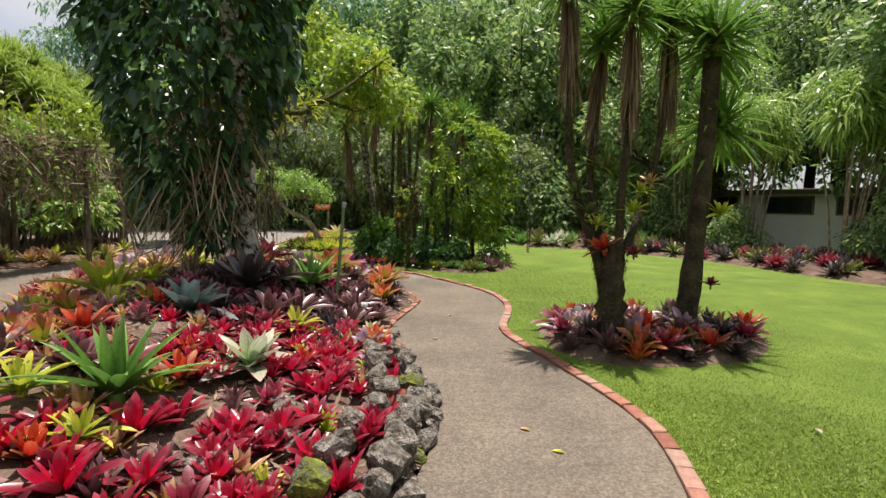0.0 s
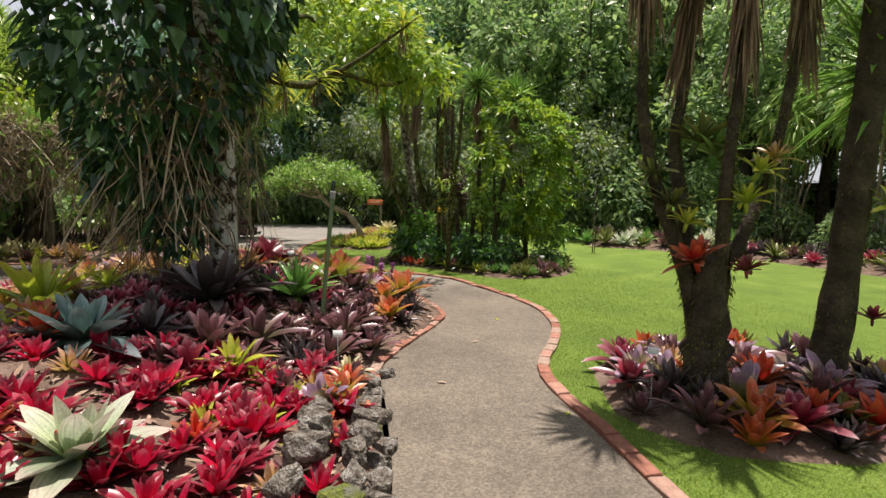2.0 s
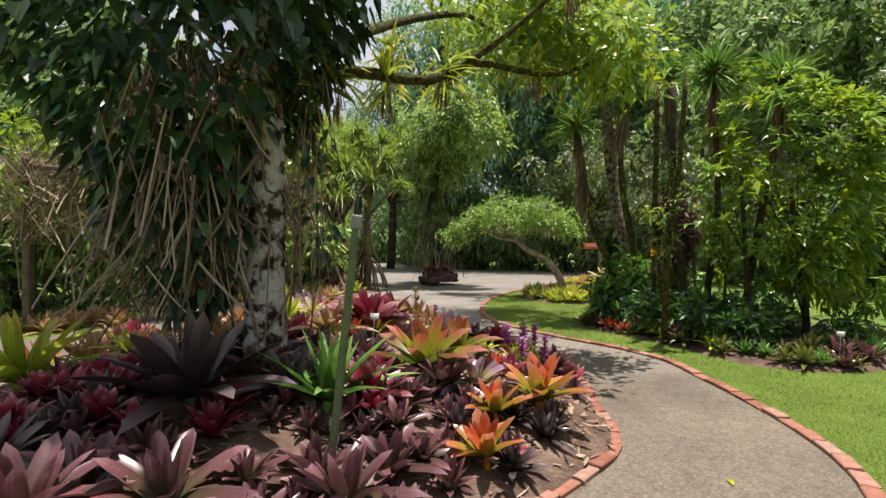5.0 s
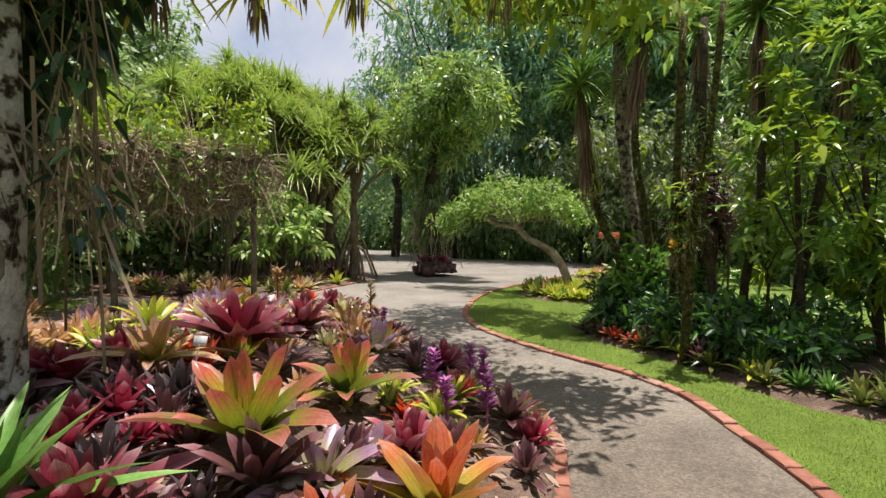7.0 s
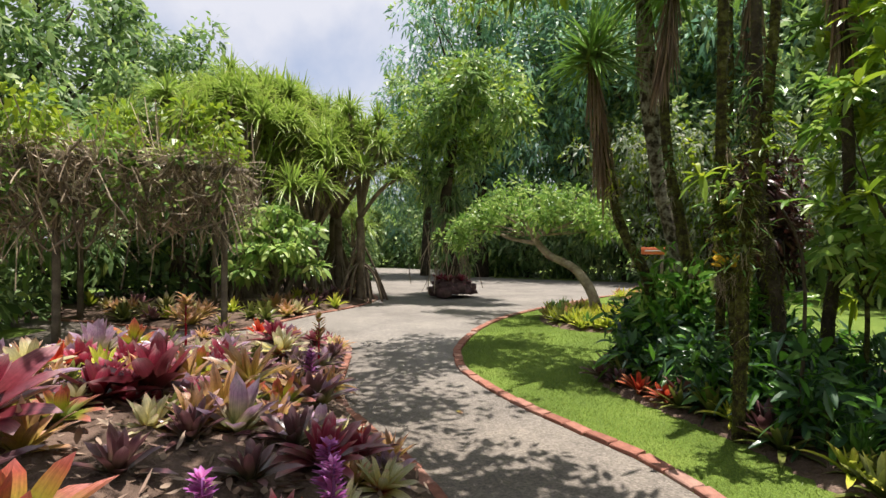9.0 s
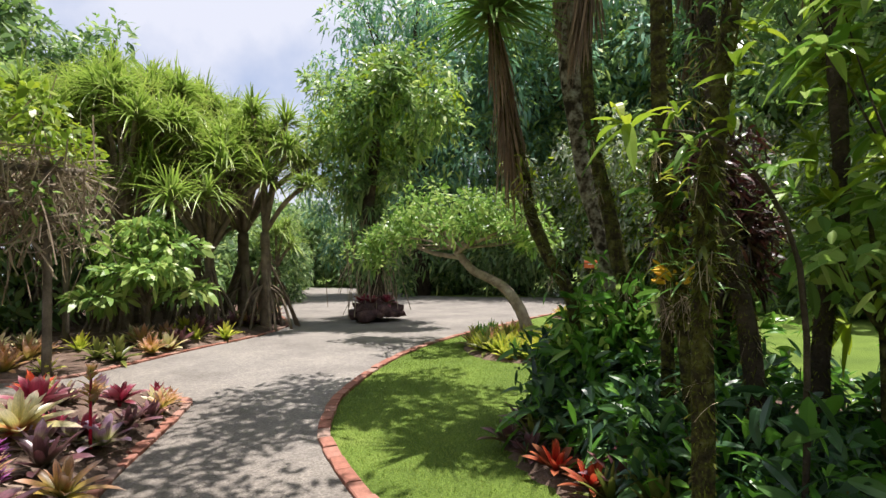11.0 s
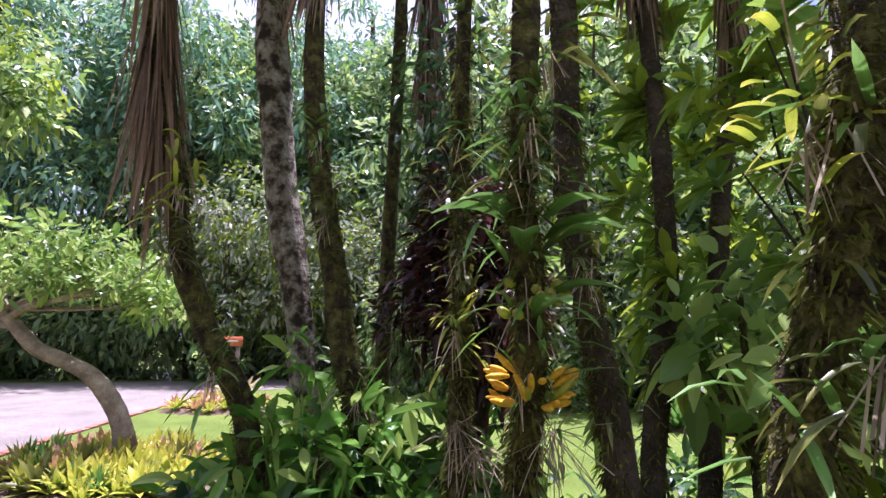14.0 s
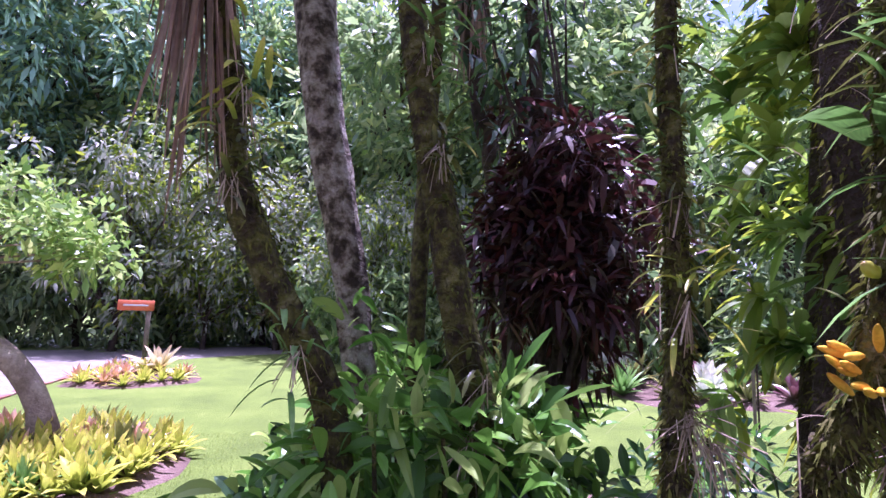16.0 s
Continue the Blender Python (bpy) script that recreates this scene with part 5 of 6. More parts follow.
# low leafy undergrowth in the clump
for i, (x, y, r, h) in enumerate([(-2.05, 13.35, 0.3, 1.07), (-1.85, 13.12, 0.3, 1.16), (-1.65, 13.08, 0.3, 1.18), (-1.45, 13.12, 0.3, 1.12), (-1.32, 13.2, 0.28, 1.02), (-1.55, 13.45, 0.32, 1.18), (-1.9, 13.55, 0.32, 1.12), (-2.15, 13.6, 0.3, 0.8), (-1.75, 13.33, 0.32, 1.23), (-1.7, 12.95, 0.3, 0.7), (-2.0, 13.05, 0.3, 0.75), (-1.25, 12.95, 0.25, 0.7), (-2.0, 14.2, 0.45, 0.7), (0.2, 11.6, 0.4, 0.6), (1.2, 12.2, 0.45, 0.6), (-1.5, 13.75, 0.3, 1.18), (-1.75, 13.6, 0.3, 1.28), (-2.0, 13.9, 0.32, 1.07), (-1.25, 13.5, 0.28, 1.07), (-1.2, 13.95, 0.3, 1.02), (-0.9, 13.85, 0.3, 0.96), (-1.6, 14.1, 0.35, 1.07), (-1.9, 12.75, 0.3, 0.5), (-1.55, 12.6, 0.3, 0.55), (-1.25, 12.4, 0.3, 0.6), (-0.95, 12.15, 0.28, 0.6), (-0.65, 12.0, 0.3, 0.6), (-0.35, 11.75, 0.3, 0.6), (-1.35, 12.8, 0.3, 0.65), (-0.85, 12.75, 0.3, 0.7), (-0.5, 12.4, 0.3, 0.68), (-0.1, 12.1, 0.3, 0.6), (-0.2, 12.95, 0.35, 0.7), (-0.75, 13.15, 0.32, 0.72), (0.35, 12.5, 0.35, 0.7), (0.4, 13.2, 0.4, 0.75), (-0.4, 13.6, 0.4, 0.7), (0.3, 14.2, 0.45, 0.8)]):
    c = blob_centres(14, r * 0.8, r * 0.8, h * 0.42, 50 + i, 0.3) + np.array((x, y, h * 0.5))
    tree("undergrowth", "low glossy green broad-leaved undergrowth", "shrub", [(x, y, -0.02), (x + 0.02, y, h * 0.4), (x, y, h * 0.8)], [0.013, 0.011, 0.006], MOSSBARK, [], [scatter_leaves(c, 0.16, 170, 0.155, 0.27, 0.4, 60 + i, segs=5, cols=3, down=-0.35), scatter_leaves(c, 0.16, 80, 0.15, 0.27, 0.4, 80 + i, segs=5, cols=3, down=-0.45)], [NEARLEAF, FRESHLEAF] if h > 0.8 else [VINELEAF, NEARLEAF], "undergrowth in the clump")


# ---- the vine-hung tree ----
vine_tree = new("vine_tree")
tagged(vine_tree, "lichen-barked tree hung with heart-leaved vines and air roots", "tree")
part("trunk", mesh_of("trunk", [tube([(-2.6, 6.65, 0.1), (-2.62, 6.68, 1.2), (-2.64, 6.7, 2.2), (-2.75, 6.65, 3.6), (-2.9, 6.6, 6.5)], [0.17, 0.135, 0.13, 0.12, 0.08], 14, 0.05, 2)], [PALEBARK]), vine_tree)
for pts, r in [([(-2.64, 6.7, 2.3), (-2.7, 7.4, 2.85), (-2.35, 8.3, 2.95), (-2.2, 9.0, 3.3), (-1.6, 9.7, 3.25), (-1.2, 10.4, 3.6)], [0.07, 0.06, 0.05, 0.04, 0.03, 0.012]),
               # its far end carries the added crown clump that shades the lawn
               ([(-2.66, 6.7, 2.6), (-3.0, 7.8, 3.3), (-3.2, 9.2, 4.1), (-3.3, 10.6, 4.7), (-3.6, 11.8, 5.0), (-3.9, 13.2, 5.4)], [0.07, 0.06, 0.05, 0.04, 0.03, 0.012]),
               ([(-2.7, 6.6, 3.0), (-3.4, 6.1, 3.6), (-4.0, 5.6, 4.6)], [0.07, 0.05, 0.02]),
               ([(-2.3, 8.6, 3.05), (-1.7, 8.9, 3.5), (-1.0, 9.2, 4.1)], [0.04, 0.03, 0.012]),
               ([(-2.75, 6.65, 3.6), (-2.0, 6.3, 4.4), (-1.2, 6.2, 5.4)], [0.06, 0.04, 0.02])]:
    part("limb", mesh_of("limb", [tube(pts, r, 8, 0.08, 3)], [MOSSBARK]), vine_tree)
gv = np.random.default_rng(77)
nv = 5200
zz = gv.uniform(0, 1, nv) ** 0.75 * 4.6 + 1.35
rad = np.interp(zz, [1.3, 1.9, 2.6, 3.4, 6.0], [0.4, 0.6, 1.05, 1.3, 1.4]) * gv.uniform(0.35, 1.0, nv) ** 0.5
az = gv.uniform(0, 2 * np.pi, nv)
vb = np.stack([np.interp(zz, [1.3, 2.3, 3.0], [-3.35, -3.2, -3.05]) + rad * np.cos(az) * (1 + 0.15 * np.sin(4 * az + zz)), 6.4 + rad * np.sin(az), zz], 1)
vw = np.stack([np.cos(az) * 0.6, np.sin(az) * 0.6, np.full(nv, -0.9)], 1) + gv.normal(0, 0.35, (nv, 3))
part("vine_leaves", mesh_of("vine_leaves", [blades(vb, vw, 0.15 * gv.uniform(0.6, 1.5, nv), 0.11 * gv.uniform(0.6, 1.5, nv), 0.15, 3, "heart", 0.2, gv.uniform(-0.6, 0.6, nv), 3)], [VINELEAF], False), vine_tree, "dense hanging dark green heart-shaped leaves")
for k, (n, c0, spread, z0, z1) in enumerate([(420, (-3.0, 6.4), 0.55, 2.9, 1.4), (220, (-3.2, 6.3), 0.5, 2.6, 1.1)]):
    b = np.stack([gv.normal(c0[0], spread * 0.55, n), gv.normal(c0[1], spread * 0.45, n), gv.uniform(z1, z0, n)], 1)
    w = gv.normal(0, 0.28, (n, 3)) + np.array((0, 0, -0.9))
    part("root_tangle", mesh_of("root_tangle", [blades(b, w, gv.uniform(0.3, 1.0, n), 0.012 * gv.uniform(0.4, 1.4, n), gv.uniform(-0.35, 0.2, n), 7, "fibre", 0, gv.uniform(-1.5, 1.5, n), 2)], [TWIGM], False), vine_tree, "tangle of hanging dry air roots", kind="stuff")
nv = 320
zz = gv.uniform(0.9, 2.0, nv)
az = gv.uniform(0, 2 * np.pi, nv)
rad = np.interp(zz, [0.7, 2.0], [0.32, 0.6]) * gv.uniform(0.2, 1, nv) ** 0.5
vb = np.stack([-3.02 + rad * np.cos(az), 6.45 + rad * np.sin(az), zz], 1)
part("vine_leaves", mesh_of("vine_leaves", [blades(vb, np.stack([np.cos(az), np.sin(az), np.full(nv, -1.2)], 1) + gv.normal(0, 0.4, (nv, 3)), 0.14 * gv.uniform(0.5, 1.5, nv), 0.1 * gv.uniform(0.6, 1.4, nv), 0.2, 3, "heart", 0.2, gv.uniform(-0.6, 0.6, nv), 3)], [VINELEAF], False), vine_tree, "straggling lower vine leaves among the roots", kind="stuff")
nv = 110
zz = gv.uniform(1.0, 3.0, nv)
az = gv.uniform(0, 2 * np.pi, nv)
rad = 0.15 * gv.uniform(0.1, 1, nv) ** 0.5
vb = np.stack([-2.42 + rad * np.cos(az), 6.98 + rad * np.sin(az), zz], 1)
part("vine_leaves", mesh_of("vine_leaves", [blades(vb, np.stack([np.cos(az), np.sin(az), np.full(nv, -1.0)], 1) + gv.normal(0, 0.4, (nv, 3)), 0.11 * gv.uniform(0.5, 1.4, nv), 0.06 * gv.uniform(0.6, 1.4, nv), 0.2, 3, "heart", 0.2, gv.uniform(-0.6, 0.6, nv), 3)], [VINELEAF], False), vine_tree, "thin curtain of hanging vine leaves", kind="stuff")
n = 46
part("root_tangle", mesh_of("root_tangle", [blades(np.stack([gv.normal(-2.42, 0.08, n), gv.normal(6.98, 0.08, n), gv.uniform(1.3, 2.9, n)], 1), gv.normal(0, 0.16, (n, 3)) - np.array((0, 0, 1)), gv.uniform(0.4, 1.1, n), 0.012 * gv.uniform(0.4, 1.4, n), gv.uniform(-0.15, 0.1, n), 7, "fibre", 0, gv.uniform(-1.5, 1.5, n), 2)], [TWIGM], False), vine_tree, "hanging dry air roots", kind="stuff")
for i in range(30):
    a = np.array((-2.85 + gv.normal(0, 0.3), 6.45 + gv.normal(0, 0.25), gv.uniform(1.6, 2.9)))
    pts = [tuple(a)]
    for _ in range(4):
        a = a + gv.normal(0, 0.13, 3) + np.array((0, 0, -0.24))
        a[2] = max(a[2], 0.45 + 0.05 * len(pts))
        pts.append(tuple(a))
    part("vine_stem", mesh_of("vine_stem", [tube(pts, [0.014, 0.01, 0.006], 5, 0, i)], [ROOTM]), vine_tree)
# the last clump, high out of view, is added to dapple the lawn
cen = np.concatenate([blob_centres(34, 1.3, 1.4, 0.7, 5, 0.2) + np.array((-1.6, 10.0, 3.95)), blob_centres(14, 0.9, 0.9, 0.5, 6, 0.2) + np.array((-1.2, 10.4, 3.6)), blob_centres(24, 1.5, 1.5, 0.8, 7, 0.2) + np.array((-2.2, 6.4, 5.6)), blob_centres(26, 1.7, 1.3, 0.5, 27, 0.2) + np.array((-3.4, 11.5, 5.2)), blob_centres(18, 1.1, 1.2, 0.4, 28, 0.2) + np.array((-3.9, 13.0, 5.4))])
part("crown", mesh_of("crown", [scatter_leaves(cen, 0.42, 5200, 0.13, 0.45, 0.3, 5), scatter_leaves(cen, 0.4, 2000, 0.14, 0.45, 0.3, 6)], [LIMELEAF, MIDLEAF], False), vine_tree, "thin yellow-green sunlit crown")
for i, (x, y, z) in enumerate([(-2.3, 8.55, 3.12), (-1.75, 9.5, 3.3), (-2.65, 7.4, 2.8), (-1.2, 9.2, 3.95), (-3.05, 8.6, 3.45), (-2.62, 6.75, 2.55), (-2.5, 7.9, 2.9)]):
    part("epiphyte", mesh_of("epiphyte", [head_of_leaves((x, y, z), 34, 0.34, 0.035, 300 + i, -40, 85, 0.3, "strap"), dead_skirt((x, y, z), 0.4, 30, 0.15, 310 + i)], [STRAPS["lime"], SKIRT]), vine_tree, "air plant tuft growing on a limb")

# ---- drive: island tree, leaning tree, pandanus, pergola ----
island_tree = new("island_tree")
tagged(island_tree, "leaning tree wrapped in drooping palm-like climbers on a rock mound", "tree")
part("trunk", mesh_of("trunk", [tube([(-9.3, 18.5, 0.2), (-9.35, 18.5, 1.5), (-9.55, 18.5, 2.8), (-9.3, 18.5, 4.5), (-9.2, 18.5, 6.0)], [0.22, 0.18, 0.16, 0.12, 0.05], 10, 0.08, 3)], [BARK]), island_tree)
cen = np.concatenate([blob_centres(150, 2.05, 1.9, 1.75, 4, 0.55) + np.array((-9.1, 18.5, 4.95)), blob_centres(60, 0.55, 0.55, 1.3, 9, 0.5) + np.array((-9.4, 18.5, 2.4))])
part("crown", mesh_of("crown", [whorl_leaves(cen, (-9.2, 18.5, 3.6), 18, 0.32, 0.2, 0.55, 4), scatter_leaves(cen[:150], 0.36, 5200, 0.19, 0.36, 0.4, 6), scatter_leaves(cen[:60] + np.array((0, 0, 0.3)), 0.4, 1600, 0.17, 0.38, 0.3, 7)], [DARKLEAF, MIDLEAF, LIMELEAF], False), island_tree)
gr = np.random.default_rng(12)
b = np.stack([gr.normal(-9.4, 0.35, 260), gr.normal(18.5, 0.3, 260), gr.uniform(0.7, 2.6, 260)], 1)
part("root_tangle", mesh_of("root_tangle", [blades(b, gr.normal(0, 0.2, (260, 3)) - np.array((0, 0, 1)), 0.7, 0.02, 0.0, 4, "fibre", 0, gr.uniform(-1.5, 1.5, 260), 2)], [TWIGM], False), island_tree, "hanging dry roots", kind="stuff")
mound_root = new("rock_mound")
tagged(mound_root, "low round mound of dark purplish stones on the drive", "rock mound")
for i in range(46):
    a, r = i * 2.4, 0.58 * math.sqrt((i + 0.5) / 46)
    part("stone", mesh_of("stone", [stone(0.16 + 0.05 * (i % 3), 500 + i, 0.7, 1)], [PURPLEROCK]), mound_root, "", pose(-9.28 + r * math.cos(a), 18.5 + r * math.sin(a), 0.05 + 0.42 * (1 - (r / 0.66) ** 2), 0, 0, i * 37))

for i in range(5):
    plant("crimson", -9.28 + 0.3 * math.cos(i * 1.3), 18.45 + 0.3 * math.sin(i * 1.3), 0.34, 0.42, "bromeliads on the rock mound", 20)
cen = np.concatenate([blob_centres(60, 1.55, 1.15, 0.4, 15, 0.2) + np.array((-5.35, 16.5, 2.1)), blob_centres(16, 0.7, 0.6, 0.3, 16, 0.2) + np.array((-6.6, 16.3, 1.9)), blob_centres(16, 0.6, 0.5, 0.35, 19, 0.2) + np.array((-7.1, 16.2, 1.6)), blob_centres(14, 0.5, 0.5, 0.35, 17, 0.2) + np.array((-4.1, 16.7, 1.85))])
tree("leaning_tree", "small flat-topped tree on a bent tan trunk", "tree", [(-4.08, 16.6, 0.0), (-4.2, 16.6, 0.5), (-4.5, 16.6, 0.92), (-4.82, 16.58, 1.1), (-5.1, 16.55, 1.24), (-5.3, 16.53, 1.44), (-5.42, 16.5, 1.56)], [0.125, 0.1, 0.085, 0.078, 0.072, 0.068, 0.05], TANBARK,
     [([(-5.32, 16.53, 1.46), (-5.6, 16.5, 1.5), (-5.9, 16.45, 1.56), (-6.3, 16.4, 1.7), (-6.8, 16.3, 1.76)], [0.05, 0.046, 0.04, 0.03, 0.014]), ([(-5.38, 16.5, 1.54), (-5.2, 16.5, 1.66), (-4.9, 16.5, 1.74), (-4.5, 16.6, 1.9)], [0.045, 0.04, 0.03, 0.014]), ([(-5.4, 16.5, 1.55), (-5.5, 16.4, 1.8), (-5.75, 16.3, 2.05)], [0.04, 0.03, 0.012])] + spread_limbs(cen, (-5.4, 16.5, 1.62), 0.02, 22, 5),
     [scatter_leaves(cen, 0.2, 3600, 0.105, 0.42, 0.2, 15, down=0.1), scatter_leaves(cen + np.array((0, 0, 0.07)), 0.2, 2400, 0.105, 0.42, 0.2, 16, down=0.0)], [MIDLEAF, FRESHLEAF])


def pandanus(x, y, heads, seed, label="screw pine with long drooping leaves on stilt roots"):
    """A screw pine: forked trunk on stilt roots with tufts of long leaves."""
    g = np.random.default_rng(seed)
    root = new("pandanus")
    tagged(root, label, "screw pine", "screw pines beside the drive")
    hub = np.array((x, y, heads[0][2] * 0.5))
    part("trunk", mesh_of("trunk", [tube([(x, y, -0.05), (x + 0.05, y, hub[2] * 0.5), tuple(hub)], [0.13, 0.11, 0.1], 8, 0.06, seed)], [ROOTM]), root)
    for i in range(16):
        a, r = g.uniform(0, 6.28), g.uniform(0.35, 0.85)
        part("stilt_root", mesh_of("stilt_root", [tube([(x + 0.05 * math.cos(a), y + 0.05 * math.sin(a), g.uniform(0.9, 1.7)), (x + r * 0.6 * math.cos(a), y + r * 0.6 * math.sin(a), 0.7), (x + r * math.cos(a), y + r * math.sin(a), -0.05)], [0.03, 0.03, 0.035], 5)], [ROOTM]), root)
    for i, (hx, hy, hz, L) in enumerate(heads):
        part("limb", mesh_of("limb", [tube([tuple(hub), ((hub[0] + hx) / 2, (hub[1] + hy) / 2, hub[2] * 0.35 + hz * 0.65), (hx, hy, hz)], [0.06, 0.05, 0.045], 6, 0.05, i)], [ROOTM]), root)
        part("leaf_head", mesh_of("leaf_head", [head_of_leaves((hx, hy, hz), 84, L, 0.048, seed * 20 + i, 0, 88, 0.5, "spike", 5)], [PANDAN]), root)
    return root


gp = np.random.default_rng(44)
for k, (x, y, top) in enumerate([(-12.6, 15.6, 5.2), (-11.8, 16.4, 4.3), (-13.6, 14.6, 5.6), (-14.4, 15.8, 5.8), (-12.9, 17.0, 5.0), (-11.2, 15.2, 3.6), (-12.2, 13.9, 4.6), (-14.0, 13.0, 5.0), (-15.6, 14.4, 5.4)]):
    hs = []
    for _ in range(22):
        dx, dy = gp.uniform(-1.5, 1.5, 2)
        hs.append((x + dx, y + dy, top + 0.45 - 0.42 * (dx * dx + dy * dy) + gp.uniform(-0.25, 0.25), 0.95))
    pandanus(x, y, hs, 200 + k)
pandanus(-10.3, 16.0, [(-10.2, 16.0, 4.3, 0.75), (-9.6, 16.1, 3.9, 0.8), (-10.6, 15.9, 4.9, 0.8), (-9.1, 16.2, 3.1, 0.6), (-9.9, 16.3, 4.6, 0.7)], 260, "slender screw pine beside the drive")
pandanus(-17.0, 20.9, [(-17.0, 20.9, 2.7, 1.1), (-16.5, 21.2, 2.2, 1.0), (-17.5, 20.6, 2.4, 1.0), (-17.2, 21.5, 3.0, 1.0)], 270, "low screw pine beside the far drive")

umb = np.array([(-9.9, 13.4, 2.1), (-9.5, 13.7, 1.75), (-10.3, 13.2, 1.7), (-9.8, 13.0, 1.3), (-9.3, 13.3, 1.35), (-10.4, 13.8, 1.25), (-9.6, 13.9, 0.95), (-10.0, 12.7, 0.9)])
tree("umbrella_tree", "small tiered umbrella tree with bright green leaves", "tree", [(-9.9, 13.4, 0.0), (-9.9, 13.4, 1.0), (-9.85, 13.4, 2.1)], [0.05, 0.04, 0.02], WOOD, [([(-9.9, 13.4, 0.7), tuple((u + np.array((-9.9, 13.4, 0.9))) / 2), tuple(u)], [0.025, 0.02, 0.012]) for u in umb], [scatter_leaves(umb, 0.48, 1500, 0.2, 0.4, 0.4, 31, segs=3, down=0.1, flat=(1, 1, 0.3))], [MIDLEAF])

pergola = new("pergola")
tagged(pergola, "weathered timber pergola under a tangle of dry and green vines", "pergola")
posts = [(-8.15, 11.5), (-8.75, 9.4), (-9.4, 7.2), (-10.6, 12.4), (-11.2, 10.2), (-11.8, 8.0)]
for x, y in posts:
    part("post", mesh_of("post", [tube([(x, y, -0.05), (x, y, 2.6)], [0.055, 0.05], 8, 0.03, 1)], [WOOD]), pergola)
for a, b in [(0, 2), (3, 5)]:
    part("beam", mesh_of("beam", [tube([(posts[a][0] + 0.1, posts[a][1] + 0.35, 2.62), (posts[b][0], posts[b][1], 2.62)], [0.05, 0.05], 6)], [WOOD]), pergola)
for f in np.linspace(0, 1, 8):
    p, q = np.array(posts[0]) * (1 - f) + np.array(posts[2]) * f, np.array(posts[3]) * (1 - f) + np.array(posts[5]) * f
    part("rafter", mesh_of("rafter", [tube([(*(p + (p - q) * 0.1), 2.7), (*(q + (q - p) * 0.1), 2.72)], [0.035, 0.035], 6)], [WOOD]), pergola)
gq = np.random.default_rng(9)
n = 2600
u, v = gq.uniform(-0.06, 1.06, n), gq.uniform(-0.12, 1.1, n)
base_p = np.array(posts[0]) + u[:, None] * (np.array(posts[2]) - np.array(posts[0])) + v[:, None] * (np.array(posts[3]) - np.array(posts[0]))
hang = gq.uniform(0, 1, n) ** 1.6
tw = np.concatenate([base_p, (2.85 - 1.0 * hang * (np.abs(v) < 0.2))[:, None]], 1)
part("twig_mat", mesh_of("twig_mat", [blades(tw, gq.normal(0, 1, (n, 3)) * np.array((1, 1, 0.45)) - np.array((0, 0, 0.35)), gq.uniform(0.3, 0.9, n), 0.016, gq.uniform(-0.4, 0.7, n), 6, "fibre", 0, gq.uniform(-1.5, 1.5, n), 2)], [TWIGM], False), pergola, "mat of dry brown vine stems", kind="stuff")
n2 = 2100
f2 = gq.uniform(-0.08, 1.05, n2)[:, None]
face = np.concatenate([np.array(posts[0]) * (1 - f2) + np.array(posts[2]) * f2 + gq.normal(0, 0.16, (n2, 2)), gq.uniform(0.45, 1, (n2, 1)) ** 0.7 * 2.75], 1)
part("stem_curtain", mesh_of("stem_curtain", [blades(face, gq.normal(0, 0.7, (n2, 3)) - np.array((0, 0, 0.7)), gq.uniform(0.25, 0.75, n2), 0.015 * gq.uniform(0.5, 1.5, n2), gq.uniform(-1.6, 0.5, n2), 8, "fibre", 0, gq.uniform(-1.5, 1.5, n2), 2)], [TWIGM], False), pergola, "curtain of dry hanging vine stems", kind="stuff")
cen = np.concatenate([base_p[:150], 2.95 + gq.uniform(-0.1, 0.4, (150, 1))], 1)
fu = gq.uniform(-0.05, 1.05, 60)[:, None]
front = np.concatenate([np.array(posts[0]) * (1 - fu) + np.array(posts[2]) * fu + np.array((0.15, 0)) + gq.normal(0, 0.12, (60, 2)), gq.uniform(1.7, 2.9, (60, 1))], 1)
part("vine_leaves", mesh_of("vine_leaves", [scatter_leaves(cen[::3], 0.36, 4600, 0.13, 0.55, 0.3, 91), scatter_leaves(cen[::4] - np.array((0, 0, 0.9)), 0.6, 800, 0.13, 0.5, 0.3, 92), scatter_leaves(front[::2], 0.24, 900, 0.12, 0.5, 0.3, 93)], [LIMELEAF, MIDLEAF, FRESHLEAF], False), pergola, "green vine leaves over the top", kind="stuff")
for i in range(34):
    f0 = gq.uniform(-0.03, 1.0)
    a = np.array([*(np.array(posts[0]) * (1 - f0) + np.array(posts[2]) * f0 + np.array((0.22, 0))), gq.uniform(2.2, 2.9)])
    along = np.array([*(np.array(posts[2]) - np.array(posts[0])), 0.0]) / 4.6
    sag, ln = gq.uniform(0.15, 0.9), gq.uniform(-1.1, 1.1)
    pts = [tuple(a + along * ln * u + np.array((gq.normal(0, 0.05), gq.normal(0, 0.05), -4 * sag * u * (1 - u) - 0.25 * u))) for u in np.linspace(0, 1, 6)]
    part("vine_stem", mesh_of("vine_stem", [tube(pts, [0.02, 0.017, 0.012], 6, 0.05, i)], [ROOTM]), pergola)

# ---- other beds ----
def flat_z(bed, top):
    return lambda x, y: float(low_height(x, y, bed, top)[0])


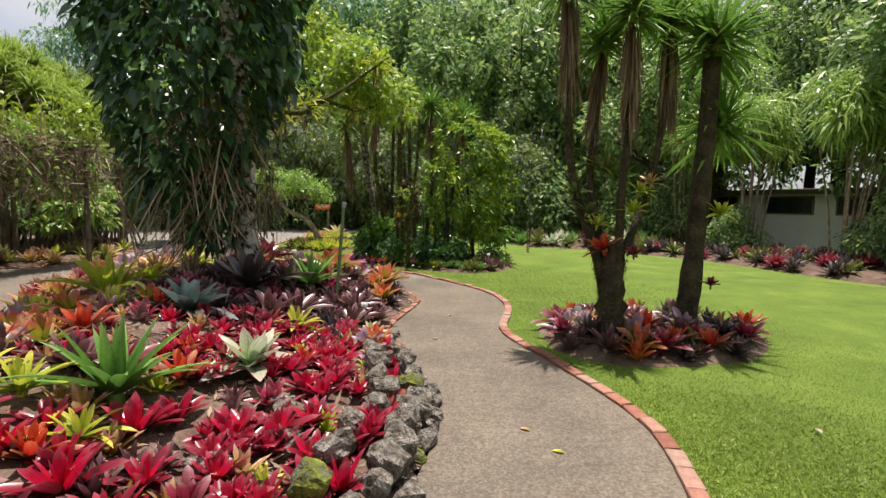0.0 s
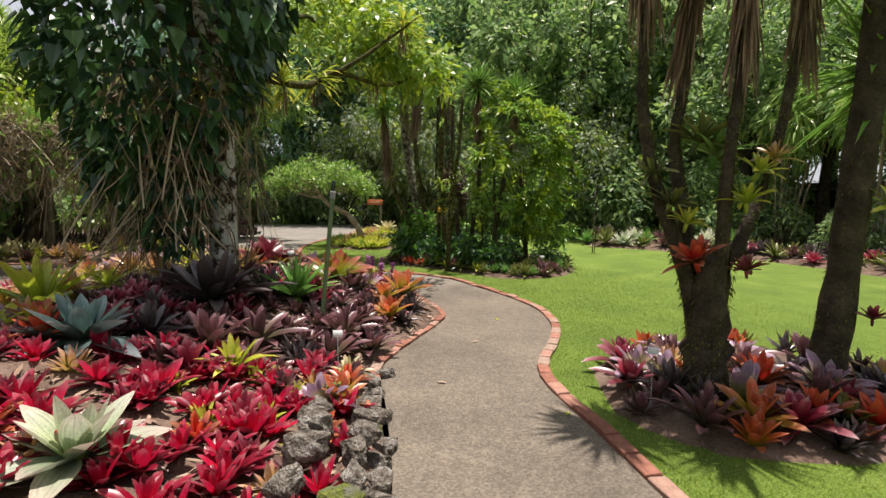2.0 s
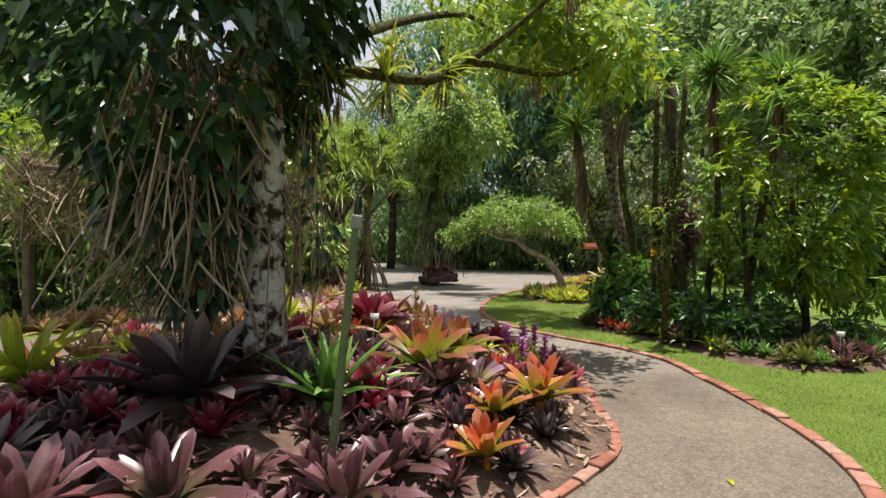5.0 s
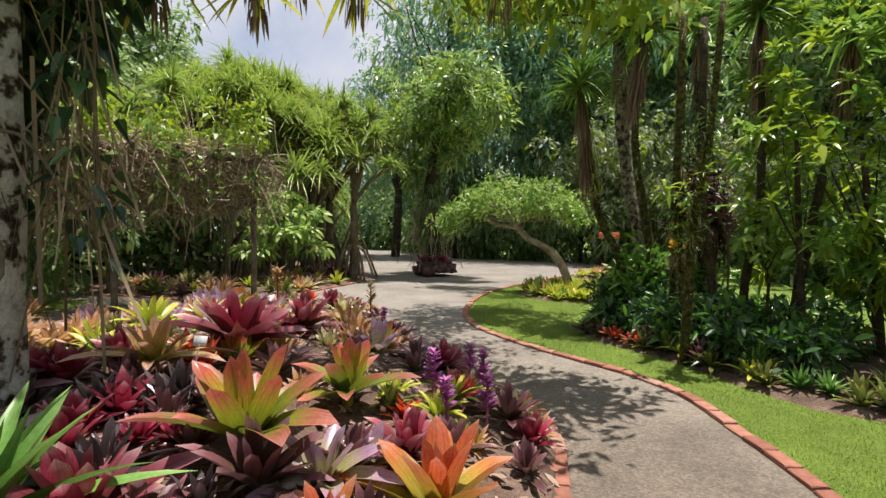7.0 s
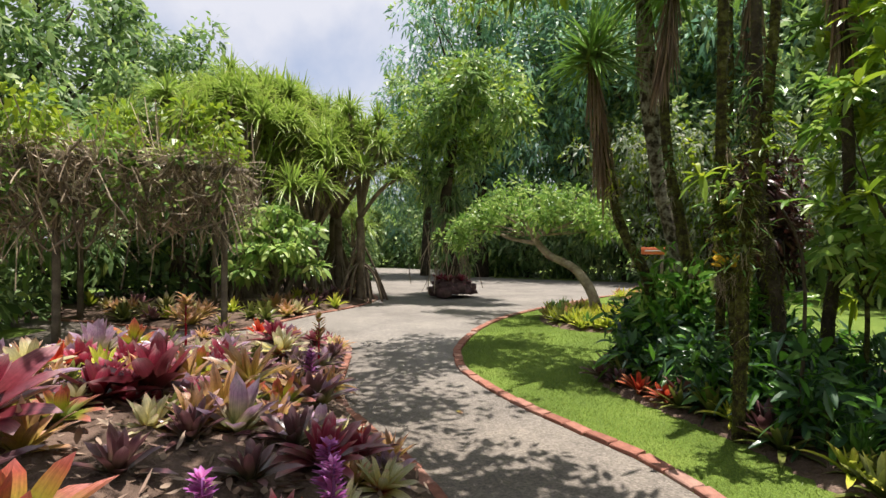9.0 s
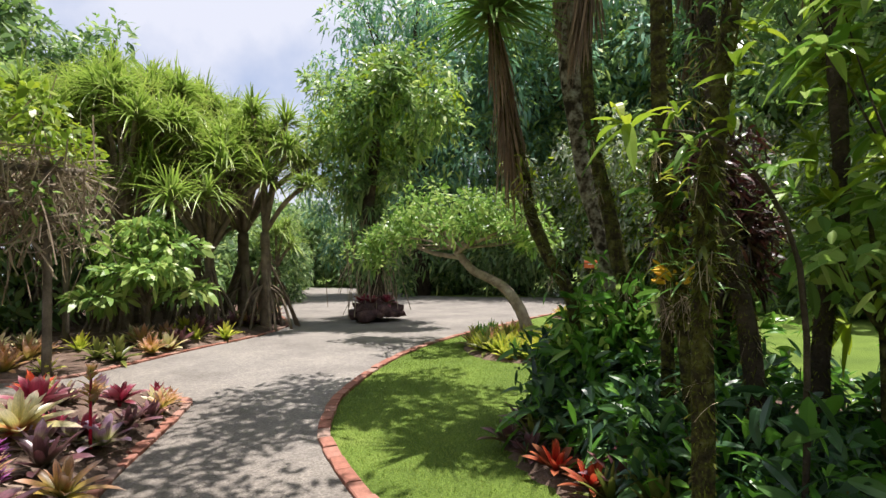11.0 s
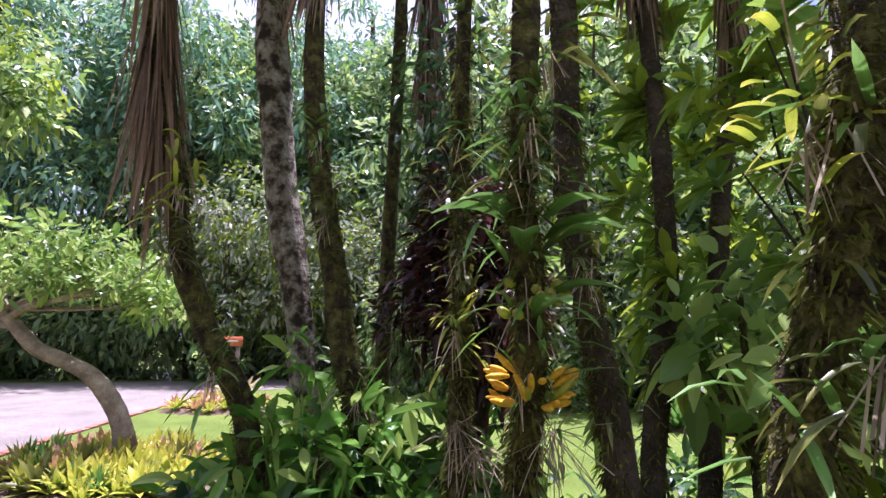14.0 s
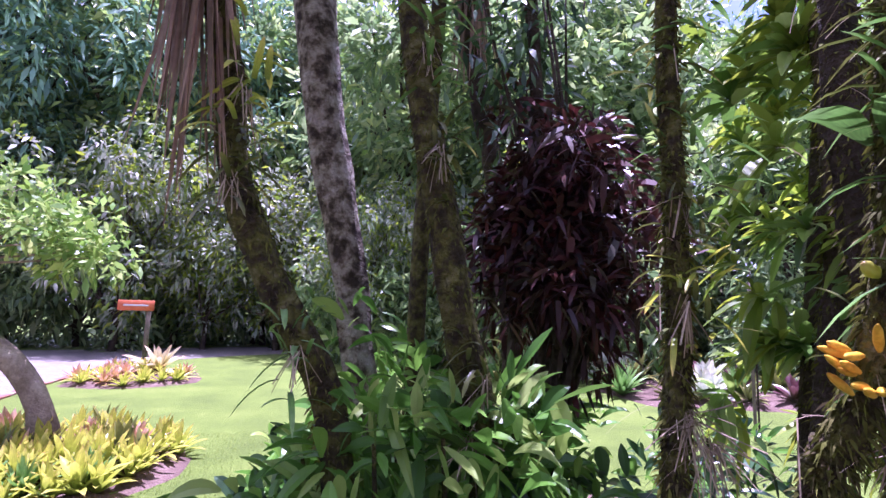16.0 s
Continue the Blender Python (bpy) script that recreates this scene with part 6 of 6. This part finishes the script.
isle_z = flat_z(ISLE_BED, 0.13)
taken += [(1.82, 5.28, 0.2), (2.76, 5.6, 0.14)]
fill(["orange", "plum", "crimson", "redorange", "dark", "amber", "lilac"], 24, 1.1, 3.8, 4.5, 6.2, 0.27, 0.38, 31, 0.5, ISLE_BED, isle_z, 0.16, "bromeliads in the lawn bed")
low_fill(["dark", "plum", "crimson", "orange", "olive"], 30, 1.1, 3.9, 4.5, 6.9, 0.2, 0.28, 32, ISLE_BED, isle_z, 0.4, 0.1, "bromeliads in the lawn bed")
for kind, x, y, z, L in [("redorange", 1.66, 5.14, 1.03, 0.27), ("crimson", 1.98, 5.16, 0.98, 0.17), ("lime", 1.95, 5.16, 1.42, 0.24), ("olive", 1.52, 5.3, 1.4, 0.26), ("lime", 2.02, 5.2, 1.62, 0.22), ("olive", 1.42, 5.34, 1.62, 0.22), ("amber", 2.2, 5.36, 1.72, 0.2), ("crimson", 2.98, 5.5, 0.62, 0.16), ("lime", 3.02, 5.48, 1.4, 0.26), ("olive", 1.72, 5.45, 1.85, 0.3), ("green", 1.86, 5.5, 1.75, 0.36), ("lime", 1.6, 5.2, 1.28, 0.2)]:
    plant(kind, x, y, L, z, "bromeliads growing on trunks", 25)
cz = flat_z(CLUMP_BED, 0.12)
for kind, x, y, L in [("redorange", -1.72, 12.32, 0.26), ("redorange", -1.45, 12.2, 0.24), ("crimson", -1.35, 12.5, 0.22), ("plum", -2.2, 12.62, 0.28), ("olive", -2.0, 12.85, 0.34), ("agave", -0.37, 12.95, 0.42), ("lime", -0.9, 11.95, 0.26), ("olive", -0.55, 11.6, 0.3), ("lime", -0.2, 11.4, 0.28), ("silver", -2.3, 13.1, 0.2)]:
    plant(kind, x, y, L, cz(x, y), "bromeliads under the clump")
    taken.append((x, y, L * 0.5))
low_fill(["olive", "plum", "olive", "green"], 70, -2.6, 1.8, 10.9, 13.6, 0.22, 0.34, 33, CLUMP_BED, cz, 0.42, 0.1, "bromeliads under the clump", 0.75)
bz = flat_z(BONSAI_BED, 0.1)
low_fill(["lime", "lime", "lime", "lime", "olive", "lime", "green", "amber"], 80, -5.4, -2.9, 15.3, 17.5, 0.3, 0.42, 34, BONSAI_BED, bz, 0.24, 0.12, "strap plants under the leaning tree")
sz = flat_z(SIGN_BED, 0.08)
plant("cream", -4.75, 22.3, 0.75, 0.06, "strap plants beside the drive")
low_fill(["lime", "amber", "lime"], 30, -6, -3.8, 20.6, 23.2, 0.26, 0.36, 35, SIGN_BED, sz, 0.4, 0.1, "strap plants beside the drive")
b2z = flat_z(BED2, 0.12)
low_fill(["cream", "amber", "plum", "olive", "lime"], 60, -13.5, -7.8, 10.6, 18.4, 0.3, 0.46, 36, BED2, b2z, 0.5, 0.2, "bromeliads along the drive", 1.5)
low_fill(["amber"], 9, -9.6, -8.6, 7.2, 8.6, 0.35, 0.45, 37, np.array([(-10, 7), (-8.4, 7), (-8.4, 8.8), (-10, 8.8)]), lambda x, y: 0.0, 0.4, 0.05, "amber plants beside the pergola")
FAR_BED = arc([(3.0, 18.2), (4.8, 17.4), (6.4, 15.6), (7.6, 13.4), (8.4, 10.6), (9.2, 8.4), (11.0, 8.2), (11.4, 12.0), (10.0, 16.5), (7.6, 20.0), (4.6, 21.2), (3.0, 20.0), (3.0, 18.2)], 0.25)
mound("soil_bed", FAR_BED, lambda x, y: low_height(x, y, FAR_BED, 0.15), "dark soil bed in front of a white building", 0.25)
fz = flat_z(FAR_BED, 0.15)
low_fill(["crimson", "plum", "dark", "dark", "olive"], 80, 5.6, 11.2, 8.3, 16.5, 0.35, 0.5, 38, FAR_BED, fz, 0.42, 0.15, "red bromeliads before the building", 1.6)
low_fill(["olive", "silver", "green", "plum"], 46, 2.9, 7.5, 15.0, 21.0, 0.45, 0.7, 39, FAR_BED, fz, 0.45, 0.1, "strap plants at the lawn's edge")


foot = tagged(new("mossy_stump"), "thick mossy foot of the yuccas covered in old roots", "stump")
part("stump", mesh_of("stump", [tube([(1.82, 5.3, 0.0), (1.81, 5.28, 0.3), (1.79, 5.27, 0.6), (1.78, 5.28, 0.95), (1.78, 5.3, 1.1)], [0.21, 0.14, 0.125, 0.1, 0.04], 14, 0.16, 8)], [BARK]), foot)
part("moss", mesh_of("moss", [stem_fuzz([(1.82, 5.3, 0.0), (1.79, 5.27, 0.5), (1.78, 5.3, 1.05)], [0.2, 0.135, 0.09], 2200, 3)], [MOSSFUZZ], False), foot, "shaggy moss and root fibres", kind="stuff")

# ---- edging, stones ----
gb = np.random.default_rng(3)
brick_meshes = []
for k in range(4):
    v, f, t = box(0.213, 0.1, 0.085, (0, 0, 0), 0.006)
    v = v + gb.normal(0, 0.0018, v.shape)
    brick_meshes.append(mesh_of("brick", [(v, f, t)], [BRICK], False))


def edging(line, side, label, keep):
    """Bricks laid end to end along a plan line."""
    root = tagged(new("trim"), label, "brick edging", kind="structure")
    s = np.concatenate([[0], np.cumsum(np.linalg.norm(np.diff(line, axis=0), axis=1))])
    for u in np.arange(0.1, s[-1] - 0.1, 0.223):
        p = np.array([np.interp(u, s, line[:, i]) for i in (0, 1)])
        d = np.array([np.interp(u + 0.1, s, line[:, i]) - np.interp(u - 0.1, s, line[:, i]) for i in (0, 1)])
        d /= np.linalg.norm(d)
        if not keep(*p):
            continue
        q = p + np.array((d[1], -d[0])) * side * 0.05
        part("brick", brick_meshes[int(gb.integers(4))], root, "", pose(q[0], q[1], -0.052 + gb.normal(0, 0.004), gb.normal(0, 1.2), gb.normal(0, 0.8), math.degrees(math.atan2(d[1], d[0])) + gb.normal(0, 1.3)))


edging(right_line, 1, "red brick edging between path and lawn", lambda x, y: 0.5 < y < 23)
edging(left_line, -1, "red brick edging of the planted bed", lambda x, y: y > 5.45)
edging(arc(BED2_EDGE), -1, "pale red brick edging along the drive", lambda x, y: 9.8 < y < 20)

rock_wall = tagged(new("rock_wall"), "low wall of piled grey lichen-covered rocks", "rock wall")
s_l = np.concatenate([[0], np.cumsum(np.linalg.norm(np.diff(left_line, axis=0), axis=1))])
i_rock = 0
for row, (inset, zc, step) in enumerate([(0.05, 0.03, 0.2), (0.13, 0.2, 0.22), (0.36, 0.26, 0.3)]):
    for u in np.arange(1.6 + 0.1 * row, 8.5, step):
        p = np.array([np.interp(u, s_l, left_line[:, i]) for i in (0, 1)])
        d = np.array([np.interp(u + 0.1, s_l, left_line[:, i]) - np.interp(u - 0.1, s_l, left_line[:, i]) for i in (0, 1)])
        d /= np.linalg.norm(d)
        fade = 1 - smooth01((p[1] - 4.1) / 1.2)
        if p[1] > 5.4 or (row and fade < 0.35):
            continue
        i_rock += 1
        q = p + np.array((-d[1], d[0])) * (inset + gb.uniform(-0.03, 0.05))
        r = gb.uniform(0.085, 0.15) * (0.6 + 0.4 * fade)
        part("rock", mesh_of("rock", [stone(r, 900 + i_rock, 0.8, 2, 0.3)], [MOSSROCK if i_rock % 9 == 4 else ROCK], False), rock_wall, "mossy rock" if i_rock % 9 == 4 else "", pose(q[0], q[1], zc * (0.5 + 0.5 * fade), gb.uniform(-25, 25), gb.uniform(-25, 25), gb.uniform(0, 360)))
for x, y, r in [(-0.85, 2.6, 0.14), (-0.95, 2.95, 0.11), (-0.62, 5.2, 0.13), (-0.75, 4.9, 0.1), (-1.1, 2.3, 0.12), (-0.55, 5.5, 0.09), (-0.95, 7.0, 0.08)]:
    i_rock += 1
    thing("rock", mesh_of("rock", [stone(r, 950 + i_rock, 0.7, 2, 0.3)], [ROCK], False), "loose grey lichen-covered rock among the plants", "rock", "loose rocks", "", pose(x, y, lz(x, y) + 0.02, 10, 5, i_rock * 50))

# ---- sprinkler pipe, sign, stake, tags ----
pipe = tagged(new("sprinkler_pipe"), "green upright sprinkler pipe with a steel collar", "sprinkler")
part("pipe", mesh_of("pipe", [tube([(-1.307, 6.086, 0.2), (-1.259, 6.143, 0.9), (-1.22, 6.19, 1.47)], [0.021, 0.021, 0.021], 12)], [PIPEM]), pipe)
part("collar", mesh_of("collar", [tube([(-1.223, 6.187, 1.43), (-1.218, 6.192, 1.5)], [0.027, 0.027], 12)], [STEEL]), pipe)
part("sprinkler_head", mesh_of("sprinkler_head", [tube([(-1.218, 6.192, 1.5), (-1.215, 6.197, 1.55), (-1.211, 6.201, 1.6)], [0.016, 0.022, 0.012], 10)], [DARKM]), pipe)

sign = tagged(new("sign"), "orange-brown direction sign on a wooden post", "sign")
part("post", mesh_of("post", [box(0.09, 0.09, 1.35, (0, 0, 0), 0.006)], [WOOD]), sign)
board = part("board", mesh_of("board", [box(0.72, 0.04, 0.23, (-0.25, -0.07, 1.2), 0.006)], [ORANGE]), sign)
part("lettering_bar", mesh_of("lettering_bar", [box(0.5, 0.006, 0.035, (-0.25, -0.092, 1.3), 0.001)], [WALLM]), sign)
sign.matrix_basis = pose(-5.6, 24.5, 0, 0, 0, 8)

stake = tagged(new("sapling_stake"), "thin dark stake with a bare sapling on the lawn", "stake")
part("stake", mesh_of("stake", [tube([(2.75, 16.2, -0.05), (2.76, 16.2, 1.75)], [0.018, 0.016], 8)], [WOOD]), stake)
part("sapling", mesh_of("sapling", [tube([(2.8, 16.2, -0.02), (2.82, 16.21, 0.9), (2.78, 16.2, 1.9)], [0.012, 0.01, 0.005], 6), scatter_leaves(np.array([(2.78, 16.2, 1.8), (2.8, 16.2, 1.4)]), 0.2, 50, 0.1, 0.4, 0.3, 4)], [BARK, DARKLEAF]), stake)
for x, y, z, turn in [(-0.8, 5.12, 0.42, 20), (1.42, 5.15, 0.4, -15), (-2.2, 7.4, 0.75, 30), (1.05, 11.35, 0.35, -10)]:
    tag = tagged(new("plant_tag"), "small pale plant tag on a wire", "plant tag", "plant tags")
    part("wire", mesh_of("wire", [tube([(0, 0, -0.35), (0, 0, 0.01)], [0.003, 0.003], 5)], [STEEL]), tag)
    part("plate", mesh_of("plate", [box(0.07, 0.004, 0.05, (0, 0, 0), 0.001)], [WALLM]), tag)
    tag.matrix_basis = pose(x, y, z, -20, 0, turn)

# ---- flowers and orchids ----
PURPLE = strap("purple_bract", [(0.0, (0.36, 0.06, 0.24)), (0.5, (0.46, 0.1, 0.38)), (1.0, (0.44, 0.16, 0.52))], 0.5, 0.3)
for i, (x, y, h) in enumerate([(-1.54, 8.45, 0.34), (-1.45, 8.85, 0.36), (-1.2, 8.5, 0.34), (-1.62, 8.95, 0.33), (-1.3, 8.25, 0.3), (-3.5, 10.1, 0.36)]):
    fl = tagged(new("flower_spike"), "upright purple bromeliad flower spike", "flower", "purple flower spikes")
    z = lz(x, y)
    part("stem", mesh_of("stem", [tube([(x, y, z), (x + 0.01, y, z + h)], [0.007, 0.005], 6)], [PURPLE]), fl)
    n = 70
    zz = gb.uniform(0.45, 1.0, n)
    az = gb.uniform(0, 6.28, n)
    part("flower_head", mesh_of("flower_head", [blades(np.stack([x + 0 * zz, y + 0 * zz, z + h * zz], 1), np.stack([np.cos(az), np.sin(az), 0.7 + 0 * az], 1), 0.085 * (1.3 - 0.7 * zz), 0.02, 0.15, 2, "oval", 0.3)], [PURPLE]), fl, "crowded small purple bracts", kind="stuff")
for i, (x, y, h) in enumerate([(-4.35, 10.75, 0.5), (-4.7, 9.6, 0.45)]):
    fl = tagged(new("flower_spike"), "upright yellow and red bromeliad flower plume", "flower", "yellow flower plumes")
    z = lz(x, y)
    part("stem", mesh_of("stem", [tube([(x, y, z), (x, y, z + h)], [0.012, 0.008], 6)], [STRAPS["red"]]), fl)
    zz, az = gb.uniform(0.5, 1.05, 40), gb.uniform(0, 6.28, 40)
    part("flower_head", mesh_of("flower_head", [blades(np.stack([x + 0 * zz, y + 0 * zz, z + h * zz], 1), np.stack([np.cos(az), np.sin(az), 1 + 0 * az], 1), 0.12, 0.03, 0.2, 3, "oval", 0.3)], [STRAPS["amber"]]), fl, "bright yellow upright bracts", kind="stuff")
orchid = tagged(new("orchid"), "orchid with yellow pods clinging to a mossy stem", "orchid")
for i in range(44):
    low = i < 32
    a = gb.uniform(2.9, 6.4)
    c = np.array((-1.0 + 0.06 * math.cos(a), (12.31 if low else 12.26) + 0.06 * math.sin(a), (1.22 if low else 1.43) + gb.uniform(-0.04, 0.05)))
    o = np.array((math.cos(a), math.sin(a), gb.uniform(-0.1, 0.9))) * (gb.uniform(0.04, 0.068) if low else 0.035)
    part("pod", mesh_of("pod", [tube([tuple(c), tuple(c + o * 0.35), tuple(c + o * 0.75), tuple(c + o)], [0.004, 0.009, 0.008, 0.002] if low else [0.006, 0.014, 0.012, 0.003], 7)], [YELLOW if low and i % 6 else STRAPS["lime"]]), orchid)
for i in range(9):
    a = gb.uniform(3.0, 6.2)
    c = np.array((-1.02 + 0.05 * math.cos(a), 12.25 + 0.05 * math.sin(a), gb.uniform(1.35, 1.7)))
    part("leaf", mesh_of("leaf", [blades([tuple(c)], [(math.cos(a), math.sin(a), 0.7)], 0.24, 0.07, 0.5, 5, "oval", 0.25)], [STRAPS["green"]]), orchid)

# ---- building behind the lawn ----
house = tagged(new("house"), "low white rendered building with a dark window band", "house")
part("wall", mesh_of("wall", [box(0.3, 11.0, 2.05, (0, 0, 0), 0.01), box(5.0, 0.3, 2.05, (2.65, 5.35, 0), 0.01), box(5.0, 0.3, 2.05, (2.65, -5.35, 0), 0.01)], [WALLM], False), house)
part("roof", mesh_of("roof", [box(5.8, 11.6, 0.14, (2.5, 0, 2.054), 0.02), box(0.06, 11.6, 0.18, (-0.44, 0, 2.0), 0.01)], [ROOFM], False), house)
for y in (-3.8, -1.4, 1.4, 3.8):
    w = part("window", mesh_of("window", [box(0.06, 1.7, 0.05, (-0.17, y, 1.3)), box(0.06, 1.7, 0.05, (-0.17, y, 1.9)), box(0.06, 0.05, 0.55, (-0.17, y - 0.83, 1.352)), box(0.06, 0.05, 0.55, (-0.17, y + 0.83, 1.352))], [WOOD], False), house)
    part("pane", mesh_of("pane", [box(0.02, 1.6, 0.55, (-0.165, y, 1.35))], [DARKM], False), w)
house.matrix_basis = pose(11.9, 19.2, 0, 0, 0, 22)
for x, y, s in [(8.2, 18.8, 0.7), (7.0, 19.6, 0.8), (10.6, 11.2, 0.6), (9.4, 20.6, 0.9), (11.6, 10.0, 0.9), (8.9, 15.4, 0.45), (11.4, 12.2, 0.6)]:
    stand("shrub", x, y, s, x * 70, 1)
for x, y, s in [(8.6, 20.5, 0.75), (12.6, 11.5, 0.85), (12.5, 8.5, 0.9), (18.6, 20.0, 1.2), (18.4, 15.0, 1.2), (13.0, 14.4, 0.72), (10.6, 19.6, 0.7)]:
    stand("broad", x, y, s, x * 50, 1)
for x, y, k in [(9.9, 16.2, 1), (10.6, 13.2, 2), (8.8, 18.6, 3)]:
    cen = blob_centres(26, 1.0, 1.0, 1.3, 60 + k, 0.3) + np.array((x, y, 4.0))
    g2 = np.random.default_rng(70 + k)
    stems = [([(x + 0.3 * a, y + 0.3 * b, 0), (x + 0.45 * a, y + 0.45 * b, 1.6), (x + 0.9 * a, y + 0.9 * b, 3.8)], [0.03, 0.028, 0.012]) for a, b in g2.uniform(-1, 1, (11, 2))]
    tree("bamboo_palm", "clump of slender pale-stemmed palms before the building", "palm", [(x, y, -0.05), (x, y, 1.6), (x + 0.1, y, 3.8)], [0.035, 0.03, 0.015], TANBARK, stems, [scatter_leaves(cen, 0.5, 3000, 0.3, 0.16, 0.6, 61 + k, segs=3, down=0.6)], [MIDLEAF], "slender palms")

# ---- grass, litter, fallen leaves ----
gg = np.random.default_rng(21)
n = 620000
px, py = gg.uniform(-6.2, 6.5, n), gg.uniform(1.2, 17.5, n)
near = np.full(n, 1e9)
for p in right_line[::5]:
    near = np.minimum(near, np.hypot(px - p[0], py - p[1]))
ok = (near < 3.6) & (gg.uniform(0, 1, n) < np.clip(1.25 - near / 3.4, 0.05, 1))
lawn_side = edge_distance(px, py, np.concatenate([right_line[:join_i + 60], [(-5.0, 22.0), (9.0, 22.0), (9.0, -3.0)]]))
ok &= lawn_side > 0.095
for bed in (CLUMP_BED, ISLE_BED, BONSAI_BED):
    k = np.where(ok)[0]
    ok[k] = edge_distance(px[k], py[k], bed[::2]) < 0.02
px, py = px[ok], py[ok]
n = len(px)
gw = gg.normal(0, 0.55, (n, 3))
gw[:, 2] = 1
thing("grass", mesh_of("grass", [blades(np.stack([px, py, np.full(n, -0.004)], 1), gw, gg.uniform(0.02, 0.045, n), 0.007, 0.2, 1, "strap", 0, gg.uniform(-1.5, 1.5, n), 2)], [GRASSM], False), "short green mown grass blades", "grass", kind="stuff")
n = 90000
px, py = gg.uniform(1.2, 4.6, n), gg.uniform(1.7, 5.0, n)
near = edge_distance(px, py, np.concatenate([right_line[:join_i + 60:2], [(-5.0, 22.0), (9.0, 22.0), (9.0, -3.0)]]))
k = (near > 0.1) & (edge_distance(px, py, ISLE_BED[::2]) < 0.0) & (gg.uniform(0, 1, n) < np.clip(1.9 - np.hypot(px, py) / 2.5, 0, 1))
px, py = px[k], py[k]
gw = gg.normal(0, 0.7, (len(px), 3))
gw[:, 2] = 1
thing("grass", mesh_of("grass", [blades(np.stack([px, py, np.full(len(px), -0.004)], 1), gw, gg.uniform(0.03, 0.065, len(px)), 0.006, 0.3, 2, "strap", 0, gg.uniform(-1.5, 1.5, len(px)), 2)], [GRASSM], False), "denser green grass blades beside the path", "grass", kind="stuff")
n = 9000
px, py = gg.uniform(-5.8, -0.1, n), gg.uniform(0.8, 11.8, n)
k = edge_distance(px, py, LEFT_BED) > 0.06
px, py = px[k], py[k]
pz = left_height(px, py) + 0.012
lw = gg.normal(0, 1, (len(px), 3)) * np.array((1, 1, 0.22))
thing("leaf_litter", mesh_of("leaf_litter", [blades(np.stack([px, py, pz], 1), lw, gg.uniform(0.04, 0.14, len(px)), gg.uniform(0.012, 0.035, len(px)), gg.uniform(-0.2, 0.2, len(px)), 3, "oval", 0.3, gg.uniform(-0.7, 0.7, len(px)), 2)], [LITTER], False), "dry brown leaf litter on the bed", "leaf litter", kind="stuff")
leaf_shapes = [mesh_of("fallen_leaf", [blades([(-0.05, 0, 0.0)], [(1, 0, 0.05)], 0.075, 0.035, 0.1, 4, "oval", 0.35)], [m]) for m in (LITTER, STRAPS["lime"], STRAPS["amber"])]
for i, (x, y) in enumerate([(-0.05, 5.42), (0.62, 3.85), (0.85, 5.0), (1.12, 4.1), (0.55, 3.2), (0.35, 4.4), (0.1, 6.6), (0.9, 3.3), (0.3, 7.6), (-0.2, 9.0), (-2.6, 10.9), (1.9, 3.6), (2.5, 3.2), (0.2, 5.9), (0.7, 2.9)][::2]):
    thing("fallen_leaf", leaf_shapes[i % 3], "single fallen leaf lying on the ground", "leaf", "fallen leaves", "", pose(x, y, 0.014 if x < 1.3 else 0.03, 0, 0, i * 73))
